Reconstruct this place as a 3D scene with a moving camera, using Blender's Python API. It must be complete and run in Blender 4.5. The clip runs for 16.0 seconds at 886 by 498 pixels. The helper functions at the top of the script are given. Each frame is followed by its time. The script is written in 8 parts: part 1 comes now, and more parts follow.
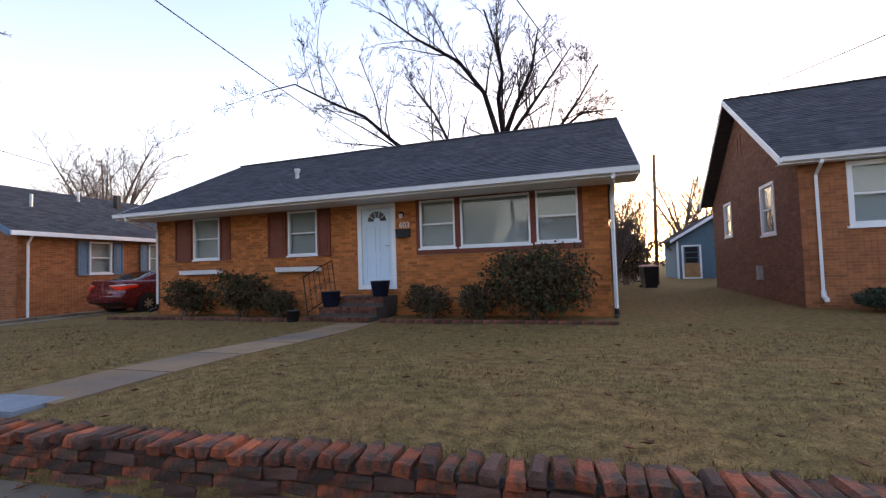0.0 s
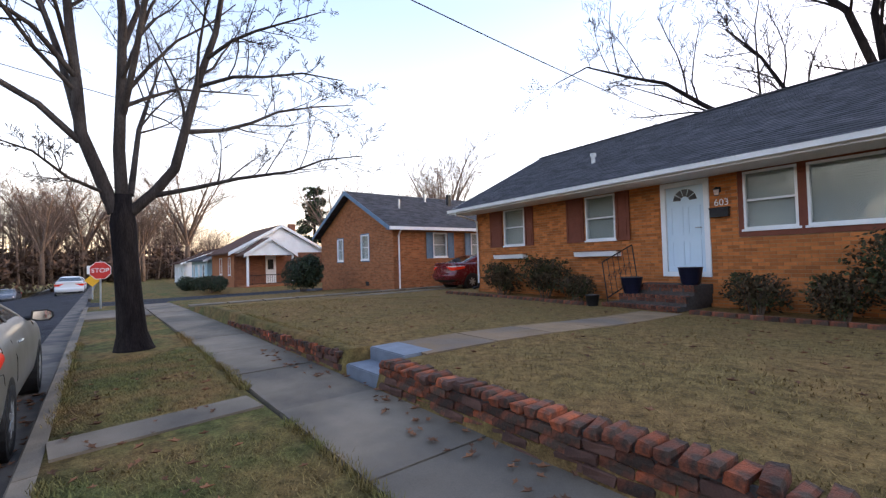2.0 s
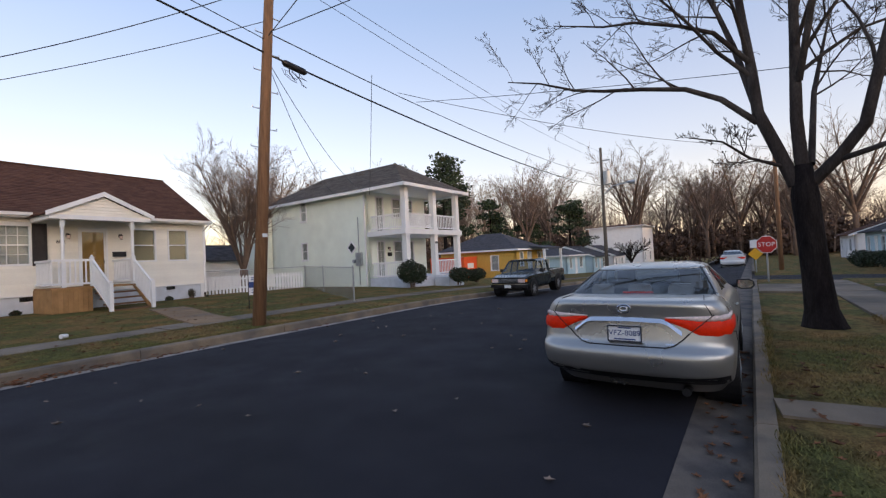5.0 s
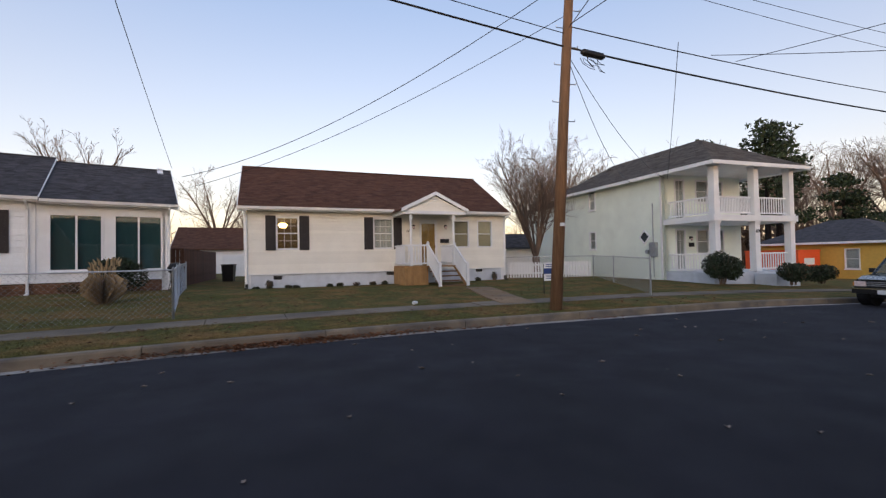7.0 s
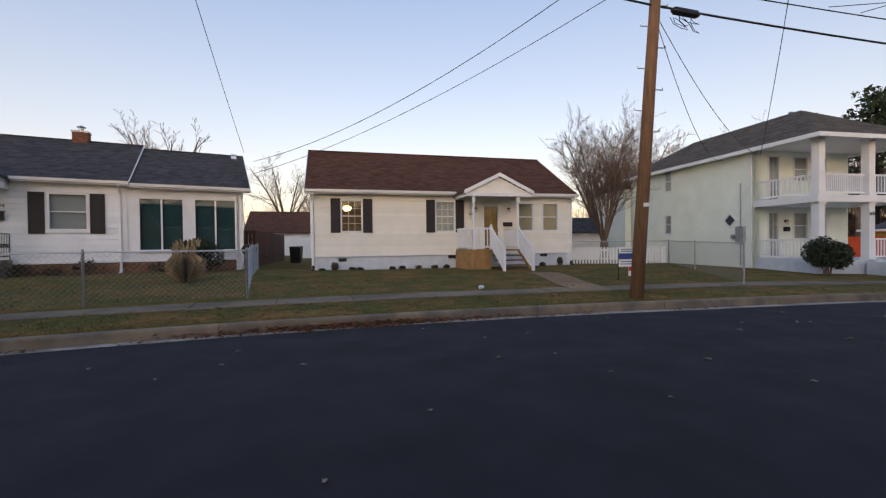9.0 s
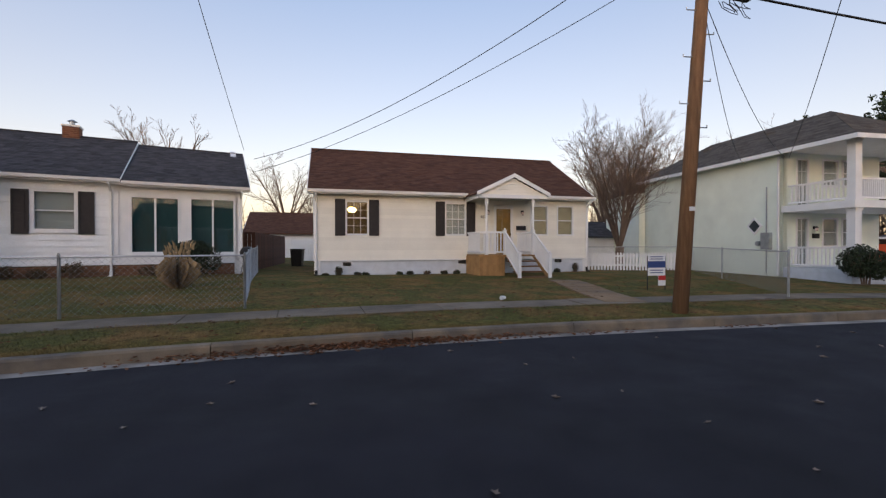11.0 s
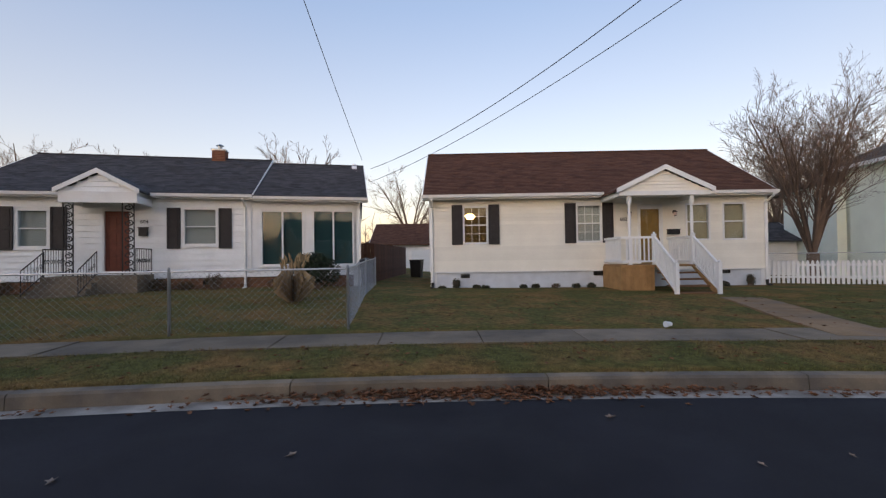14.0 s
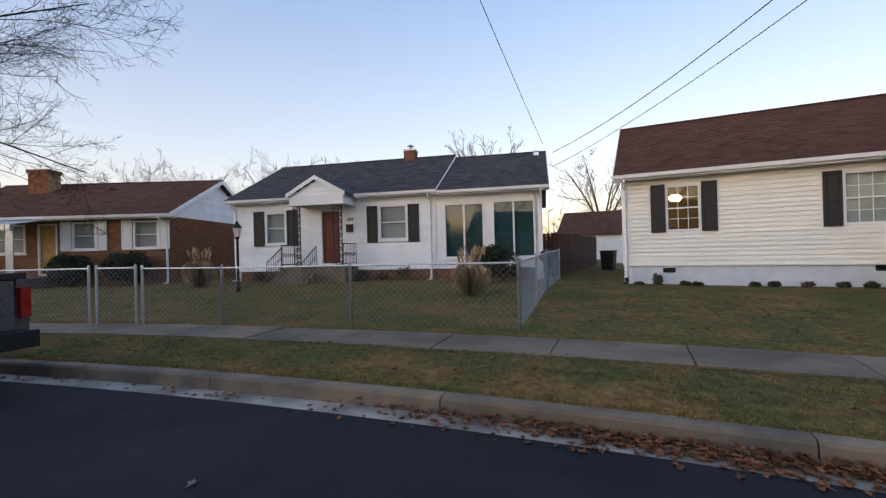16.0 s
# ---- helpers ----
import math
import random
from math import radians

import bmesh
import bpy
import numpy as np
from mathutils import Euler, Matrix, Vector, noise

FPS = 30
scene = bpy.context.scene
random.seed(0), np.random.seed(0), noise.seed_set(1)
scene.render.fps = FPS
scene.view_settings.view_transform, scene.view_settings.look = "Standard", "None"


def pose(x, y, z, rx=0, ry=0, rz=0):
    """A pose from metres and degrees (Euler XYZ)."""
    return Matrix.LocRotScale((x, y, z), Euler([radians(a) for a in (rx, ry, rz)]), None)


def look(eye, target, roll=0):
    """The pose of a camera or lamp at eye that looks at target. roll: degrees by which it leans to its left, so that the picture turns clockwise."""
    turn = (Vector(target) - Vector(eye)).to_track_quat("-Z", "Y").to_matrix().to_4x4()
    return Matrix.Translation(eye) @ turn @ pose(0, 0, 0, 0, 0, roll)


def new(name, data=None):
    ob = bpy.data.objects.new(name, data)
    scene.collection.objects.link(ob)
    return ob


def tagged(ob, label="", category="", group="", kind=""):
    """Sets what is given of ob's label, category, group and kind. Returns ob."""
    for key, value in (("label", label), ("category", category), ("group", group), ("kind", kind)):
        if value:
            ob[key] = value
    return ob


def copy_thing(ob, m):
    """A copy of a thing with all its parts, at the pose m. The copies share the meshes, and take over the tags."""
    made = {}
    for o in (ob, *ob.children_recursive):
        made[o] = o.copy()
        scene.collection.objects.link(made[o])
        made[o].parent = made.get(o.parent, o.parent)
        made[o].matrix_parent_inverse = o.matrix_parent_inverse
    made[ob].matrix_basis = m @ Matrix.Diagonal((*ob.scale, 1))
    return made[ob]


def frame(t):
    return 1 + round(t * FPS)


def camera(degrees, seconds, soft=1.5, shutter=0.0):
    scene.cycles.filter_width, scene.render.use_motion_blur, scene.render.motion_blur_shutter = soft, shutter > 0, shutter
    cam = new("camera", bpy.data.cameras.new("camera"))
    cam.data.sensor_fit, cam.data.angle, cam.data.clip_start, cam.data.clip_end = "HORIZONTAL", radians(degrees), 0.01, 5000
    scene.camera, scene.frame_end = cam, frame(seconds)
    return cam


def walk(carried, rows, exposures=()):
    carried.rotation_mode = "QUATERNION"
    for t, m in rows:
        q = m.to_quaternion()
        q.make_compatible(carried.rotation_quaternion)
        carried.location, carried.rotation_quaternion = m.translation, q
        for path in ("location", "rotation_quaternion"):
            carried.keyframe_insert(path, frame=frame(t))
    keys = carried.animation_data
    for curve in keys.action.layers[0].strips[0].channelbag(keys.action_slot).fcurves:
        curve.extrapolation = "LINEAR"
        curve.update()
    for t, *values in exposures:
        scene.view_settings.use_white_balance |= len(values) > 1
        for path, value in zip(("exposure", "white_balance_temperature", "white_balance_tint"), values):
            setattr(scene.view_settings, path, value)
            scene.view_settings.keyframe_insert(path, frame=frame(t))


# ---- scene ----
cam = camera(91.5, 16.0, soft=1.3)
PATH = [
    (0, (0.889, 1.624, 1.403), (0.253, 3.519, 1.485), -1.8),
    (0.5, (0.889, 1.593, 1.424), (-0.05, 3.357, 1.495), -1.9),
    (1, (0.895, 1.572, 1.425), (-0.321, 3.159, 1.49), -1.9),
    (1.5, (0.896, 1.536, 1.428), (-0.565, 2.901, 1.485), -1.8),
    (2, (0.889, 1.466, 1.437), (-0.773, 2.576, 1.485), -1.7),
    (2.5, (0.879, 1.351, 1.436), (-0.937, 2.186, 1.474), -1.6),
    (3, (0.955, 1.233, 1.452), (-0.974, 1.761, 1.48), -1.9),
    (3.5, (0.979, 1.159, 1.454), (-1.01, 1.36, 1.478), -2.1),
    (4, (0.967, 1.109, 1.466), (-1.025, 0.927, 1.479), -2.1),
    (4.5, (0.968, 1.086, 1.445), (-0.896, 0.362, 1.48), -2.8),
    (5, (1.016, 1.079, 1.448), (-0.506, -0.217, 1.494), -2.8),
    (5.2, (1.125, 1.078, 1.459), (-0.238, -0.385, 1.511), -2.5),
    (7.3, (1.288, 0.917, 1.452), (0.916, -1.048, 1.482), -1.2),
    (7.5, (1.307, 0.94, 1.464), (0.992, -1.035, 1.483), -1.3),
    (8, (1.329, 0.848, 1.438), (1.108, -1.139, 1.446), -0.8),
    (8.5, (1.43, 0.666, 1.406), (1.223, -1.323, 1.395), -0.5),
    (9, (1.448, 0.443, 1.408), (1.246, -1.547, 1.38), -0.6),
    (11.5, (1.804, -0.858, 1.499), (1.604, -2.848, 1.491), 0.1),
    (12, (1.806, -1.153, 1.502), (1.626, -3.145, 1.513), 0.0),
    (12.5, (1.773, -1.481, 1.518), (1.64, -3.476, 1.537), -0.0),
    (13, (1.825, -1.798, 1.502), (1.782, -3.798, 1.527), -0.1),
    (13.5, (1.86, -2.096, 1.506), (1.966, -4.093, 1.529), -0.4),
    (14, (1.839, -2.381, 1.498), (2.19, -4.35, 1.528), -0.8),
    (14.5, (1.916, -2.606, 1.503), (2.517, -4.514, 1.536), -0.9),
    (15, (1.926, -2.837, 1.503), (2.747, -4.661, 1.529), -1.4),
    (15.5, (1.912, -3.122, 1.526), (2.923, -4.848, 1.541), -1.6),
    (16, (1.936, -3.411, 1.517), (3.082, -5.05, 1.522), -1.5),
]
walk(cam, [(t, look(eye, target, roll)) for t, eye, target, roll in PATH],
     exposures=[(0, 2.15, 6500, 10), (0.8, 2.36, 6500, 10), (1.5, 2.52, 6500, 11), (2.4, 2.1, 6400, 6), (3, 1.72, 6350, 5), (3.5, 1.6, 6400, 5), (4.5, 1.46, 6450, 8), (5, 1.44, 6500, 9), (9, 1.26, 6700, 8), (13, 1.29, 6750, 9), (15, 1.28, 6400, 5), (16, 1.46, 6300, 5)])



# ---- light ----
world = bpy.data.worlds.new("dusk_sky")
scene.world = world
world.use_nodes = True
wn = world.node_tree
sky = wn.nodes.new("ShaderNodeTexSky")
sky.sky_type = "NISHITA"
sky.sun_disc = False
sky.sun_elevation = radians(6.0)
sky.sun_rotation = radians(10)
sky.air_density, sky.dust_density, sky.ozone_density = 1.0, 1.0, 1.0
soft_sky = wn.nodes.new("ShaderNodeHueSaturation")
soft_sky.inputs["Saturation"].default_value = 0.95
tint = wn.nodes.new("ShaderNodeMix")
tint.data_type, tint.blend_type = "RGBA", "MULTIPLY"
tint.inputs[0].default_value = 1.0
tint.inputs[7].default_value = (1.07, 0.95, 1.06, 1)
wn.nodes["Background"].inputs["Strength"].default_value = 0.15
wn.links.new(sky.outputs["Color"], soft_sky.inputs["Color"])
wn.links.new(soft_sky.outputs["Color"], tint.inputs[6])
# the even dusk glow all round: peach at the horizon, blue overhead
up = wn.nodes.new("ShaderNodeTexCoord")
split = wn.nodes.new("ShaderNodeSeparateXYZ")
glow = wn.nodes.new("ShaderNodeValToRGB")
for at, shade in ((0.09, (2.85, 2.3, 2.1)), (0.22, (2.25, 2.15, 2.4)), (0.5, (1.15, 1.5, 2.35))):
    glow.color_ramp.elements.new(at).color = (*shade, 1)
glow.color_ramp.elements[0].color = (3.0, 2.0, 1.6, 1)
glow.color_ramp.elements[-1].color = (0.7, 1.05, 1.9, 1)
blend = wn.nodes.new("ShaderNodeMix")
blend.data_type = "RGBA"
blend.inputs[0].default_value = 0.5
wn.links.new(up.outputs["Generated"], split.inputs[0])
wn.links.new(split.outputs["Z"], glow.inputs[0])
wn.links.new(tint.outputs[2], blend.inputs[6])
wn.links.new(glow.outputs[0], blend.inputs[7])
wn.links.new(blend.outputs[2], wn.nodes["Background"].inputs["Color"])
sun = new("sun", bpy.data.lights.new("sun", "SUN"))
sun.data.energy, sun.data.angle, sun.data.color = 0.42, radians(60), (1.0, 0.9, 0.82)
sun.matrix_world = look((0, 0, 0), (-0.6, -1, -0.22))


# ---- materials ----
def mat(name, color, rough=0.7, metal=0.0, var=0.15, scale=6.0, fine=80.0, bump=0.0, bump_scale=60.0, island=0.0,
        random=0.0, second=None, second_scale=1.5, second_lo=0.45, second_hi=0.6, spec=0.4, coat=0.0, stretch=(1, 1, 1)):
    m = bpy.data.materials.new(name)
    m.use_nodes = True
    t = m.node_tree
    b = t.nodes["Principled BSDF"]
    b.inputs["Metallic"].default_value = metal
    b.inputs["Specular IOR Level"].default_value = spec
    b.inputs["Coat Weight"].default_value = coat
    N, L = t.nodes.new, t.links.new
    co = N("ShaderNodeTexCoord")
    mp = N("ShaderNodeMapping")
    mp.inputs["Scale"].default_value = stretch
    L(co.outputs["Object"], mp.inputs["Vector"])

    def noisy(s, detail=4.0):
        n = N("ShaderNodeTexNoise")
        n.inputs["Scale"].default_value, n.inputs["Detail"].default_value = s, detail
        L(mp.outputs[0], n.inputs["Vector"])
        return n.outputs["Fac"]

    def mixed(fac, a, c, how="MIX"):
        x = N("ShaderNodeMix")
        x.data_type, x.blend_type = "RGBA", how
        for sock, val in ((x.inputs[0], fac), (x.inputs[6], a), (x.inputs[7], c)):
            if isinstance(val, bpy.types.NodeSocket):
                L(val, sock)
            else:
                sock.default_value = val if isinstance(val, float) else (*val, 1.0)
        return x.outputs[2]

    def span(fac, lo, hi, a=0.0, c=1.0):
        r = N("ShaderNodeMapRange")
        r.inputs[1].default_value, r.inputs[2].default_value = lo, hi
        r.inputs[3].default_value, r.inputs[4].default_value = a, c
        L(fac, r.inputs[0])
        return r.outputs[0]

    out = None
    if second:
        out = mixed(span(noisy(second_scale, 6.0), second_lo, second_hi), color, second)
    base = out if out is not None else color
    grain = N("ShaderNodeMath")
    grain.operation = "MULTIPLY"
    L(span(noisy(scale), 0.25, 0.75, 1 - var, 1 + var), grain.inputs[0])
    L(span(noisy(fine, 2.0), 0.25, 0.75, 1 - var * 0.7, 1 + var * 0.7), grain.inputs[1])
    last = grain.outputs[0]
    for amount, node, sock in ((island, "ShaderNodeNewGeometry", "Random Per Island"), (random, "ShaderNodeObjectInfo", "Random")):
        if amount:
            g = N(node)
            k = N("ShaderNodeMath")
            k.operation = "MULTIPLY"
            L(last, k.inputs[0])
            L(span(g.outputs[sock], 0.0, 1.0, 1 - amount, 1 + amount), k.inputs[1])
            last = k.outputs[0]
    sc = N("ShaderNodeVectorMath")
    sc.operation = "SCALE"
    if isinstance(base, bpy.types.NodeSocket):
        L(base, sc.inputs[0])
    else:
        sc.inputs[0].default_value = base
    L(last, sc.inputs["Scale"])
    L(sc.outputs[0], b.inputs["Base Color"])
    L(span(noisy(scale * 2.3), 0.3, 0.7, max(0.02, rough - 0.08), min(1.0, rough + 0.08)), b.inputs["Roughness"])
    if bump:
        bp = N("ShaderNodeBump")
        bp.inputs["Strength"].default_value, bp.inputs["Distance"].default_value = bump, 0.02
        L(noisy(bump_scale), bp.inputs["Height"])
        L(bp.outputs[0], b.inputs["Normal"])
    return m


def glass_mat(name, tint, rough=0.02, ior=1.5):
    """Clear tinted glass whose gloss rises towards grazing angles."""
    m = bpy.data.materials.new(name)
    m.use_nodes = True
    t = m.node_tree
    t.nodes.remove(t.nodes["Principled BSDF"])
    tr, gl, mx, lw, power, rise = (t.nodes.new(n) for n in ("ShaderNodeBsdfTransparent", "ShaderNodeBsdfGlossy", "ShaderNodeMixShader", "ShaderNodeLayerWeight", "ShaderNodeMath", "ShaderNodeMath"))
    tr.inputs[0].default_value = (*tint, 1)
    gl.inputs["Roughness"].default_value = rough
    lw.inputs[0].default_value = 0.5
    power.operation, rise.operation = "POWER", "MULTIPLY_ADD"
    power.inputs[1].default_value = 5.0
    least = ((ior - 1) / (ior + 1)) ** 2
    rise.inputs[1].default_value, rise.inputs[2].default_value = 1 - least, least
    t.links.new(lw.outputs["Facing"], power.inputs[0])
    t.links.new(power.outputs[0], rise.inputs[0])
    t.links.new(rise.outputs[0], mx.inputs[0])
    t.links.new(tr.outputs[0], mx.inputs[1])
    t.links.new(gl.outputs[0], mx.inputs[2])
    t.links.new(mx.outputs[0], t.nodes["Material Output"].inputs[0])
    return m


def lamp_mat(name, color, strength):
    m = bpy.data.materials.new(name)
    m.use_nodes = True
    b = m.node_tree.nodes["Principled BSDF"]
    b.inputs["Base Color"].default_value = (*color, 1)
    b.inputs["Emission Color"].default_value, b.inputs["Emission Strength"].default_value = (*color, 1), strength
    return m


def tan_beyond(m, share):
    """Thins out the green patches of a grass material in the brick house's garden."""
    t = m.node_tree
    fac = next(n for n in t.nodes if n.type == "MIX").inputs[0]
    was = fac.links[0].from_socket
    co, sep, ramp, mul = (t.nodes.new(n) for n in ("ShaderNodeTexCoord", "ShaderNodeSeparateXYZ", "ShaderNodeMapRange", "ShaderNodeMath"))
    ramp.inputs[1].default_value, ramp.inputs[2].default_value, ramp.inputs[3].default_value, ramp.inputs[4].default_value = 2.4, 3.6, 1.0, share
    mul.operation = "MULTIPLY"
    t.links.new(co.outputs["Object"], sep.inputs[0])
    t.links.new(sep.outputs["Y"], ramp.inputs[0])
    t.links.new(was, mul.inputs[0])
    t.links.new(ramp.outputs[0], mul.inputs[1])
    t.links.new(mul.outputs[0], fac)
    return m


def grass_mat():
    m = mat("lawn", (0.2, 0.121, 0.047), 0.95, var=0.5, scale=9, fine=48, bump=0.9, bump_scale=70, spec=0.1,
            second=(0.098, 0.096, 0.032), second_scale=1.3, second_lo=0.34, second_hi=0.6)
    return tan_beyond(m, 0.3)


ASPHALT = mat("asphalt", (0.0145, 0.014, 0.0195), 0.88, var=0.34, scale=0.7, fine=90, bump=0.35, bump_scale=240, spec=0.3)
CONCRETE = mat("concrete", (0.19, 0.15, 0.108), 0.9, var=0.22, scale=2.2, fine=140, bump=0.25, bump_scale=120, random=0.12,
               second=(0.12, 0.098, 0.075), second_scale=0.9)
KERB = mat("kerb_concrete", (0.205, 0.16, 0.112), 0.9, var=0.25, scale=3, fine=120, bump=0.3, bump_scale=110, random=0.12,
           second=(0.13, 0.11, 0.09), second_scale=1.4)
GUTTER = mat("gutter_concrete", (0.38, 0.34, 0.3), 0.9, var=0.25, scale=3, fine=140, second=(0.22, 0.195, 0.17), second_scale=1.2)
GUTTER_DIRTY = mat("dirty_gutter_concrete", (0.145, 0.118, 0.095), 0.9, var=0.3, scale=3, fine=140, second=(0.07, 0.06, 0.055), second_scale=1.6)
LAWN = grass_mat()
BLADE = mat("grass_blade", (0.25, 0.16, 0.068), 0.9, var=0.2, island=0.45, spec=0.1, second=(0.14, 0.135, 0.045), second_scale=1.3,
            second_lo=0.34, second_hi=0.6)
tan_beyond(BLADE, 0.3)
BRICK_WALL = mat("worn_red_brick", (0.21, 0.066, 0.034), 0.92, var=0.45, scale=14, fine=160, bump=0.5, bump_scale=60, random=0.45,
                 second=(0.06, 0.038, 0.027), second_scale=9, second_lo=0.42, second_hi=0.6)
BRICK_BRIGHT = mat("orange_red_brick", (0.36, 0.09, 0.035), 0.9, var=0.4, scale=14, fine=160, bump=0.5, bump_scale=60, random=0.35,
                   second=(0.1, 0.045, 0.028), second_scale=9, second_lo=0.44, second_hi=0.62)
BRICK_DARK = mat("dark_brown_brick", (0.095, 0.047, 0.034), 0.9, var=0.3, scale=14, fine=160, bump=0.4, bump_scale=90, random=0.3)
MORTAR_DARK = mat("dark_mortar", (0.07, 0.06, 0.055), 0.95, var=0.3, scale=20)
BRICK_A = mat("orange_brick", (0.44, 0.15, 0.042), 0.9, var=0.18, scale=5, fine=90, bump=0.3, bump_scale=70, island=0.32)
BRICK_B = mat("tan_orange_brick", (0.32, 0.122, 0.05), 0.9, var=0.18, scale=5, fine=90, bump=0.3, bump_scale=70, island=0.25)
BRICK_G = mat("brown_brick", (0.2, 0.1, 0.056), 0.9, var=0.18, scale=5, fine=90, bump=0.3, bump_scale=70, island=0.2)
BRICK_G2 = mat("red_brown_brick", (0.2, 0.085, 0.05), 0.9, var=0.18, scale=5, fine=90, bump=0.3, bump_scale=70, island=0.2)
MORTAR_RED = mat("red_brown_mortar", (0.2, 0.11, 0.075), 0.95, var=0.2, scale=12)
MORTAR = mat("mortar", (0.34, 0.21, 0.115), 0.95, var=0.2, scale=12)
SHINGLE_GREY = mat("grey_shingle", (0.066, 0.066, 0.074), 0.93, var=0.34, scale=3, fine=30, bump=0.5, bump_scale=60, island=0.24, stretch=(1, 1, 3), spec=0.2)
SHINGLE_TAUPE = mat("taupe_grey_shingle", (0.11, 0.097, 0.085), 0.93, var=0.25, scale=3, fine=45, bump=0.5, bump_scale=60, island=0.25, stretch=(1, 1, 3), spec=0.2)
SHINGLE_BROWN = mat("brown_shingle", (0.1, 0.05, 0.034), 0.93, var=0.25, scale=3, fine=45, bump=0.5, bump_scale=60, island=0.22, stretch=(1, 1, 3), spec=0.2)
WHITE = mat("white_paint", (0.78, 0.79, 0.8), 0.55, var=0.06, scale=2, fine=40)
SIDING_D = mat("cream_white_siding", (0.81, 0.79, 0.72), 0.6, var=0.05, scale=1.5, fine=30, island=0.04)
SIDING_F = mat("white_siding", (0.82, 0.84, 0.86), 0.6, var=0.07, scale=1.5, fine=30, island=0.05)
STUCCO = mat("pale_green_white_stucco", (0.81, 0.87, 0.78), 0.85, var=0.07, scale=1.2, fine=60, bump=0.3, bump_scale=80)
FOUND = mat("painted_foundation", (0.58, 0.62, 0.68), 0.8, var=0.12, scale=3, fine=60, bump=0.25, bump_scale=50)
SHUT_RED = mat("dark_red_shutter", (0.17, 0.048, 0.026), 0.7, var=0.15)
SHUT_BLUE = mat("blue_shutter", (0.12, 0.19, 0.28), 0.7, var=0.15)
SHUT_BLACK = mat("black_shutter", (0.03, 0.026, 0.027), 0.65, var=0.2)
DARK = mat("dark_metal", (0.018, 0.018, 0.02), 0.5, metal=0.3, var=0.2)
STEEL = mat("galvanised_steel", (0.42, 0.44, 0.46), 0.45, metal=0.8, var=0.15)
DOOR_BLUE = mat("pale_blue_door", (0.58, 0.7, 0.8), 0.4, var=0.04, scale=2)
DOOR_RED = mat("red_brown_door", (0.13, 0.03, 0.017), 0.5, var=0.2)
DOOR_GOLD = mat("golden_wood_door", (0.42, 0.24, 0.06), 0.45, var=0.25, scale=4)
# tan step timber darkened: shade of the open gaps is put into the colour
TREAD = mat("shade_toned_step_timber", (0.15, 0.08, 0.04), 0.8, var=0.25, scale=3, fine=60, random=0.15)
TIMBER = mat("tan_deck_timber", (0.33, 0.19, 0.08), 0.8, var=0.25, scale=3, fine=60, random=0.15)
POLE_GREY = mat("weathered_grey_timber", (0.13, 0.115, 0.1), 0.92, var=0.3, scale=4, fine=60, stretch=(6, 6, 0.5), bump=0.4, bump_scale=30)
POLE_WOOD = mat("pole_timber", (0.21, 0.115, 0.06), 0.9, var=0.3, scale=4, fine=60, stretch=(6, 6, 0.5), bump=0.4, bump_scale=30)
FENCE_WOOD = mat("dark_fence_timber", (0.1, 0.042, 0.025), 0.9, var=0.3, scale=3, random=0.25)
BARK = mat("dark_bark", (0.014, 0.011, 0.011), 0.95, var=0.45, scale=12, fine=60, bump=1.0, bump_scale=28, stretch=(1, 1, 0.25),
           second=(0.024, 0.019, 0.017), second_scale=2.0, spec=0.1)
# limb bark greyer than the trunk's: sky light is put into the colour
BARK_SKYLIT = mat("skylit_limb_bark", (0.045, 0.037, 0.034), 0.95, var=0.4, scale=9, fine=60, bump=0.6, bump_scale=40, stretch=(1, 1, 0.3), second=(0.075, 0.064, 0.058), second_scale=1.6, spec=0.1)
BARK_FAR = mat("grey_brown_bark", (0.15, 0.105, 0.08), 0.95, var=0.3, scale=2, random=0.3)
LEAF = mat("dark_leaf", (0.022, 0.035, 0.015), 0.6, var=0.3, island=0.6)
LEAF_BROWN = mat("brown_green_leaf", (0.07, 0.048, 0.026), 0.8, var=0.3, island=0.6, second=(0.045, 0.05, 0.02), second_scale=2.5, spec=0.2)
PINE = mat("pine_needles", (0.025, 0.04, 0.016), 0.8, var=0.3, island=0.6)
STRAW = mat("dry_plume", (0.34, 0.24, 0.13), 0.9, var=0.2, island=0.4)
DEADLEAF = mat("dead_leaf", (0.17, 0.075, 0.035), 0.85, var=0.3, island=0.5)
BLIND = mat("window_blind", (0.55, 0.55, 0.53), 0.8, var=0.06)
CURTAIN = mat("green_curtain", (0.03, 0.085, 0.09), 0.8, var=0.15, scale=3, stretch=(6, 1, 0.4))
DIM = mat("dim_room", (0.16, 0.14, 0.12), 0.9)
GLASS = glass_mat("window_glass", (0.85, 0.88, 0.88))
CARGLASS = glass_mat("car_glass", (0.55, 0.62, 0.66), ior=1.9)
PATH_TAN = mat("tan_path_concrete", (0.26, 0.168, 0.092), 0.92, var=0.22, scale=2.2, fine=120, bump=0.25, bump_scale=110, random=0.1, second=(0.17, 0.125, 0.09), second_scale=1.1)
SILVER = mat("silver_car_paint", (0.43, 0.425, 0.405), 0.32, metal=0.78, var=0.008, scale=0.7, coat=0.4)
GREENBLACK = mat("black_green_car_paint", (0.012, 0.017, 0.016), 0.25, var=0.05, coat=0.7)
GREYPAINT = mat("grey_car_paint", (0.1, 0.105, 0.12), 0.3, metal=0.5, var=0.05, coat=0.6)
MAROON = mat("maroon_car_paint", (0.12, 0.008, 0.015), 0.25, var=0.05, coat=0.7)
WHITEPAINT = mat("white_car_paint", (0.7, 0.7, 0.7), 0.3, var=0.03, coat=0.5)
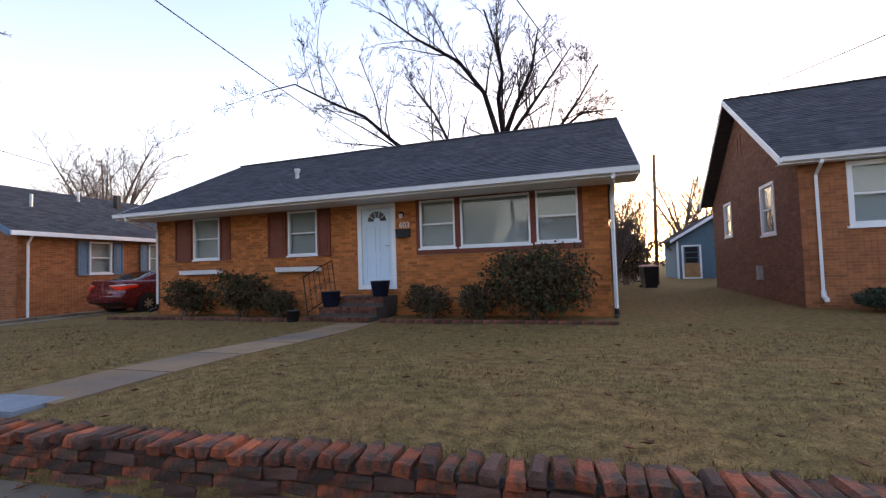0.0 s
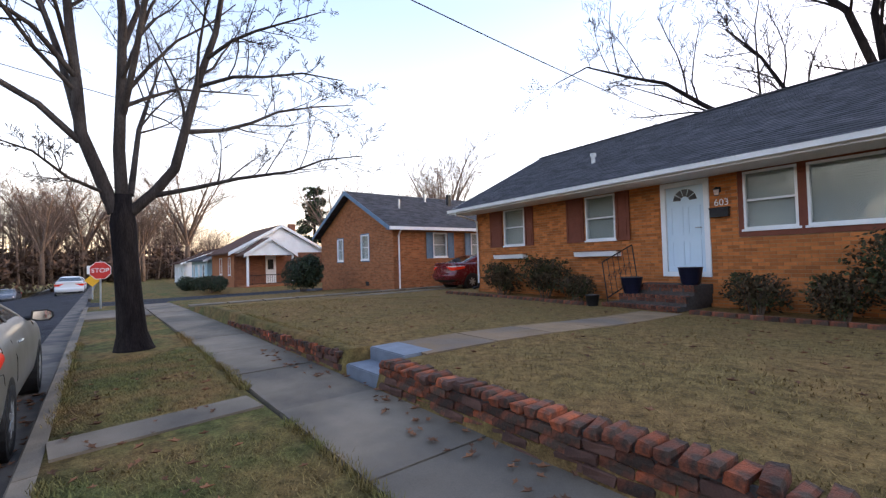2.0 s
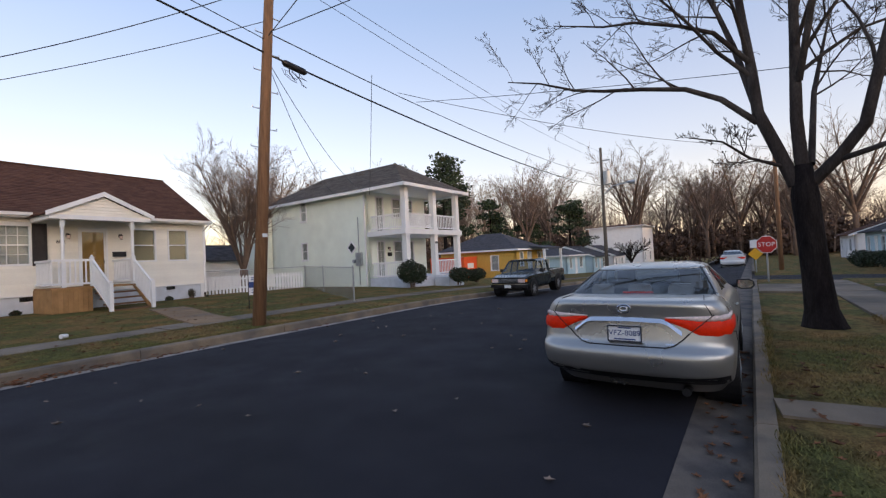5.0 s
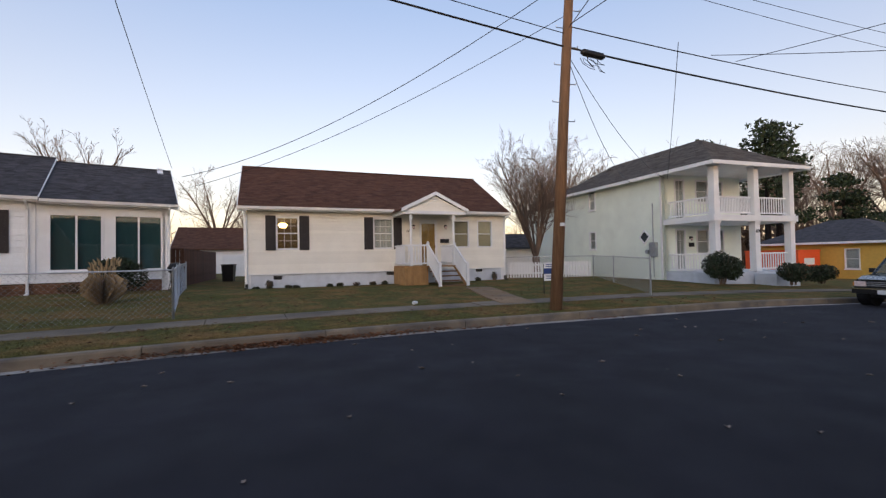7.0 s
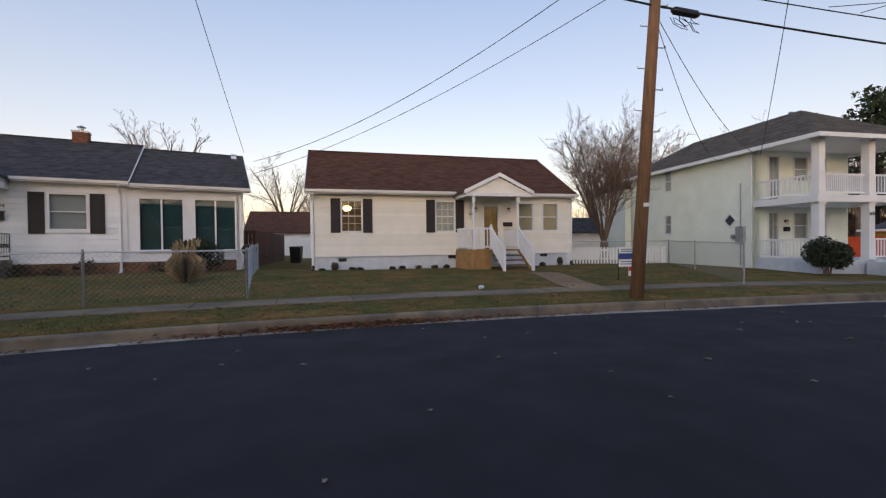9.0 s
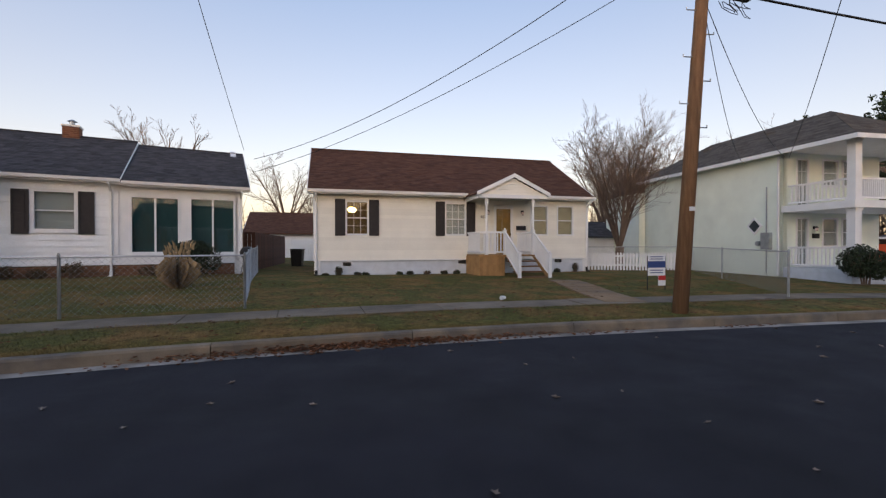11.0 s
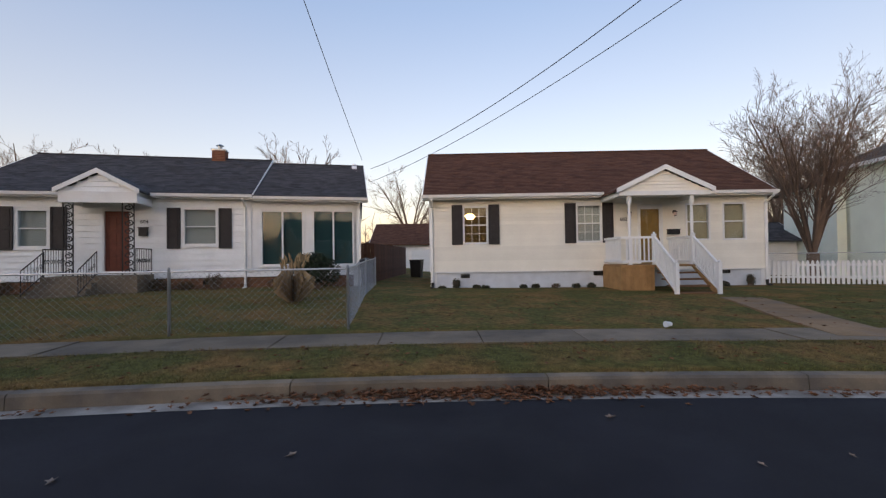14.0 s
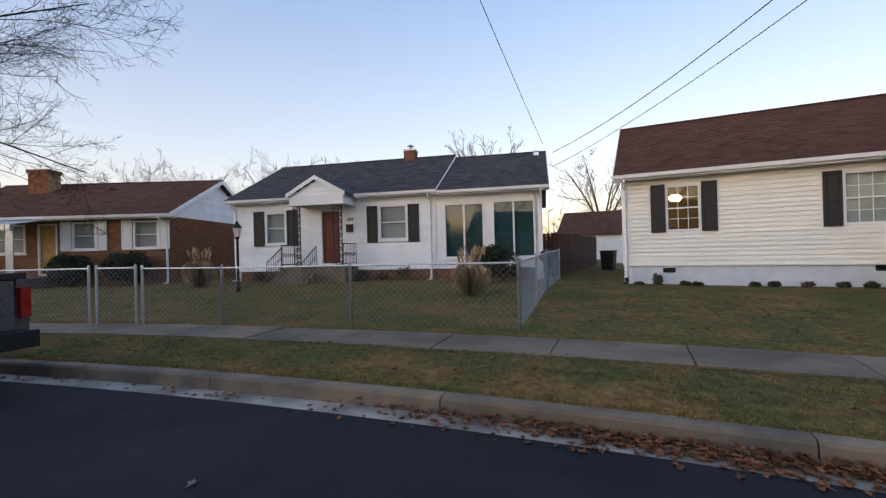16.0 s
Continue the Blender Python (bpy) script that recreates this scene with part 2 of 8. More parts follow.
CHROME = mat("chrome", (0.75, 0.75, 0.76), 0.12, metal=1.0, var=0.03)
TYRE = mat("tyre_rubber", (0.012, 0.012, 0.012), 0.85, var=0.2)
RED_LENS = mat("red_lens", (0.8, 0.03, 0.006), 0.35, var=0.12, scale=18, spec=0.12)
CLEAR_LENS = mat("clear_lens", (0.72, 0.58, 0.54), 0.2, var=0.2, scale=25, spec=0.3)
TAIL_RED = mat("dark_red_lens", (0.28, 0.015, 0.01), 0.3, var=0.1, spec=0.2)
AMBER_LENS = mat("amber_lens", (0.7, 0.24, 0.03), 0.2, var=0.06)
STOP_RED = mat("sign_red", (0.5, 0.03, 0.025), 0.5, var=0.05)
SIGN_YELLOW = mat("sign_yellow", (0.75, 0.4, 0.02), 0.5, var=0.05)
BLUE_INK = mat("blue_ink", (0.03, 0.06, 0.2), 0.6)
NAVY_POT = mat("navy_glazed_pot", (0.008, 0.011, 0.03), 0.35, var=0.2)
ORANGE = mat("orange_paint", (0.8, 0.11, 0.03), 0.6, var=0.06)
YELLOW_SIDING = mat("yellow_siding", (0.62, 0.4, 0.09), 0.7, var=0.08, island=0.05)
BLUE_SIDING = mat("light_blue_siding", (0.42, 0.58, 0.66), 0.7, var=0.08, island=0.05)
SHED_BLUE = mat("slate_blue_boards", (0.1, 0.16, 0.2), 0.8, var=0.12)
BLUE_STEP = mat("blue_grey_painted_step", (0.17, 0.19, 0.225), 0.75, var=0.18, scale=5)
WARM_LAMP = lamp_mat("warm_bulb", (1.0, 0.62, 0.2), 6.0)
PINK_LAMP = lamp_mat("porch_bulb", (1.0, 0.85, 0.6), 5.0)


# ---- mesh tools ----
class Mesh:
    """Collects vertices and faces of one part."""

    def __init__(self):
        self.v, self.f, self.smooth = [], [], False

    def add(self, pts, faces):
        n = len(self.v)
        self.v += [tuple(p) for p in pts]
        self.f += [tuple(n + i for i in q) for q in faces]
        return self

    def box(self, x0, x1, y0, y1, z0, z1, m=None):
        pts = [Vector((x, y, z)) for z in (z0, z1) for y in (y0, y1) for x in (x0, x1)]
        if m:
            pts = [m @ p for p in pts]
        return self.add(pts, [(0, 2, 3, 1), (4, 5, 7, 6), (0, 1, 5, 4), (2, 6, 7, 3), (0, 4, 6, 2), (1, 3, 7, 5)])

    def poly(self, *pts):
        return self.add(pts, [tuple(range(len(pts)))])

    def slab(self, pts, d):
        """A polygon given thickness d (a vector)."""
        n, d = len(pts), Vector(d)
        pts = [Vector(p) for p in pts]
        return self.add(pts + [p + d for p in pts], [tuple(range(n))[::-1], tuple(range(n, 2 * n))] +
                        [(i, (i + 1) % n, n + (i + 1) % n, n + i) for i in range(n)])

    def tube(self, pts, radii, n=8, caps=True):
        pts = [Vector(p) for p in pts]
        base = len(self.v)
        side = None
        for i, p in enumerate(pts):
            d = (pts[min(i + 1, len(pts) - 1)] - pts[max(i - 1, 0)]).normalized()
            if side is None:
                side = d.orthogonal().normalized()
            side = (side - d * side.dot(d)).normalized()
            up = d.cross(side)
            r = radii[i] if isinstance(radii, (list, tuple)) else radii
            for k in range(n):
                a = 2 * math.pi * k / n
                self.v.append(tuple(p + side * (math.cos(a) * r) + up * (math.sin(a) * r)))
        for i in range(len(pts) - 1):
            for k in range(n):
                a, b = base + i * n + k, base + i * n + (k + 1) % n
                self.f.append((a, b, b + n, a + n))
        if caps:
            self.f.append(tuple(base + k for k in range(n))[::-1])
            self.f.append(tuple(base + (len(pts) - 1) * n + k for k in range(n)))
        return self

    def loft(self, rings, closed=True, caps=True):
        base, n = len(self.v), len(rings[0])
        for r in rings:
            self.v += [tuple(p) for p in r]
        for i in range(len(rings) - 1):
            for k in range(n if closed else n - 1):
                a, b = base + i * n + k, base + i * n + (k + 1) % n
                self.f.append((a, b, b + n, a + n))
        if caps and closed:
            self.f.append(tuple(base + k for k in range(n))[::-1])
            self.f.append(tuple(base + (len(rings) - 1) * n + k for k in range(n)))
        return self

    def data(self, name, material):
        me = bpy.data.meshes.new(name)
        me.from_pydata(self.v, [], self.f)
        me.materials.append(material)
        if self.smooth:
            me.polygons.foreach_set("use_smooth", [True] * len(me.polygons))
        me.update()
        return me


def part(name, mesh, material, parent=None, label="", kind=""):
    if not mesh.v:
        return None
    ob = new(name, mesh.data(name, material))
    if parent:
        ob.parent = parent
    return tagged(ob, label, kind=kind)


def thing(name, m, label, category, group="", kind=""):
    ob = new(name)
    ob.empty_display_size = 0.2
    ob.matrix_basis = m
    return tagged(ob, label, category, group, kind)


def box(*a):
    return Mesh().box(*a)


def piece(name, data, parent, m):
    ob = new(name, data)
    ob.parent = parent
    ob.matrix_basis = m
    return ob


def text_part(name, body, size, m, material, parent, depth=0.004):
    cu = bpy.data.curves.new(name, "FONT")
    cu.body, cu.size, cu.extrude = body, size, depth
    cu.align_x, cu.align_y = "CENTER", "CENTER"
    cu.materials.append(material)
    ob = new(name, cu)
    ob.parent = parent
    ob.matrix_basis = m
    return ob


# ---- the street's line ----
# The far kerb's face: straight to the west, an arc of 47 m round the near side to the east.
ROAD_W = 8.5
ARC_R, ARC_END, THETA0 = 47.0, 26.0, 0.085
KERB_AT = (-3.0, -7.86)


def fall(s, d):
    """The street falls gently to the west, more on the far side."""
    q = max(0.0, -s - 5.0)
    q = q * q / (q + 4.0)
    near = min(1.0, max(0.0, d / ROAD_W))
    return -(0.036 - 0.024 * near) * min(q, 75.0)


def street(s, d, z=0.0):
    """World place: s metres along the far kerb (east positive), d metres from it towards the near side, which stays straight."""
    if s <= 0 or d > ROAD_W - 1.0:
        a = THETA0
        x, y = KERB_AT[0] + s * math.cos(a), KERB_AT[1] + s * math.sin(a)
    else:
        q = min(s, ARC_END)
        a = THETA0 + q / ARC_R
        x = KERB_AT[0] + ARC_R * (math.sin(a) - math.sin(THETA0))
        y = KERB_AT[1] - ARC_R * (math.cos(a) - math.cos(THETA0))
        x, y = x + (s - q) * math.cos(a), y + (s - q) * math.sin(a)
    k = min(d, 38.0)
    return Vector((x - math.sin(a) * k, y + math.cos(a) * k + (d - k), z + fall(s, d)))


def along(x):
    """The s at which the far kerb passes x."""
    lo, hi = -400.0, 400.0
    for _ in range(50):
        mid = (lo + hi) / 2
        lo, hi = (mid, hi) if street(mid, 0).x < x else (lo, mid)
    return lo


def along_near(x, d):
    """The s at which the near side's line at d passes x."""
    return (x - KERB_AT[0] + math.sin(THETA0) * min(d, 38.0)) / math.cos(THETA0)


def s_range(a, b, step):
    n = max(1, round((b - a) / step))
    return [a + (b - a) * i / n for i in range(n + 1)]


def strip(mesh, ss, profile):
    """Sweeps an open profile of (d, z) along the street."""
    rings = [[street(s, d, z) for d, z in profile] for s in ss]
    return mesh.loft(rings, closed=False, caps=False)


S_ALL = s_range(-330, -60, 15)[:-1] + s_range(-60, -14, 2)[:-1] + s_range(-14, 30, 0.5)[:-1] + s_range(30, 120, 6)
WALL_D = ROAD_W + 2.62
GAP_S = (along_near(-3.9, WALL_D), along_near(-3.12, WALL_D))
S_ALL = sorted(S_ALL + [GAP_S[0] - 0.02, GAP_S[0] + 0.02, GAP_S[1] - 0.02, GAP_S[1] + 0.02])


def smooth(a, b, x):
    q = min(1.0, max(0.0, (x - a) / (b - a)))
    return q * q * (3 - 2 * q)


CROSS_S = (-24.0, -16.5)


def ground_z(s, d):
    if -0.12 < d < ROAD_W + 0.12:
        return -0.08
    if d <= 0:
        if -2.62 < d < -1.6:
            return 0.1
        return 0.15 + 0.06 * smooth(0, -1.6, d) + 0.12 * smooth(-2.6, -8, d) + 0.12 * smooth(2, 12, s) * smooth(-3, -9, d)
    if ROAD_W + 1.66 < d < ROAD_W + 2.64:
        return 0.08
    base = 0.15
    if d > WALL_D:
        if GAP_S[0] < s < GAP_S[1] and d < WALL_D + 0.62:
            return 0.12
        high = smooth(-9.5, -4.0, s + 3.0)
        base = 0.17 + high * (0.25 - 0.2 * smooth(WALL_D + 1, WALL_D + 7.5, d))
    return base


def build_ground():
    m = Mesh()
    far_d = [-600, -200, -90, -50, -35, -25, -18, -14, -11, -9, -7.5, -6, -5, -4, -3.3, -2.66, -2.6, -1.62, -1.58, -1.2, -0.7, -0.13, -0.11]
    near_d = [ROAD_W + q for q in (0.11, 0.13, 0.6, 1.1, 1.64, 1.68, 2.6, 2.68, 2.9, 3.22, 3.26, 3.4, 4.0, 5, 6, 7, 8, 9.5, 11, 14, 18, 24, 32, 60, 160, 500)]
    dd = far_d + near_d
    rings = []
    for s in S_ALL:
        ring = []
        for d in dd:
            p = street(s, d, ground_z(s, d))
            rough = 0.0 if abs(d) > 40 or -0.2 < d < ROAD_W + 0.2 else 0.025 * noise.noise(Vector((p.x * 0.7, p.y * 0.7, 0)))
            cut = CROSS_S[0] < s < CROSS_S[1] and d > ROAD_W - 1
            ring.append((p.x, p.y, -0.1 + fall(s, d) if cut else p.z + rough))
        rings.append(ring)
    m.loft(rings, closed=False, caps=False)
    m.smooth = True
    ob = part("ground", m, LAWN)
    return tagged(ob, "dry winter lawn, patchy brown and green grass", "ground", kind="structure")


build_ground()

road = Mesh()
strip(road, S_ALL, [(0.28, 0.0), (1.5, 0.02), (ROAD_W / 2, 0.05), (ROAD_W - 1.5, 0.02), (ROAD_W - 0.42, 0.0)])
road.smooth = True
tagged(part("road", road, ASPHALT), "fresh dark asphalt residential street, slightly crowned", "road", kind="structure")
side_road = Mesh()
a0, a1 = CROSS_S
side_road.poly(street(a0, ROAD_W - 0.5, 0.004), street(a1, ROAD_W - 0.5, 0.004), street(a1, 120, 0.004), street(a0, 120, 0.004))
tagged(part("side_road", side_road, ASPHALT), "asphalt side street at the stop sign", "road", kind="structure")
gut = Mesh()
strip(gut, S_ALL, [(0.29, 0.004), (0.0, -0.01)])
tagged(part("gutter_pan", gut, GUTTER), "pale concrete gutter pan beside the kerb", "gutter", kind="structure")
gut = Mesh()
strip(gut, S_ALL, [(ROAD_W, -0.01), (ROAD_W - 0.43, 0.004)])
tagged(part("gutter_pan", gut, GUTTER_DIRTY), "dirty grey concrete gutter pan with dark stains", "gutter", kind="structure")


def kerb_run(name, edges, inner, outer):
    """Kerb stones between two offsets, one mesh a stone."""
    holder = thing(name, Matrix(), "weathered concrete kerb with open joints", "kerb", kind="structure")
    for a, b in edges:
        m = Mesh()
        ss = s_range(a + 0.006, b - 0.006, 0.5)
        prof = [(outer, -0.05), (outer * 0.93 + inner * 0.07, 0.12), (outer * 0.8 + inner * 0.2, 0.148), (inner, 0.155), (inner, -0.05)]
        rings = [[street(s, d, z) for d, z in prof] for s in ss]
        m.loft(rings, closed=True)
        part("kerb_stone", m, KERB, holder)
    return holder


S_KJ = along(4.29)
far_edges = [(S_KJ + k * 2.8, S_KJ + (k + 1) * 2.8) for k in range(-14, 12)]
far_edges = [(-250.0, far_edges[0][0])] + far_edges + [(far_edges[-1][1], 110.0)]
kerb_run("kerb_far", far_edges, -0.16, 0.0)
near_edges = [(CROSS_S[1] + k * 2.9, CROSS_S[1] + (k + 1) * 2.9) for k in range(0, 12)]
near_edges = [(-250.0, CROSS_S[0])] + near_edges + [(near_edges[-1][1], 110.0)]
kerb_run("kerb_near", near_edges, ROAD_W + 0.15, ROAD_W)


def pavement_run(name, label, a, b, step, d0, d1, z):
    holder = thing(name, Matrix(), label, "pavement", kind="structure")
    s, rng = a, random.Random(4)
    while s < b:
        m = Mesh()
        e = min(b, s + step)
        lift = rng.uniform(-0.008, 0.008)
        ss = s_range(s + 0.008, e - 0.008, 0.7)
        rings = [[street(q, d, zz) for d, zz in ((d0, z + lift - 0.1), (d0, z + lift), (d1, z + lift), (d1, z + lift - 0.1))] for q in ss]
        m.loft(rings, closed=True)
        part("paving_slab", m, CONCRETE, holder)
        s = e
    return holder


S_JOINT = along(-3.1) - 0.7
pavement_run("pavement_near", "worn concrete pavement slabs with dark joints", S_JOINT - 9 * 1.6, S_JOINT + 26 * 1.6, 1.6, ROAD_W + 1.68, ROAD_W + 2.62, 0.165)
pavement_run("pavement_far", "narrow concrete pavement with joints", along(5.0) - 30 * 1.5, along(5.0) + 16 * 1.5, 1.5, -2.62, -1.6, 0.215)
pavement_run("pavement_past_crossing", "pale concrete pavement past the side street", -80, CROSS_S[0], 1.8, ROAD_W + 1.6, ROAD_W + 2.7, 0.0)


# ---- house tools ----
# In a house's own frame the front wall is at y = 0, its inside towards +y, and x runs to the right as seen from the street.
def split_rects(x0, x1, z0, z1, holes):
    """Rectangles that fill a wall round its openings."""
    zs = sorted({z0, z1, *[min(max(h[2], z0), z1) for h in holes], *[min(max(h[3], z0), z1) for h in holes]})
    out = []
    for a, b in zip(zs, zs[1:]):
        if b - a < 1e-4:
            continue
        cuts = sorted((max(h[0], x0), min(h[1], x1)) for h in holes if h[2] < b - 1e-4 and h[3] > a + 1e-4)
        x = x0
        for c, d in cuts:
            if c > x + 1e-4:
                out.append((x, c, a, b))
            x = max(x, d)
        if x1 > x + 1e-4:
            out.append((x, x1, a, b))
    return out


def free_spans(x0, x1, z, h, holes):
    spans, x = [], x0
    for c, d in sorted((g[0], g[1]) for g in holes if g[2] < z + h * 0.6 and g[3] > z + h * 0.4):
        if c > x:
            spans.append((x, min(c, x1)))
        x = max(x, d)
    if x1 > x:
        spans.append((x, x1))
    return spans


def wall_part(house, x0, x1, z0, z1, holes, material, m=None, thick=0.2, gable=0.0, name="wall"):
    """A wall in the frame m (x along, y inwards) with openings through it, and a gable above."""
    mesh = Mesh()
    xs = sorted({x0, x1, *[h[0] for h in holes], *[h[1] for h in holes]})
    zs = sorted({z0, z1, *[h[2] for h in holes], *[h[3] for h in holes]})
    nx, nz = len(xs), len(zs)
    solid = {(i, k): not any(h[0] - 1e-5 < (xs[i] + xs[i + 1]) / 2 < h[1] and h[2] < (zs[k] + zs[k + 1]) / 2 < h[3] for h in holes) for i in range(nx - 1) for k in range(nz - 1)}
    mesh.v = [(x, y, z) for y in (0.0, thick) for z in zs for x in xs]
    o = nx * nz
    for (i, k), full in solid.items():
        if not full:
            continue
        p, q, r, t = k * nx + i, k * nx + i + 1, (k + 1) * nx + i + 1, (k + 1) * nx + i
        mesh.f += [(p, q, r, t), (o + t, o + r, o + q, o + p)]
        for (di, dk), (e, f) in (((-1, 0), (t, p)), ((1, 0), (q, r)), ((0, -1), (p, q)), ((0, 1), (r, t))):
            if not solid.get((i + di, k + dk), False):
                mesh.f.append((f, e, o + e, o + f))
    if gable:
        mesh.slab([(x0, 0, z1), (x1, 0, z1), ((x0 + x1) / 2, 0, z1 + gable)], (0, thick, 0))
    ob = part(name, mesh, material, house)
    if m:
        ob.matrix_basis = m
    return ob


def bricks(house, x0, x1, z0, z1, holes, material, m=None, gable=0.0, seed=1, name="brickwork"):
    """Brick courses proud of the wall."""
    mesh, rng = Mesh(), random.Random(seed)
    bw, bh, j = 0.205, 0.062, 0.011
    z, row = z0, 0
    top = z1 + gable
    while z < top - 0.03:
        a, b = x0, x1
        if z > z1:
            q = (z + bh - z1) / gable * (x1 - x0) / 2
            a, b = x0 + q, x1 - q
        for c, d in free_spans(a, b, z, bh, holes):
            x = c - (0.0 if row % 2 == 0 else bw / 2)
            while x < d - 0.02:
                p, q = max(x, c), min(x + bw, d)
                if q - p > 0.02:
                    y = -0.012 - rng.uniform(0, 0.004)
                    mesh.add([(p, 0, z), (q, 0, z), (q, 0, z + bh), (p, 0, z + bh), (p, y, z), (q, y, z), (q, y, z + bh), (p, y, z + bh)],
                             [(4, 5, 6, 7), (0, 1, 5, 4), (3, 7, 6, 2), (0, 4, 7, 3), (1, 2, 6, 5)])
                x += bw + j
        z += bh + j
        row += 1
    ob = part(name, mesh, material, house, kind="stuff")
    if m:
        ob.matrix_basis = m
    return ob


def siding(house, x0, x1, z0, z1, holes, material, h=0.11, m=None, gable=0.0, name="siding"):
    """Lapped boards, each a wedge that laps over the one below."""
    mesh, z = Mesh(), z0
    while z < z1 + gable - 0.02:
        a, b = x0, x1
        if z > z1:
            q = (z + h * 0.5 - z1) / gable * (x1 - x0) / 2
            a, b = x0 + q, x1 - q
        for c, d in free_spans(a, b, z, h, holes):
            if d - c > 0.02:
                e = min(z + h, z1 + gable)
                mesh.add([(c, 0, z), (d, 0, z), (c, -0.034, z), (d, -0.034, z), (c, -0.004, e), (d, -0.004, e), (c, 0, e), (d, 0, e)],
                         [(2, 3, 5, 4), (0, 1, 3, 2), (4, 5, 7, 6), (0, 2, 4, 6), (1, 7, 5, 3)])
        z += h
    ob = part(name, mesh, material, house, kind="stuff")
    if m:
        ob.matrix_basis = m
    return ob


def frame_mesh(x0, x1, z0, z1, w, y0, y1):
    return Mesh().box(x0, x0 + w, y0, y1, z0, z1).box(x1 - w, x1, y0, y1, z0, z1).box(x0 + w, x1 - w, y0, y1, z0, z0 + w).box(x0 + w, x1 - w, y0, y1, z1 - w, z1)


def window(house, x0, x1, z0, z1, m=None, grid=(0, 0), sash=True, blind=BLIND, trim=0.06, sill=True, name="window", drop=1.0, frame_mat=WHITE):
    """A sash window set in its opening: frame, rails, panes, sill and what hangs behind it."""
    w = part(name, frame_mesh(x0, x1, z0, z1, trim, -0.035, 0.09), frame_mat, house)
    if m:
        w.matrix_basis = m
    zm = (z0 + z1) / 2
    if sash:
        part("meeting_rail", box(x0 + trim, x1 - trim, 0.0, 0.05, zm - 0.02, zm + 0.02), frame_mat, w)
    nx, nz = grid
    for i in range(1, nx):
        x = x0 + trim + (x1 - x0 - 2 * trim) * i / nx
        part("glazing_bar", box(x - 0.008, x + 0.008, 0.012, 0.034, z0 + trim, z1 - trim), frame_mat, w)
    for i in range(1, nz):
        z = z0 + trim + (z1 - z0 - 2 * trim) * i / nz
        if abs(z - zm) > 0.05:
            part("glazing_bar", box(x0 + trim, x1 - trim, 0.014, 0.032, z - 0.008, z + 0.008), frame_mat, w)
    for a, b in (((z0 + trim, zm), (zm, z1 - trim)) if sash else ((z0 + trim, z1 - trim),)):
        g = part("pane", box(x0 + trim, x1 - trim, 0.022, 0.026, a, b), GLASS, w)
        g.visible_shadow = False
    if sill:
        part("sill", box(x0 - 0.04, x1 + 0.04, -0.06, 0.02, z0 - 0.045, z0), frame_mat, w)
    if blind:
        q = z1 - (z1 - z0) * drop
        mesh = Mesh()
        n = max(4, int((z1 - q) / 0.05))
        for i in range(n):
            za = q + (z1 - q) * i / n
            zb = q + (z1 - q) * (i + 1) / n
            mesh.add([(x0, 0.1, za), (x1, 0.1, za), (x1, 0.115, zb), (x0, 0.115, zb)], [(0, 1, 2, 3)])
        part("blind", mesh, blind, w)
    return w


def shutter(house, x0, x1, z0, z1, material, m=None):
    s = part("shutter", frame_mesh(x0, x1, z0, z1, 0.055, -0.072, -0.032), material, house)
    if m:
        s.matrix_basis = m
    zm = (z0 + z1) / 2
    part("middle_rail", box(x0 + 0.055, x1 - 0.055, -0.07, -0.034, zm - 0.04, zm + 0.04), material, s)
    for a, b in ((z0 + 0.055, zm - 0.04), (zm + 0.04, z1 - 0.055)):
        part("shutter_panel", Mesh().box(x0 + 0.055, x1 - 0.055, -0.048, -0.034, a, b).box(x0 + 0.09, x1 - 0.09, -0.062, -0.048, a + 0.04, b - 0.04), material, s)
    return s


def shingles(house, p00, p10, p11, p01, material, course=0.14, width=0.33, seed=0, name="roof_shingles"):
    """Shingle courses on a roof slope: corners eave left, eave right, ridge right, ridge left."""
    p00, p10, p11, p01 = (Vector(p) for p in (p00, p10, p11, p01))
    rng, mesh = random.Random(seed), Mesh()
    n = max(2, int((p01 - p00).length / course))
    nor = (p10 - p00).cross(p01 - p00).normalized()
    for i in range(n):
        a, b = i / n, (i + 1.12) / n
        la, ra = p00.lerp(p01, a), p10.lerp(p11, a)
        lb, rb = p00.lerp(p01, min(1, b)), p10.lerp(p11, min(1, b))
        length = (ra - la).length
        k = max(1, int(length / width))
        off = rng.random()
        cuts = [0.0] + [(q + off) / k for q in range(k) if 0.01 < (q + off) / k < 0.99] + [1.0]
        for u, w in zip(cuts, cuts[1:]):
            lift = nor * (0.012 + rng.uniform(0, 0.003))
            g = 0.004 / length
            q0, q1, q2, q3 = la.lerp(ra, u + g), la.lerp(ra, w - g), lb.lerp(rb, w - g), lb.lerp(rb, u + g)
            mesh.add([q0 + lift, q1 + lift, q2 + nor * 0.002, q3 + nor * 0.002, q0, q1], [(0, 1, 2, 3), (4, 5, 1, 0)])
    return part(name, mesh, material, house, kind="stuff")


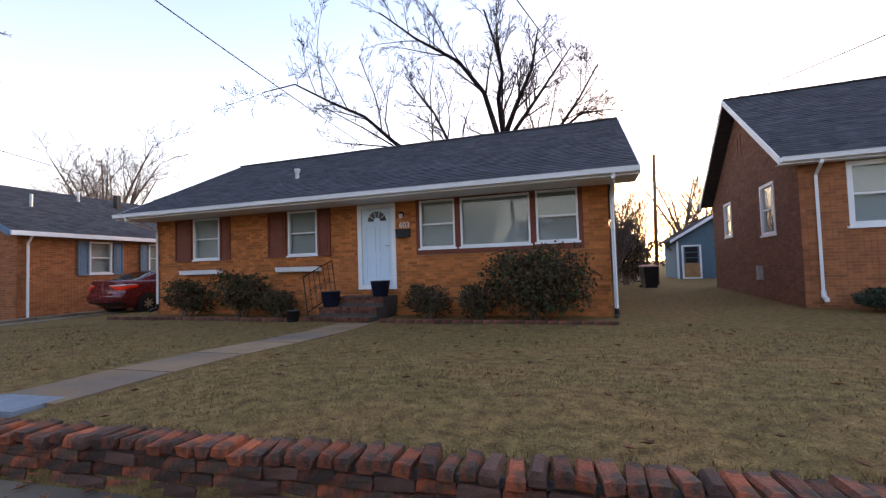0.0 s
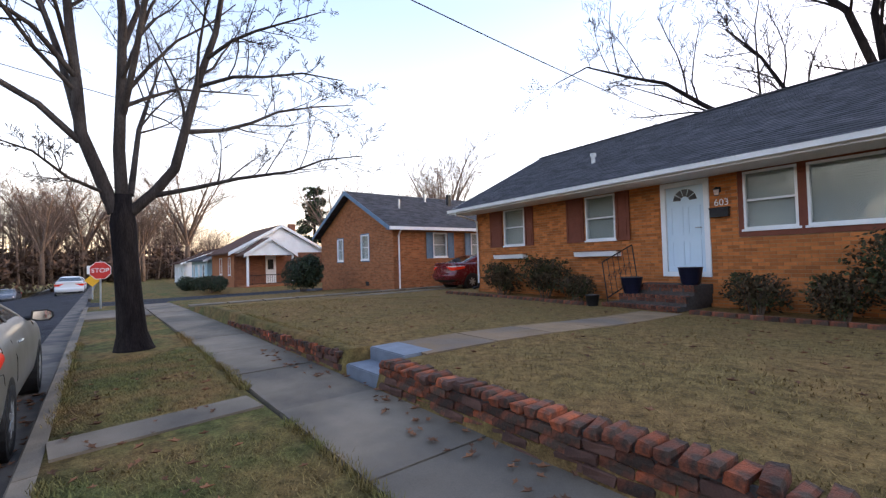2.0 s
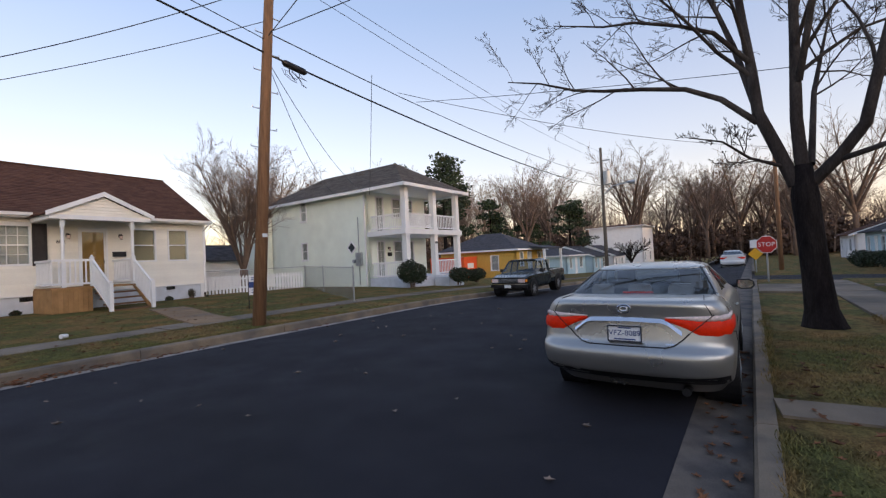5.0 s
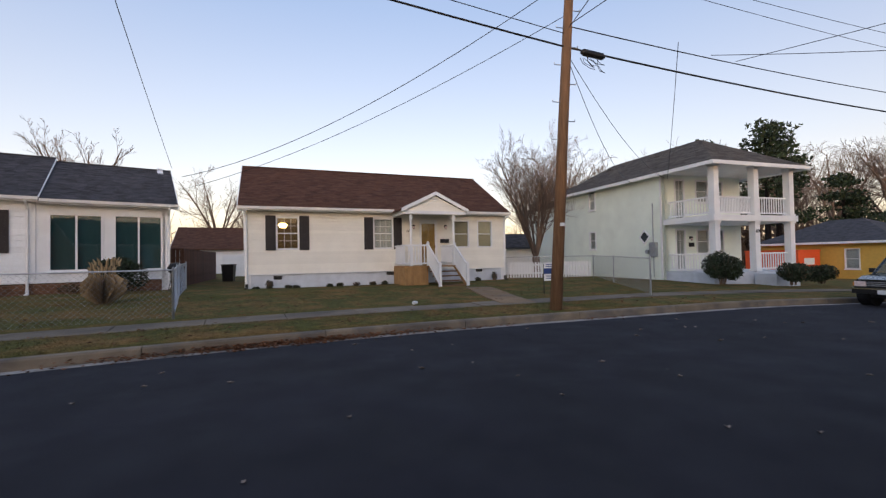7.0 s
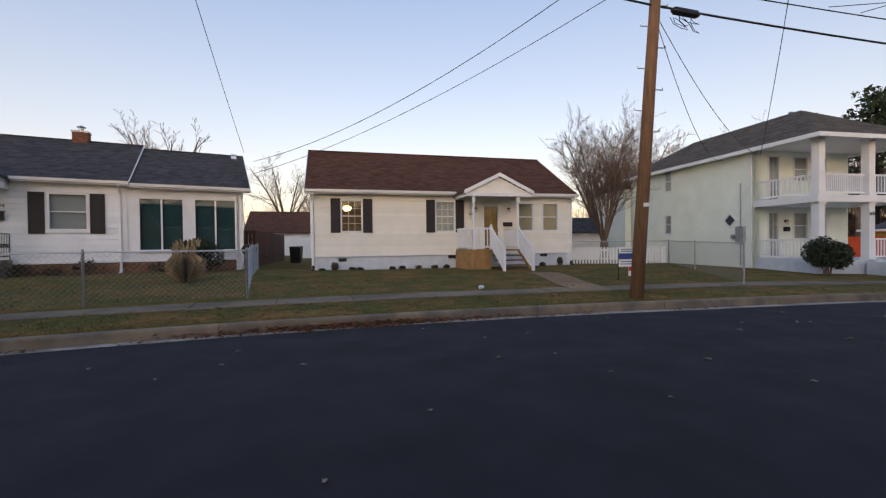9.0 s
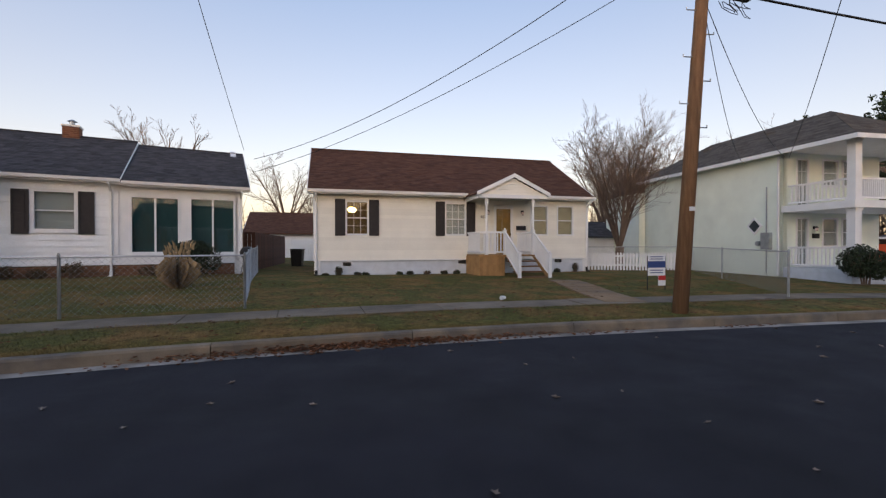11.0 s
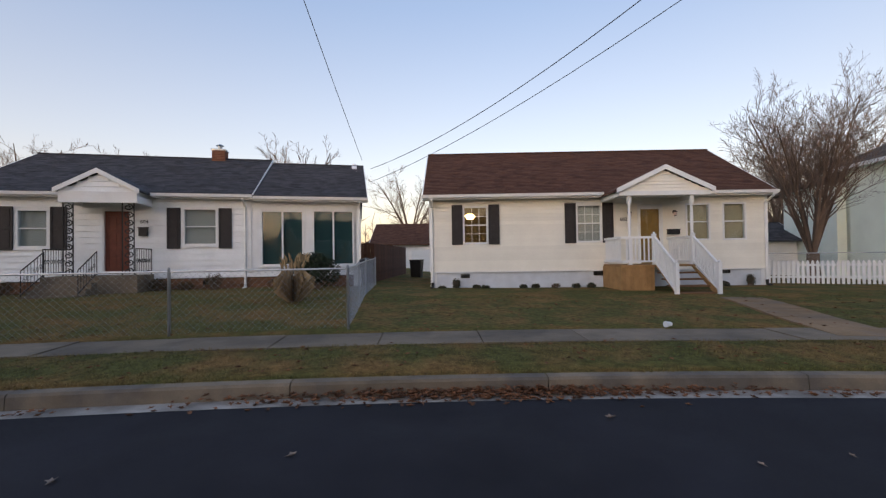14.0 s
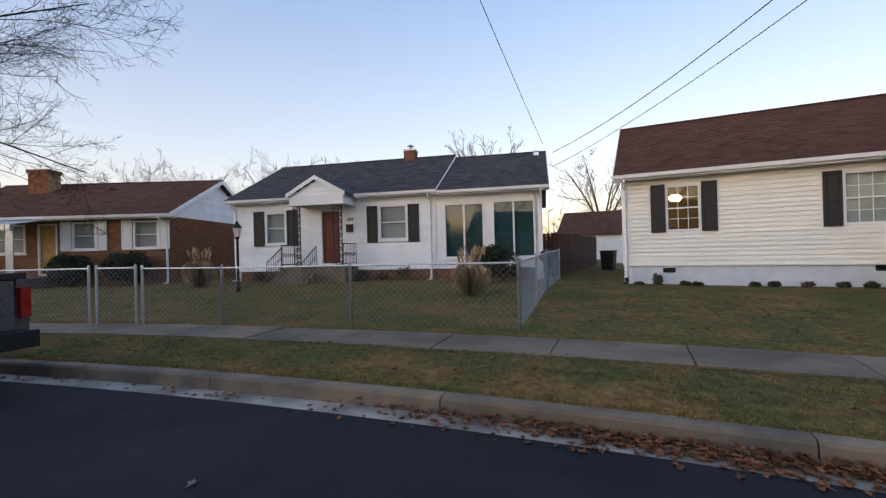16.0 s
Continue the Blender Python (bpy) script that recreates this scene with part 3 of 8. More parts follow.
def gable_roof(house, x0, x1, y0, y1, eave, ridge, material, seed=1, over=0.0, fascia=WHITE):
    """A pitched roof with its ridge along x: deck, shingles on both slopes, fascia and rake boards."""
    ym, th = (y0 + y1) / 2, 0.09
    deck = Mesh()
    deck.slab([(x0, y0, eave), (x1, y0, eave), (x1, ym, ridge), (x0, ym, ridge)], (0, 0, -th))
    deck.slab([(x0, y1, eave), (x0, ym, ridge), (x1, ym, ridge), (x1, y1, eave)], (0, 0, -th))
    roof = part("roof", deck, material, house)
    shingles(roof, (x0, y0, eave), (x1, y0, eave), (x1, ym, ridge), (x0, ym, ridge), material, seed=seed)
    shingles(roof, (x1, y1, eave), (x0, y1, eave), (x0, ym, ridge), (x1, ym, ridge), material, course=0.3, width=1.2, seed=seed + 1)
    part("ridge_cap", Mesh().box(x0, x1, ym - 0.09, ym + 0.09, ridge - 0.01, ridge + 0.025), material, roof)
    for x in (x0 - 0.02, x1 - 0.005):
        rake = Mesh()
        rake.slab([(x, y0, eave - 0.17), (x, y0, eave + 0.01), (x, ym, ridge + 0.01), (x, ym, ridge - 0.17)], (0.025, 0, 0))
        rake.slab([(x, y1, eave - 0.17), (x, ym, ridge - 0.17), (x, ym, ridge + 0.01), (x, y1, eave + 0.01)], (0.025, 0, 0))
        part("rake_board", rake, fascia, roof)
    return roof


def eaves(house, x0, x1, y0, z, wall_y=0.0, spouts=()):
    """Soffit, fascia and a half-round gutter along the front, with downspouts at the x given and their foot heights."""
    part("soffit", box(x0, x1, y0, wall_y, z - 0.16, z - 0.14), WHITE, house)
    part("fascia", box(x0, x1, y0 - 0.022, y0, z - 0.17, z - 0.02), WHITE, house)
    g = Mesh()
    prof = [(0.0, 0.0), (-0.02, -0.09), (-0.06, -0.115), (-0.1, -0.1), (-0.115, -0.03), (-0.125, 0.0), (-0.108, 0.0), (-0.1, -0.028), (-0.09, -0.09), (-0.058, -0.1), (-0.03, -0.082), (-0.012, 0.0)]
    g.loft([[(x, y0 - 0.023 + a, z - 0.02 + b) for a, b in prof] for x in (x0, x1)], closed=True)
    part("gutter", g, WHITE, house)
    for x, foot in spouts:
        d = Mesh()
        d.tube([(x, y0 - 0.08, z - 0.12), (x, y0 - 0.08, z - 0.2), (x, wall_y - 0.06, z - 0.42), (x, wall_y - 0.06, foot + 0.2)], 0.042, 4)
        ob = part("downspout", d, WHITE, house)
        k = Mesh().tube([(x, wall_y - 0.06, foot + 0.22), (x, wall_y - 0.08, foot + 0.08), (x - 0.03, wall_y - 0.3, foot + 0.03)], 0.05, 8)
        part("downspout_foot", k, DARK if foot < 0.4 else WHITE, ob)


def room(house, x0, x1, y0, y1, z0, z1):
    """Floor, ceiling and a partition inside, so that windows look into a dim room."""
    part("floor_deck", box(x0, x1, y0, y1, z0 - 0.1, z0), DIM, house)
    part("ceiling_deck", box(x0, x1, y0, y1, z1, z1 + 0.05), DIM, house)
    part("partition", box(x0, x1, y0 + 2.6, y0 + 2.7, z0, z1), DIM, house)


def side_frame(x, left, y0=0.0):
    """The frame of a side wall: its own x runs along the depth."""
    if left:
        return Matrix.Translation((x, y0, 0)) @ Matrix.Rotation(radians(-90), 4, "Z")
    return Matrix.Translation((x, y0, 0)) @ Matrix.Rotation(radians(90), 4, "Z")


def shell(house, x0, x1, depth, z0, z1, gable, material, clad=None, left_holes=(), right_holes=(), clad_args=None):
    """The two side walls with their gables and the back wall. Openings are given in metres from the front."""
    ml = side_frame(x0, True)
    wall_part(house, -depth, 0, z0, z1, [(-b, -a, c, d) for a, b, c, d in left_holes], material, ml, gable=gable)
    mr = side_frame(x1, False)
    wall_part(house, 0, depth, z0, z1, list(right_holes), material, mr, gable=gable)
    part("back_wall", box(x0, x1, depth - 0.2, depth, z0, z1), material, house)
    if clad:
        f, cm = clad
        f(house, -depth, 0, z0, z1, [(-b, -a, c, d) for a, b, c, d in left_holes], cm, m=ml, gable=gable)
        f(house, 0, depth, z0, z1, list(right_holes), cm, m=mr, gable=gable)
    return ml, mr


def wall_lantern(house, x, z, mtl=DARK, lit=None):
    l = part("wall_lantern", Mesh().box(x - 0.04, x + 0.04, -0.05, -0.012, z - 0.02, z + 0.1).box(x - 0.012, x + 0.012, -0.13, -0.05, z + 0.05, z + 0.075)
             .tube([(x, -0.13, z - 0.1), (x, -0.13, z + 0.04)], [0.04, 0.06], 6).tube([(x, -0.13, z + 0.04), (x, -0.13, z + 0.1)], [0.075, 0.01], 6), mtl, house)
    part("lantern_glass", Mesh().tube([(x, -0.13, z - 0.085), (x, -0.13, z + 0.03)], [0.043, 0.062], 6), lit or CLEAR_LENS, l)


# ---- brick house with the white-blue door ----
def house_a():
    h = thing("brick_house", pose(0, 11.6, 0), "orange brick ranch house with dark red shutters and grey roof", "house")
    x0, x1, z0, z1 = -11.92, 1.33, 0.1, 3.12
    door = (-4.78, -3.7, 0.92, 3.06)
    wins = [(-10.4, -9.4, 1.84, 3.06), (-6.97, -6.03, 1.84, 3.05)]
    trio = [(-3.04, -2.13, 1.87, 3.05), (-1.99, -0.33, 1.87, 3.04), (-0.2, 0.72, 1.89, 3.06)]
    bay = (-3.14, 0.82, 1.72, 3.1)
    holes = [door] + wins
    wall_part(h, x0, x1, z0, z1, holes + trio, MORTAR)
    bricks(h, x0, x1, z0, z1, holes + [bay], BRICK_A, seed=3)
    room(h, x0 + 0.2, x1 - 0.2, 0.2, 8.0, 0.9, 3.2)
    shell(h, x0, x1, 8.2, z0, z1, 2.35, MORTAR, clad=(bricks, BRICK_A), left_holes=[])
    for w in wins:
        window(h, *w, drop=1.0, trim=0.045)
    window(h, *trio[0], drop=1.0, trim=0.045)
    window(h, *trio[1], sash=False, drop=1.0, trim=0.045)
    window(h, *trio[2], drop=1.0, trim=0.045)
    surround = Mesh()
    for a, b, c, d in split_rects(-3.14, 0.82, 1.72, 3.1, trio):
        surround.box(a, b, -0.03, 0.0, c, d)
    part("window_surround", surround, SHUT_RED, h, "dark red painted window surround")
    for a, b in ((-11.1, -10.46), (-9.34, -8.98), (-7.62, -7.02), (-5.98, -5.6)):
        shutter(h, a, b, 1.8, 3.06, SHUT_RED)
    for a, b in ((-10.75, -9.3), (-7.25, -5.9)):
        bx = part("flower_box", Mesh().loft([[(a, -0.02, 1.5), (a, -0.25, 1.53), (a, -0.22, 1.4), (a, -0.02, 1.38)], [(b, -0.02, 1.5), (b, -0.25, 1.53), (b, -0.22, 1.4), (b, -0.02, 1.38)]]), WHITE, h, "white wooden window box with dark rim")
        part("box_rim", box(a - 0.01, b + 0.01, -0.27, -0.02, 1.53, 1.55), SHUT_RED, bx)
    d = part("door", frame_mesh(door[0], door[1], 0.88, 3.06, 0.11, -0.05, 0.12), WHITE, h, "pale blue front door with a fan light in a white frame")
    part("door_leaf", box(-4.67, -3.81, 0.02, 0.06, 0.95, 2.95), DOOR_BLUE, d)
    for a, b, c, e in ((-4.57, -4.29, 1.1, 1.7), (-4.19, -3.91, 1.1, 1.7), (-4.57, -4.29, 1.82, 2.5), (-4.19, -3.91, 1.82, 2.5)):
        part("door_panel", frame_mesh(a, b, c, e, 0.025, 0.008, 0.02), DOOR_BLUE, d)
    fan = Mesh()
    for i in range(5):
        a, b = math.pi * (i + 0.08) / 5, math.pi * (i + 0.92) / 5
        c = -4.24
        fan.slab([(c + 0.1 * math.cos(a), 0.008, 2.62 + 0.1 * math.sin(a)), (c + 0.27 * math.cos(a), 0.008, 2.62 + 0.27 * math.sin(a)),
                  (c + 0.27 * math.cos(b), 0.008, 2.62 + 0.27 * math.sin(b)), (c + 0.1 * math.cos(b), 0.008, 2.62 + 0.1 * math.sin(b))], (0, 0.012, 0))
    part("fan_light", fan, mat("dark_door_glass", (0.02, 0.022, 0.03), 0.1), d)
    part("door_handle", Mesh().tube([(-3.9, 0.02, 1.98), (-3.9, -0.06, 1.98), (-3.99, -0.06, 1.98)], 0.014, 6), STEEL, d)
    wall_lantern(h, -3.5, 2.72)
    part("letter_box", Mesh().box(-3.66, -3.3, -0.12, -0.014, 2.17, 2.36).box(-3.67, -3.29, -0.13, -0.014, 2.34, 2.375), DARK, h, "black metal letter box")
    text_part("house_number", "603", 0.2, pose(-3.46, -0.02, 2.48, 90), WHITE, h)
    gable_roof(h, -12.33, 1.9, -0.95, 8.9, 3.24, 5.72, SHINGLE_GREY, seed=5)
    eaves(h, -12.33, 1.9, -0.95, 3.24, spouts=((1.42, 0.18), (-11.85, 0.3)))
    vent = part("roof_vent", Mesh().tube([(-7.4, 1.0, 4.15), (-7.4, 1.0, 4.42)], 0.06, 8).tube([(-7.4, 1.0, 4.42), (-7.4, 1.0, 4.52)], 0.09, 8), STEEL, h)
    return h


house_a()


def steps_a():
    t = thing("brick_steps", pose(0, 11.6, 0), "red brick front steps with a small landing before the door", "steps")
    rng = random.Random(8)
    unit = Mesh().box(-0.046, 0.046, -0.1, 0.1, -0.034, 0.034).data("step_brick", BRICK_WALL)
    for i, (xa, xb, y0, z) in enumerate(((-5.5, -3.75, -1.45, 0.33), (-5.25, -3.72, -1.15, 0.53), (-5.15, -3.7, -0.85, 0.74))):
        part("tread", box(xa, xb, y0 + 0.02, -0.012, 0.05 if i == 0 else z - 0.22, z - 0.012), MORTAR_DARK, t)
        n = int((xb - xa) / 0.104)
        for k in range(n):
            piece("brick", unit, t, pose(xa + 0.05 + k * (xb - xa - 0.1) / (n - 1), y0 + 0.1, z - 0.034, 0, 0, rng.uniform(-2, 2)))
        for k in range(n // 2):
            piece("brick", unit, t, pose(xa + 0.1 + k * (xb - xa - 0.2) / (n // 2 - 1), y0 + 0.065, z - 0.112, 0, 0, 90))


steps_a()


def pot(x, y, z, r, label, material=NAVY_POT):
    t = thing("flower_pot", pose(x, y, z), label, "pot")
    body = Mesh()
    body.tube([(0, 0, 0), (0, 0, 0.02), (0, 0, r * 1.5), (0, 0, r * 1.55)], [r * 0.7, r * 0.75, r * 0.98, r * 1.05], 18)
    body.smooth = True
    part("pot_body", body, material, t)
    part("soil", Mesh().tube([(0, 0, r * 1.5), (0, 0, r * 1.56)], r * 0.9, 14), MORTAR_DARK, t)


pot(-5.0, 10.6, 0.53, 0.24, "dark blue glazed flower pot on the brick steps")
pot(-3.85, 10.95, 0.74, 0.24, "dark blue glazed flower pot beside the door")
pot(-5.75, 10.15, 0.22, 0.17, "small dark pot on the ground beside the steps", DARK)


def iron_rail(m, run, rise, high, bars, label):
    """A wrought iron stair rail: two rails on a slope, bars and posts."""
    t = thing("iron_railing", m, label, "railing")
    for z in (0.12, high):
        part("rail", Mesh().tube([(0, 0, z), (run, 0, z + rise)], 0.016, 6), DARK, t)
    for i in range(bars + 1):
        x = run * i / bars
        z = rise * i / bars
        part("bar", Mesh().tube([(x, 0, z if i in (0, bars) else z + 0.12), (x, 0, z + high)], 0.014 if i in (0, bars) else 0.008, 5), DARK, t)
    for i in range(1, bars):
        x, z = run * i / bars, rise * i / bars + high * 0.55
        ring = [(x + 0.05 * math.cos(a * 0.63), 0, z + 0.07 * math.sin(a * 0.63)) for a in range(11)]
        part("scroll", Mesh().tube(ring, 0.006, 4), DARK, t)


iron_rail(pose(-5.3, 10.12, 0.32, -9, 0, 76), 0.95, 0.4, 0.95, 6, "black wrought iron handrail leaning beside the brick steps")


# ---- white house with the brown roof ----
def newel(parent, x, y, z0, z1, w=0.1):
    p = part("newel_post", Mesh().box(x - w / 2, x + w / 2, y - w / 2, y + w / 2, z0, z1).box(x - w * 0.62, x + w * 0.62, y - w * 0.62, y + w * 0.62, z1, z1 + 0.02)
             .tube([(x, y, z1 + 0.02), (x, y, z1 + 0.05), (x, y, z1 + 0.1)], [0.03, 0.05, 0.008], 8), WHITE, parent)
    return p


def rail_run(parent, a, b, high=0.82, gap=0.12):
    """A white picket rail between two points given at deck height."""
    a, b = Vector(a), Vector(b)
    d = b - a
    side = Vector((-d.y, d.x, 0)).normalized() * 0.03
    for z, hh in ((0.08, 0.06), (high, 0.07)):
        q = [a + side, a - side, b - side, b + side]
        part("rail", Mesh().slab([p + Vector((0, 0, z)) for p in q], (0, 0, hh)), WHITE, parent)
    n = max(2, int(d.length / gap))
    for i in range(1, n):
        p = a.lerp(b, i / n)
        part("baluster", box(p.x - 0.018, p.x + 0.018, p.y - 0.018, p.y + 0.018, p.z + 0.1, p.z + high), WHITE, parent)


def pediment(house, x0, x1, y0, y1, eave, peak, board, roofmat, cladding=0.1):
    """A small gable over a porch, its ridge running back to the roof."""
    xm = (x0 + x1) / 2
    g = part("porch_gable", Mesh().slab([(x0 + 0.12, y0 + 0.1, eave), (x1 - 0.12, y0 + 0.1, eave), (xm, y0 + 0.1, peak - 0.08)], (0, 0.08, 0)), board, house)
    siding(g, x0 + 0.14, x1 - 0.14, eave, eave + 0.001, [], board, h=cladding, m=Matrix.Translation((0, y0 + 0.1, 0)), gable=peak - eave - 0.1, name="gable_siding")
    for s, xe in ((-1, x0), (1, x1)):
        deck = Mesh().slab([(xe, y0, eave), (xm, y0, peak), (xm, y1, peak), (xe, y1, eave)] if s > 0 else [(xe, y0, eave), (xe, y1, eave), (xm, y1, peak), (xm, y0, peak)], (0, 0, 0.07))
        part("porch_roof", deck, roofmat, g)
        part("rake_board", Mesh().slab([(xe, y0 - 0.03, eave - 0.06), (xm, y0 - 0.03, peak - 0.06), (xm, y0 - 0.03, peak + 0.09), (xe, y0 - 0.03, eave + 0.09)], (0, 0.03, 0)), WHITE, g)
    part("porch_beam", Mesh().box(x0 + 0.1, x1 - 0.1, y0 + 0.06, y0 + 0.2, eave - 0.13, eave).box(x0 + 0.1, x0 + 0.22, y0 + 0.2, -0.02, eave - 0.13, eave).box(x1 - 0.22, x1 - 0.1, y0 + 0.2, -0.02, eave - 0.13, eave), WHITE, g)
    part("porch_ceiling", box(x0 + 0.1, x1 - 0.1, y0 + 0.1, -0.02, eave, eave + 0.02), WHITE, g)
    return g


def house_d():
    h = thing("white_house", pose(3.94, -17.35, 0, 0, 0, 188.9), "cream white sided house with black shutters and a brown shingle roof", "house")
    x0, x1, z0, z1 = -0.98, 10.6, 0.2, 3.5
    door = (6.2, 7.06, 1.0, 3.12)
    wins = [(0.15, 1.03, 1.88, 3.21), (4.08, 4.98, 1.88, 3.22), (7.85, 8.69, 1.9, 3.19), (9.11, 9.92, 1.9, 3.2)]
    wall_part(h, x0, x1, 0.92, z1, [door] + wins, WHITE)
    siding(h, x0, x1, 0.92, z1, [door] + wins, SIDING_D, h=0.125)
    vents = [(0.05, 0.36, 0.7, 0.83), (4.67, 5.01, 0.74, 0.87), (9.04, 9.35, 0.75, 0.87)]
    wall_part(h, x0, x1, z0, 0.92, vents, FOUND, Matrix.Translation((0, 0.03, 0)), name="foundation_wall")
    for v in vents:
        vv = part("foundation_vent", frame_mesh(*v, 0.015, 0.0, 0.1), DARK, h)
        for k in range(4):
            part("vent_slat", box(v[0], v[1], 0.05, 0.07, v[2] + 0.02 + k * 0.03, v[2] + 0.035 + k * 0.03), DARK, vv)
    part("water_table", box(x0 - 0.02, x1 + 0.02, -0.03, 0.0, 0.89, 0.93), WHITE, h)
    room(h, x0 + 0.2, x1 - 0.2, 0.2, 7.0, 1.0, 3.5)
    shell(h, x0, x1, 7.1, z0, z1, 2.25, WHITE, clad=(siding, SIDING_D))
    for x in (x0, x1):
        part("corner_board", box(x - 0.045, x + 0.045, -0.035, 0.05, 0.92, z1), WHITE, h)
    for i, w in enumerate(wins):
        window(h, *w, grid=(3, 4) if i < 2 else (0, 0), drop=0.0 if i == 0 else 1.0, blind=None if i == 0 else (BLIND if i < 2 else mat("cream_shade", (0.5, 0.42, 0.28), 0.8)), sill=False)
    lamp = part("ceiling_lamp", Mesh().tube([(0.45, 1.2, 2.85), (0.45, 1.2, 2.97), (0.45, 1.2, 3.05)], [0.12, 0.2, 0.1], 10), WARM_LAMP, h, "warm lit ceiling lamp seen through the window")
    part("shade_back", box(0.0, 1.2, 2.4, 2.42, 1.2, 3.4), mat("beige_room_wall", (0.3, 0.24, 0.16), 0.9), h)
    for a, b in ((-0.24, 0.14), (1.04, 1.42), (3.69, 4.07), (4.99, 5.36)):
        shutter(h, a, b, 1.86, 3.25, SHUT_BLACK)
    d = part("door", frame_mesh(*door, 0.06, -0.04, 0.1), WHITE, h, "storm door over a golden wooden front door")
    part("door_leaf", box(6.26, 7.0, 0.06, 0.1, 1.02, 3.06), DOOR_GOLD, d)
    st = part("storm_door", frame_mesh(6.26, 7.0, 1.02, 3.06, 0.05, -0.01, 0.02), WHITE, d)
    part("pane", box(6.31, 6.95, 0.003, 0.007, 1.07, 3.01), GLASS, st).visible_shadow = False
    part("door_handle", Mesh().tube([(6.93, -0.02, 2.0), (6.93, -0.06, 2.0), (6.93, -0.06, 1.88)], 0.012, 6), DARK, d)
    wall_lantern(h, 5.9, 2.85)
    wall_lantern(h, 7.45, 2.85)
    part("letter_box", Mesh().box(7.2, 7.6, -0.13, -0.022, 2.12, 2.28).box(7.19, 7.61, -0.14, -0.022, 2.27, 2.3), DARK, h, "black letter box on the wall")
    text_part("house_number", "602", 0.17, pose(5.72, -0.03, 2.66, 90), DARK, h)
    part("meter_box", box(7.38, 7.52, -0.06, -0.022, 1.42, 1.62), STEEL, h)
    gable_roof(h, -1.22, 10.72, -0.38, 7.48, 3.58, 5.86, SHINGLE_BROWN, seed=11)
    eaves(h, -1.22, 4.9, -0.38, 3.58, spouts=((-0.93, 0.33),))
    eaves(h, 7.9, 10.72, -0.38, 3.58, spouts=((10.55, 0.3),))
    pediment(h, 4.85, 7.85, -1.75, 1.6, 3.4, 4.12, SIDING_D, SHINGLE_BROWN)
    return h


house_d()


def porch_d():
    p = thing("porch_stairs", pose(3.94, -17.35, 0, 0, 0, 188.9), "tan timber porch with white railings and open-riser steps", "porch")
    part("deck", box(5.0, 7.25, -1.65, -0.03, 1.06, 1.12), TIMBER, p)
    for k in range(8):
        a = 5.0 + k * (1.0 / 8)
        part("skirt_board", box(a, a + 0.12, -1.66, -1.635, 0.3, 1.06), TIMBER, p)
    part("skirt_board", box(4.98, 5.005, -1.65, -0.03, 0.3, 1.06), TIMBER, p)
    part("skirt_cap", box(4.96, 6.03, -1.69, -1.61, 1.05, 1.125), TIMBER, p)
    for k in range(4):
        z = 0.9 - k * 0.18
        y = -1.7 - k * 0.29
        part("tread", box(6.05, 7.18, y - 0.28, y + 0.02, z - 0.045, z), TREAD, p)
    for x in (6.06, 7.15):
        part("stringer", Mesh().slab([(x, -1.62, 1.05), (x, -2.9, 0.22), (x, -2.9, 0.42), (x, -1.62, 1.12)][::-1], (0.045, 0, 0)), TIMBER, p)
    for x in (5.3, 7.22):
        post = part("porch_post", Mesh().box(x - 0.055, x + 0.055, -1.6, -1.49, 1.12, 1.9).tube([(x, -1.545, 1.9), (x, -1.545, 2.0), (x, -1.545, 2.5), (x, -1.545, 2.95), (x, -1.545, 3.05)], [0.05, 0.038, 0.05, 0.038, 0.05], 10)
                    .box(x - 0.055, x + 0.055, -1.6, -1.49, 3.05, 3.28), WHITE, p)
    newel(p, 6.02, -1.6, 1.12, 2.05)
    newel(p, 7.2, -1.62, 1.12, 2.05)
    newel(p, 6.02, -2.92, 0.24, 1.18)
    newel(p, 7.2, -2.92, 0.24, 1.18)
    rail_run(p, (5.05, -1.58, 1.12), (6.0, -1.58, 1.12))
    rail_run(p, (5.05, -0.05, 1.12), (5.05, -1.55, 1.12))
    rail_run(p, (7.2, -0.05, 1.12), (7.2, -1.55, 1.12))
    rail_run(p, (6.02, -1.68, 1.1), (6.02, -2.88, 0.3))
    rail_run(p, (7.2, -1.68, 1.1), (7.2, -2.88, 0.3))


porch_d()


# ---- white house with the sunroom ----
def scroll_post(parent, x, y, z0, z1, w=0.3):
    """A wrought iron porch post: two uprights with scrolls between."""
    p = part("iron_post", Mesh().box(x - w / 2, x - w / 2 + 0.03, y - 0.015, y + 0.015, z0, z1).box(x + w / 2 - 0.03, x + w / 2, y - 0.01, y + 0.01, z0, z1), DARK, parent)
    n = int((z1 - z0) / 0.24)
    for i in range(n):
        zc = z0 + (i + 0.5) * (z1 - z0) / n
        pts = [(x + (w / 2 - 0.02) * math.sin(a * 0.7) * (1 - a / 16), y, zc + 0.1 * math.cos(a * 0.7) * (1 - a / 16)) for a in range(13)]
        part("scroll", Mesh().tube(pts, 0.02, 5), DARK, p)


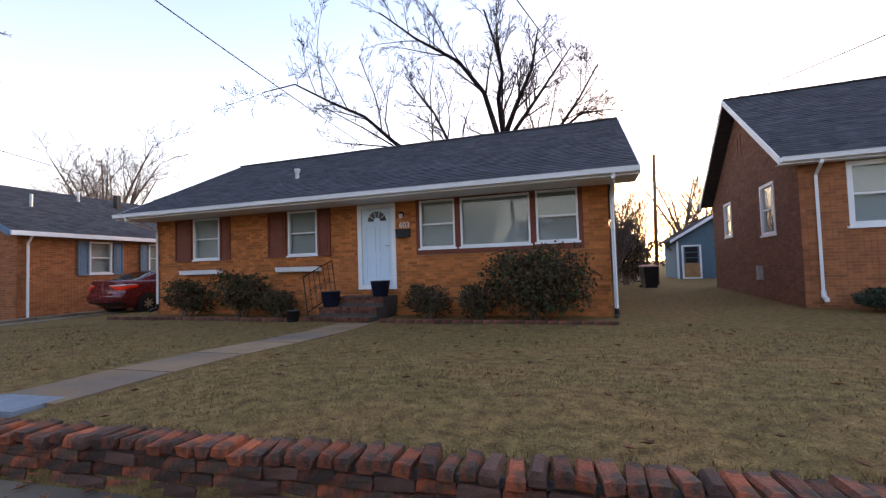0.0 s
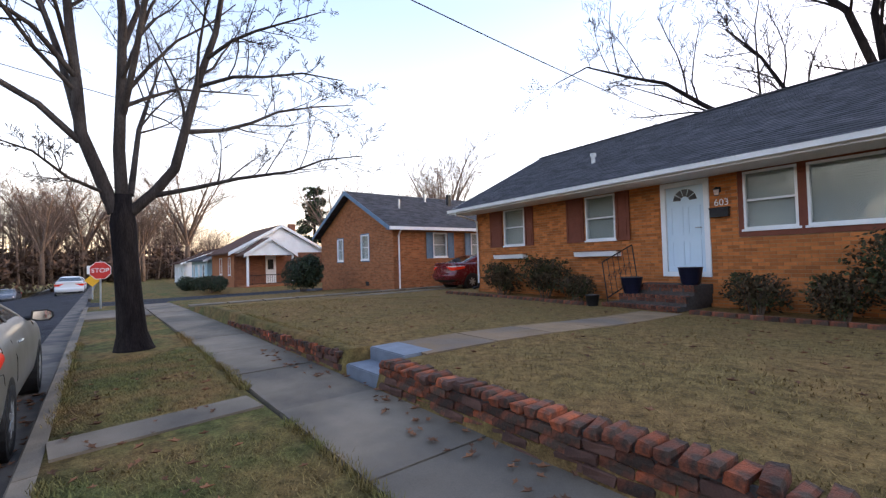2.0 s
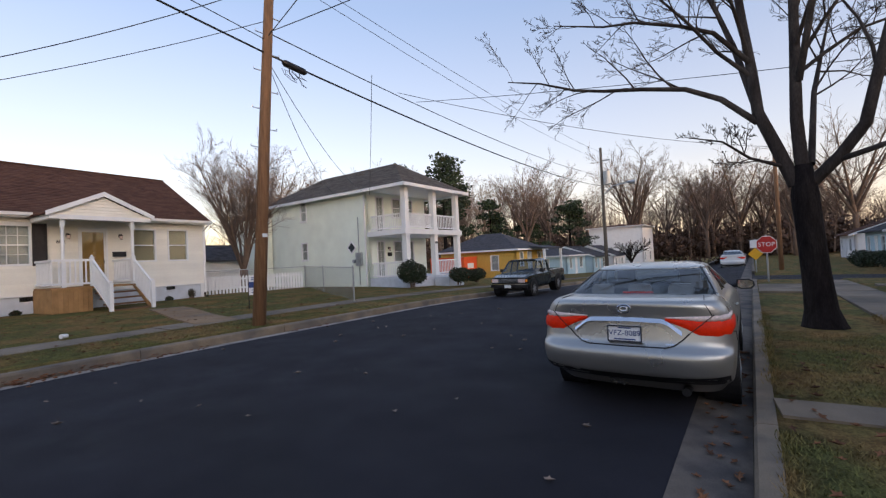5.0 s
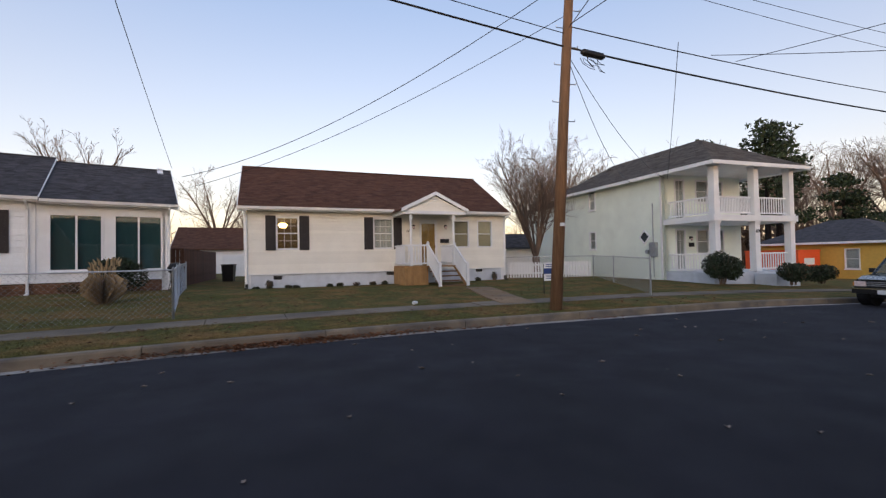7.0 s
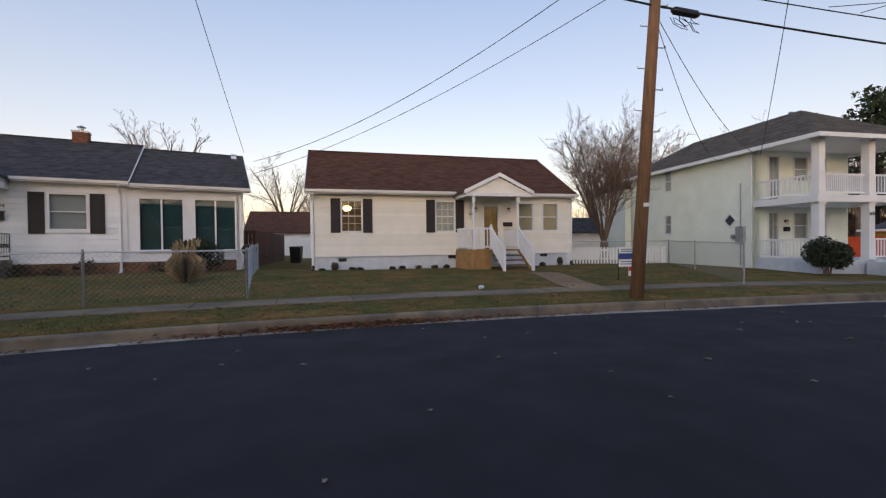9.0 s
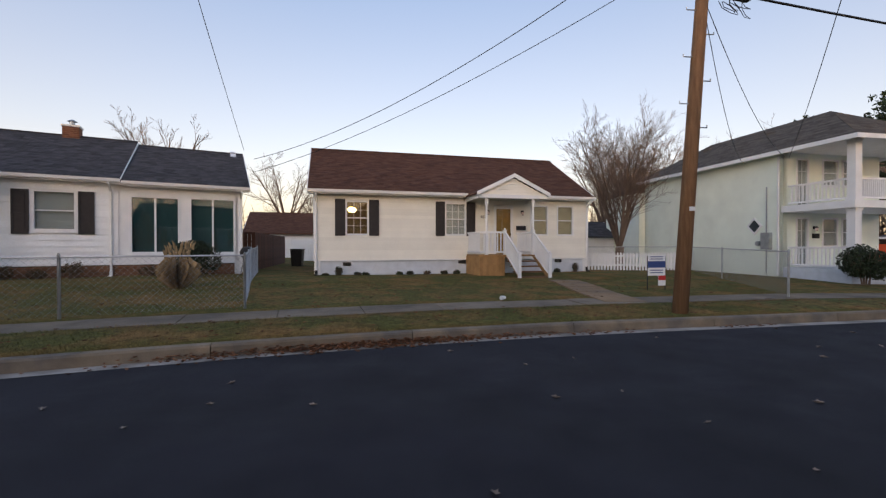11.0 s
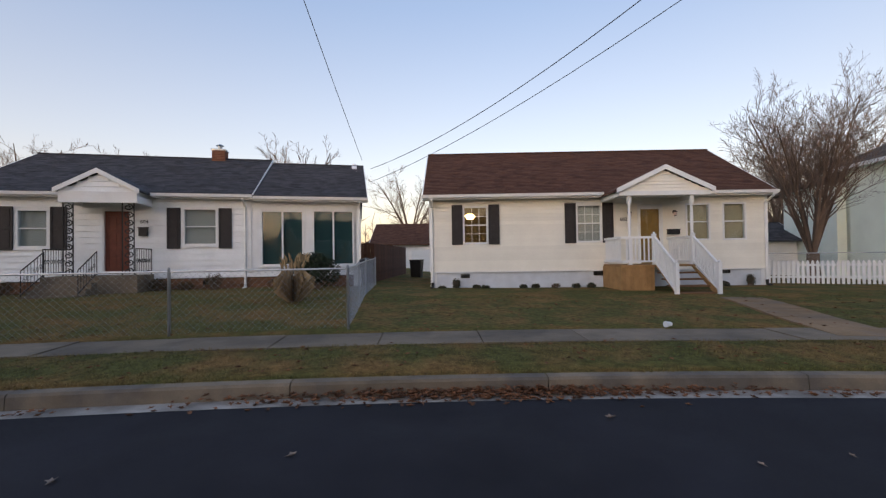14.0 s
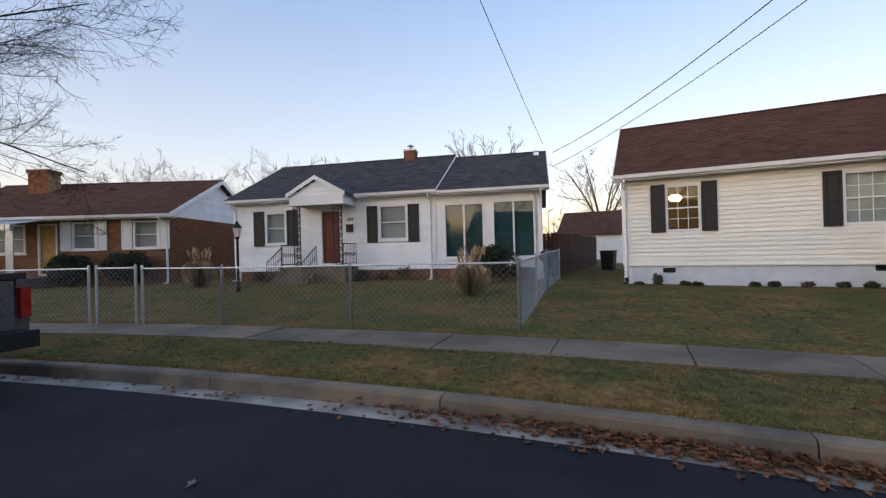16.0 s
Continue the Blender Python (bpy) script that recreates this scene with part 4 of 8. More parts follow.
def house_f():
    h = thing("white_house", pose(7.76, -17.8, 0, 0, 0, 202.3), "white sided house with a glazed sunroom, black shutters and grey roof", "house")
    x0, x1, z0, z1 = -12.3, -0.04, 0.3, 3.6
    door = (-8.45, -7.58, 1.06, 3.2)
    wins = [(-10.92, -9.95, 1.9, 3.23), (-6.05, -4.88, 1.94, 3.31)]
    slides = [(-3.5, -2.0, 1.2, 3.23), (-1.72, -0.2, 1.18, 3.25)]
    wall_part(h, x0, x1, 0.86, z1, [door] + wins + slides, WHITE)
    siding(h, x0, -3.86, 0.86, z1, [door] + wins, SIDING_F, h=0.2)
    wall_part(h, x0, x1, z0, 0.86, [(-5.4, -5.0, 0.6, 0.75), (-2.3, -1.9, 0.62, 0.77)], MORTAR_DARK, Matrix.Translation((0, 0.03, 0)), name="foundation_wall")
    bricks(h, x0, x1, z0, 0.84, [(-5.4, -5.0, 0.6, 0.75), (-2.3, -1.9, 0.62, 0.77)], BRICK_G, m=Matrix.Translation((0, 0.03, 0)))
    part("sill_board", box(x0, x1, -0.04, 0.0, 0.83, 0.88), WHITE, h)
    room(h, x0 + 0.2, x1 - 0.2, 0.2, 7.6, 1.05, 3.6)
    sidewin = [(0.7, 1.6, 1.5, 3.2), (2.2, 3.0, 1.5, 3.2)]
    ml, mr = shell(h, x0, x1, 7.8, z0, z1, 2.2, WHITE, clad=(siding, SIDING_F), right_holes=sidewin)
    for w in sidewin:
        window(h, *w, m=mr, drop=0.6)
    part("gable_vent", frame_mesh(3.5, 4.1, 4.6, 5.2, 0.06, -0.04, 0.0), WHITE, h).matrix_basis = mr
    for w in wins:
        window(h, *w, drop=1.0, trim=0.09)
    for w in slides:
        s = window(h, *w, sash=False, blind=CURTAIN, drop=1.0, trim=0.07, name="sliding_door")
        xm = (w[0] + w[1]) / 2
        part("meeting_stile", box(xm - 0.03, xm + 0.03, -0.01, 0.06, w[2] + 0.07, w[3] - 0.07), WHITE, s)
    for x in (x0, -3.86, -0.06):
        part("corner_board", box(x - 0.06, x + 0.06, -0.04, 0.04, 1.0, z1), WHITE, h)
    for a, b in ((-11.42, -10.95), (-9.92, -9.45), (-6.5, -6.08), (-4.86, -4.44)):
        shutter(h, a, b, 1.86, 3.27, SHUT_BLACK)
    d = part("door", frame_mesh(*door, 0.06, -0.05, 0.1), WHITE, h, "red brown panelled front door")
    part("door_leaf", box(-8.39, -7.64, 0.03, 0.07, 1.08, 3.14), DOOR_RED, d)
    for a in (-8.3, -7.97):
        for c, e in ((1.25, 1.8), (1.95, 2.4), (2.55, 3.0)):
            part("door_panel", frame_mesh(a, a + 0.25, c, e, 0.03, 0.012, 0.03), DOOR_RED, d)
    part("letter_box", Mesh().box(-7.34, -7.08, -0.12, -0.025, 2.3, 2.58).box(-7.36, -7.06, -0.13, -0.025, 2.56, 2.6), DARK, h, "black letter box on the wall")
    text_part("house_number", "604", 0.17, pose(-7.2, -0.03, 2.78, 90), DARK, h)
    gable_roof(h, -12.62, -3.7, -0.32, 8.1, 3.74, 5.84, SHINGLE_GREY, seed=21)
    gable_roof(h, -3.72, 0.28, -0.36, 7.9, 3.68, 5.68, SHINGLE_GREY, seed=23)
    eaves(h, -12.62, -9.2, -0.32, 3.74, spouts=((-12.25, 0.4),))
    eaves(h, -6.85, -3.7, -0.32, 3.74, spouts=((-4.0, 0.4),))
    eaves(h, -3.66, 0.28, -0.36, 3.68, spouts=((0.0, 0.45),))
    pediment(h, -9.2, -6.85, -1.2, 1.4, 3.64, 4.28, SIDING_F, SHINGLE_GREY, cladding=0.16)
    part("porch_frieze", Mesh().box(-9.1, -6.95, -1.13, -1.05, 3.3, 3.64).box(-9.1, -9.02, -1.05, -0.02, 3.3, 3.64).box(-7.03, -6.95, -1.05, -0.02, 3.3, 3.64), WHITE, h)
    ch = part("chimney", box(-6.1, -5.6, 3.6, 4.1, 5.4, 6.2), MORTAR, h, "small red brick chimney with a metal cap")
    for q, w in ((0.0, 0.5), (90.0, 0.5), (180.0, 0.5), (270.0, 0.5)):
        bricks(ch, -0.25, 0.25, 5.5, 6.15, [], BRICK_G2, m=pose(-5.85, 3.85, 0, 0, 0, q) @ Matrix.Translation((0, -0.25, 0)))
    part("chimney_cap", Mesh().box(-6.14, -5.56, 3.56, 4.14, 6.15, 6.22).tube([(-5.85, 3.85, 6.22), (-5.85, 3.85, 6.4)], 0.09, 8).tube([(-5.85, 3.85, 6.4), (-5.85, 3.85, 6.48)], [0.17, 0.03], 8), STEEL, ch)
    scroll_post(h, -8.9, -1.0, 1.02, 3.3)
    scroll_post(h, -7.25, -1.0, 1.02, 3.3, 0.36)
    part("light_bulb", Mesh().tube([(-7.9, -0.6, 3.56), (-7.9, -0.6, 3.64)], [0.05, 0.03], 8), CLEAR_LENS, h)
    return h


house_f()


def steps_f():
    t = thing("concrete_steps", pose(7.76, -17.8, 0, 0, 0, 202.3), "grey concrete front steps and landing", "steps")
    part("landing", box(-9.5, -6.9, -1.25, -0.05, 0.4, 1.0), CONCRETE, t)
    for i in range(3):
        part("tread", box(-9.5, -8.0, -1.25 - 0.3 * (i + 1), -1.25 - 0.3 * i, 0.35, 0.82 - i * 0.17), CONCRETE, t)


steps_f()
F_FRAME = pose(7.76, -17.8, 0, 0, 0, 202.3)
iron_rail(F_FRAME @ pose(-9.45, -2.1, 0.42, 0, 0, 90), 0.95, 0.55, 0.8, 7, "black wrought iron handrail on the concrete steps")
iron_rail(F_FRAME @ pose(-8.05, -2.1, 0.42, 0, 0, 90), 0.95, 0.55, 0.8, 7, "black wrought iron handrail on the concrete steps")
iron_rail(F_FRAME @ pose(-9.45, -1.2, 1.0, 0, 0, 90), 1.1, 0.0, 0.85, 9, "black wrought iron porch railing")
iron_rail(F_FRAME @ pose(-6.95, -1.2, 1.0, 0, 0, 90), 1.1, 0.0, 0.85, 9, "black wrought iron porch railing")


# ---- two-storey house with columns ----
def house_e():
    h = thing("two_storey_house", pose(-13.67, -16.53, 0, 0, 0, 185), "pale green white stucco two-storey house with columned porches", "house")
    x1, depth, top = 4.9, 8.6, 5.25
    side = [(5.0, 5.6, 1.74, 2.8), (5.0, 5.6, 4.05, 5.2)]
    front = [(a * 0.62, b * 0.62, c, d) for a, b, c, d in ((1.0, 2.0, 0.6, 2.6), (3.1, 4.4, 1.4, 2.6), (4.7, 6.0, 1.4, 2.6), (1.0, 2.0, 3.05, 5.0), (3.1, 4.4, 3.9, 5.0), (4.7, 6.0, 3.9, 5.0))]
    wall_part(h, 0, x1, -0.4, top, front, STUCCO)
    ml = side_frame(0, True)
    dia = (1.0, 1.52, 2.03, 2.55)
    wall_part(h, -depth, 0, -0.4, top, [(-b, -a, c, d) for a, b, c, d in side], STUCCO, ml)
    part("back_wall", box(0, x1, depth - 0.2, depth, 0.2, top), STUCCO, h)
    part("side_wall", box(x1 - 0.2, x1, 0.2, depth - 0.2, 0.2, top), STUCCO, h)
    room(h, 0.2, x1 - 0.2, 0.2, 8, 0.6, 2.9)
    for a, b, c, d in side:
        window(h, -b, -a, c, d, m=ml)
    for i, w in enumerate(front):
        window(h, *w, grid=(2, 4) if i in (0, 3) else (0, 0), name="glazed_door" if i in (0, 3) else "window", sash=i not in (0, 3))
    dm = ml @ Matrix.Translation((-1.26, 0, 2.29)) @ Matrix.Rotation(radians(45), 4, "Y")
    dw = part("diamond_window", frame_mesh(-0.26, 0.26, -0.26, 0.26, 0.06, -0.05, 0.0), WHITE, h)
    dw.matrix_basis = dm
    part("pane", box(-0.2, 0.2, -0.02, -0.012, -0.2, 0.2), mat("dark_pane", (0.05, 0.06, 0.07), 0.08), dw)
    roof = Mesh()
    o, e, r = 0.45, top, 7.05
    f = -2.95
    pts = [(-o, f, e), (x1 + o, f, e), (x1 + o, depth + o, e), (-o, depth + o, e), (x1 / 2, 0.1, r), (x1 / 2, depth - 2.4, r)]
    roof.add(pts, [(0, 1, 4), (1, 2, 5, 4), (2, 3, 5), (3, 0, 4, 5), (3, 2, 1, 0)])
    rf = part("roof", roof, SHINGLE_TAUPE, h, "dark grey hipped shingle roof")
    shingles(rf, pts[3], pts[0], pts[4], pts[5], SHINGLE_TAUPE, course=0.2, width=0.5, seed=4)
    shingles(rf, pts[0], pts[1], pts[4], pts[4], SHINGLE_TAUPE, course=0.2, width=0.5, seed=5)
    for k, y in enumerate((1.8, 5.5)):
        part("roof_vent", box(1.6, 1.9, y, y + 0.4, 6.35, 6.62), SHINGLE_TAUPE, rf)
    part("fascia", Mesh().box(-o - 0.02, x1 + o + 0.02, f - 0.02, f, e - 0.16, e).box(-o - 0.02, -o, f, depth + o, e - 0.16, e).box(x1 + o, x1 + o + 0.02, f, depth + o, e - 0.16, e), WHITE, rf)
    part("soffit", box(-o, x1 + o, f, depth + o, e - 0.05, e - 0.03), WHITE, rf)
    part("upper_floor", Mesh().box(-0.1, 4.95, -2.65, -0.02, 2.78, 3.04), WHITE, h, "white upper porch floor")
    part("lower_floor", Mesh().box(0.0, 4.9, -2.5, -0.02, -0.3, 0.6), FOUND, h)
    for x in (0.18, 2.5, 4.7):
        for z0, z1 in ((0.6, 2.78), (3.04, 5.2)):
            part("column", Mesh().box(x - 0.17, x + 0.17, -2.6, -2.26, z0, z0 + 0.08).box(x - 0.14, x + 0.14, -2.57, -2.29, z0 + 0.08, z1 - 0.08).box(x - 0.17, x + 0.17, -2.6, -2.26, z1 - 0.08, z1), WHITE, h)
    for z in (3.04, 0.6):
        rail_run(h, (0.15, -0.1, z), (0.15, -2.25, z), 0.75, 0.14)
        if z > 1:
            rail_run(h, (0.4, -2.43, z), (2.3, -2.43, z), 0.75, 0.09)
        rail_run(h, (2.7, -2.43, z), (4.5, -2.43, z), 0.75, 0.14)
    part("porch_step", Mesh().box(2.2, 3.6, -3.5, -2.6, -0.3, 0.52), FOUND, h, "pale blue painted porch step")
    wall_lantern(h, 1.5, 2.15)
    part("letter_box", box(1.42, 1.66, -0.12, -0.01, 1.75, 1.95), DARK, h)
    part("downspout", Mesh().tube([(-0.06, 0.15, 5.1), (-0.06, 0.15, 0.25)], 0.045, 4), WHITE, h)
    part("meter_cabinet", Mesh().box(-0.16, 0, 0.45, 0.85, 1.3, 2.0).tube([(-0.08, 0.65, 2.0), (-0.08, 0.65, 3.9)], 0.03, 6).tube([(-0.08, 0.65, 1.3), (-0.08, 0.65, 0.3)], 0.025, 6), STEEL, h, "grey electric meter cabinet on the side wall")
    part("meter", Mesh().tube([(-0.18, 1.0, 1.55), (-0.06, 1.0, 1.55)], 0.1, 10), STEEL, h)
    text_part("house_number", "606", 0.2, pose(2.5, -2.6, 2.35, 90), DARK, h)
    # lower wing at the back
    part("rear_wing", Mesh().box(-0.4, 3.0, depth, depth + 3.5, 0.2, 4.6), STUCCO, h)
    part("rear_wing_roof", Mesh().slab([(-0.8, depth - 0.1, 4.9), (-0.8, depth + 3.9, 4.4), (3.2, depth + 3.9, 4.4), (3.2, depth - 0.1, 4.9)], (0, 0, 0.12)), SHINGLE_TAUPE, h)
    return h


house_e()


# ---- brick neighbours ----
def house_b():
    """Brick house whose gable end faces the street."""
    h = thing("brick_house", pose(-16.5, 10.4, 0, 0, 0, 5), "orange brick house with blue shutters, its gable end to the street", "house")
    x0, z0, z1, depth = -7.95, -0.35, 2.95, 12.0
    fw = [(-5.75, -5.05, 1.5, 2.7), (-3.02, -2.22, 1.53, 2.77)]
    wall_part(h, x0, 0, z0, z1, fw, MORTAR, gable=2.0)
    bricks(h, x0, 0, z0, z1, fw, BRICK_B, gable=2.0, seed=9)
    for w in fw:
        window(h, *w)
        part("window_recess", frame_mesh(w[0] - 0.06, w[1] + 0.06, w[2] - 0.1, w[3] + 0.06, 0.055, -0.02, 0.0), SHUT_BLUE, h)
    sw = [(2.24, 3.1, 1.55, 2.75), (4.7, 5.5, 1.55, 2.75), (8.5, 9.4, 1.55, 2.75)]
    mr = side_frame(0, False)
    wall_part(h, 0, depth, z0, z1, sw, MORTAR, mr)
    bricks(h, 0, depth, z0, z1, sw, BRICK_B, m=mr, seed=10)
    for a, b, c, d in sw:
        window(h, a, b, c, d, m=mr)
        shutter(h, a - 0.42, a - 0.04, c - 0.05, d, SHUT_BLUE, mr)
        shutter(h, b + 0.04, b + 0.42, c - 0.05, d, SHUT_BLUE, mr)
    part("side_wall", box(x0, x0 + 0.2, 0.2, depth, z0, z1), MORTAR, h)
    part("back_wall", box(x0, 0, depth - 0.2, depth, z0, z1), MORTAR, h)
    xm, e, r, o = x0 / 2, 2.98, 5.12, 0.35
    deck = Mesh()
    deck.slab([(o, -0.4, e), (o, depth, e), (xm, depth, r), (xm, -0.4, r)], (0, 0, -0.1))
    deck.slab([(x0 - o, -0.4, e), (xm, -0.4, r), (xm, depth, r), (x0 - o, depth, e)], (0, 0, -0.1))
    rf = part("roof", deck, SHINGLE_GREY, h)
    shingles(rf, (o, -0.4, e), (o, depth, e), (xm, depth, r), (xm, -0.4, r), SHINGLE_GREY, seed=2)
    shingles(rf, (x0 - o, depth, e), (x0 - o, -0.4, e), (xm, -0.4, r), (xm, depth, r), SHINGLE_GREY, course=0.3, width=1, seed=3)
    part("rake_board", Mesh().slab([(o, -0.43, e - 0.2), (o, -0.43, e), (xm, -0.43, r), (xm, -0.43, r - 0.2)], (0, 0.03, 0)).slab([(x0 - o, -0.43, e), (x0 - o, -0.43, e - 0.2), (xm, -0.43, r - 0.2), (xm, -0.43, r)], (0, 0.03, 0)), SHUT_BLUE, rf)
    part("fascia", box(o, o + 0.08, -0.4, depth, e - 0.16, e - 0.01), WHITE, rf)
    part("soffit", box(0.0, o, -0.4, depth, e - 0.14, e - 0.12), SHUT_BLUE, rf)
    for x, y, z in ((-1.9, 1.6, 4.35), (-3.2, 4.2, 4.95), (-3.2, 9.0, 4.95)):
        part("roof_vent", Mesh().tube([(x, y, z - 0.25), (x, y, z + 0.22)], 0.05, 8), STEEL, rf)
    part("roof_chimney", box(-3.0, -2.8, 5.6, 5.8, 4.4, 5.2), DARK, rf)
    part("downspout", Mesh().tube([(0.3, 0.25, e - 0.1), (0.08, 0.25, e - 0.4), (0.08, 0.25, 0.1), (0.35, 0.2, 0.0)], 0.04, 5), WHITE, h)
    part("foundation_vent", box(-2.6, -2.3, -0.03, 0.0, 0.25, 0.45), DARK, h)


house_b()


def house_r():
    """Brick neighbour to the east of the brick house."""
    h = thing("brick_house", pose(5.45, 13.36, 0, 0, 0, -2.5), "red brown brick house with white windows and dark grey roof", "house")
    x1, z0, z1, depth = 9.0, 0.1, 3.52, 8.54
    fw = [(0.85, 3.0, 2.0, 3.42), (5.0, 6.2, 2.0, 3.42)]
    lw = [(1.5, 2.6, 1.98, 3.36), (5.7, 6.7, 2.15, 3.36)]
    wall_part(h, 0, x1, z0, z1, fw, MORTAR)
    bricks(h, 0, x1, z0, z1, fw, BRICK_B, seed=15)
    for w in fw:
        window(h, *w, trim=0.1)
    ml, mr = shell(h, 0, x1, depth, z0, z1, 2.7, MORTAR_RED, left_holes=lw)
    bricks(h, -depth, 0, z0, z1, [(-b, -a, c, d) for a, b, c, d in lw], BRICK_G2, m=ml, gable=2.7, seed=16)
    for a, b, c, d in lw:
        window(h, -b, -a, c, d, m=ml, trim=0.08)
    part("gable_vent", frame_mesh(-4.5, -4.1, 4.6, 5.3, 0.05, -0.03, 0.0), SHUT_RED, h).matrix_basis = ml
    gable_roof(h, -0.41, x1 + 0.4, -0.3, depth + 0.3, 3.6, 6.5, SHINGLE_GREY, seed=31)
    eaves(h, -0.41, x1 + 0.4, -0.3, 3.6, spouts=((0.3, 0.4),))
    part("meter_box", box(-2.95, -2.7, -0.12, 0.0, 0.75, 1.15), STEEL, h, "small grey gas meter box").matrix_basis = ml


house_r()


def house_g():
    h = thing("brick_house", pose(21.2, -11.5, 0, 0, 0, 215), "brown brick house with white panelled shutters and a metal awning", "house")
    x0, z0, z1, depth = -10.0, 0.3, 3.2, 7.5
    wins = [(-1.5, -0.45, 1.9, 3.05), (-4.0, -3.0, 1.9, 3.05), (-7.6, -5.9, 1.8, 3.0)]
    door = (-5.4, -4.6, 0.9, 3.0)
    wall_part(h, x0, 0, z0, z1, wins + [door], MORTAR)
    bricks(h, x0, 0, z0, z1, wins + [door], BRICK_G, seed=41)
    shell(h, x0, 0, depth, z0, z1, 0.001, MORTAR_RED, clad=None)
    mr = side_frame(0, False)
    bricks(h, 0, depth, z0, z1, [], BRICK_G2, m=mr, seed=42)
    wall_part(h, 0, depth, z1, z1 + 0.01, [], WHITE, mr, gable=1.9, name="gable_wall")
    siding(h, 0, depth, z1, z1 + 0.01, [], SIDING_F, m=mr, gable=1.9, h=0.14)
    for w in wins:
        window(h, *w, trim=0.08)
    for a, b, c, d in wins[:2]:
        shutter(h, a - 0.45, a - 0.02, c - 0.03, d + 0.03, WHITE)
        shutter(h, b + 0.02, b + 0.45, c - 0.03, d + 0.03, WHITE)
    part("door", frame_mesh(*door, 0.06, -0.04, 0.1), WHITE, h)
    part("door_leaf", box(-5.34, -4.66, 0.03, 0.06, 0.95, 2.94), DOOR_GOLD, h)
    gable_roof(h, x0 - 0.4, 0.3, -0.5, depth + 0.5, 3.28, 5.25, SHINGLE_BROWN, seed=43)
    eaves(h, x0 - 0.4, 0.3, -0.5, 3.28, spouts=((-0.1, 0.4),))
    slats = Mesh()
    for k in range(14):
        x = -7.4 + k * 0.2
        slats.slab([(x, -0.45, 3.12), (x + 0.17, -0.45, 3.12), (x + 0.17, -1.9, 2.85), (x, -1.9, 2.85)], (0, 0, 0.03))
        slats.box(x, x + 0.17, -1.93, -1.9, 2.66, 2.88)
    part("awning", slats, STEEL, h, "corrugated grey metal porch awning")
    for x in (-7.2, -4.8):
        part("awning_post", Mesh().box(x - 0.14, x + 0.14, -1.8, -1.76, 0.5, 2.85), STEEL, h)
    part("porch_slab", box(-7.5, -4.5, -2.0, -0.02, 0.3, 0.85), CONCRETE, h)
    ch = part("chimney", box(-8.05, -7.15, 2.4, 3.1, 4.0, 5.75), MORTAR, h, "wide brown brick chimney")
    bricks(ch, -8.05, -7.15, 4.2, 5.75, [], BRICK_G2, m=Matrix.Translation((0, 2.4, 0)))
    part("chimney_top", Mesh().box(-8.1, -7.1, 2.34, 3.16, 5.6, 5.76), BRICK_G2, ch)


house_g()


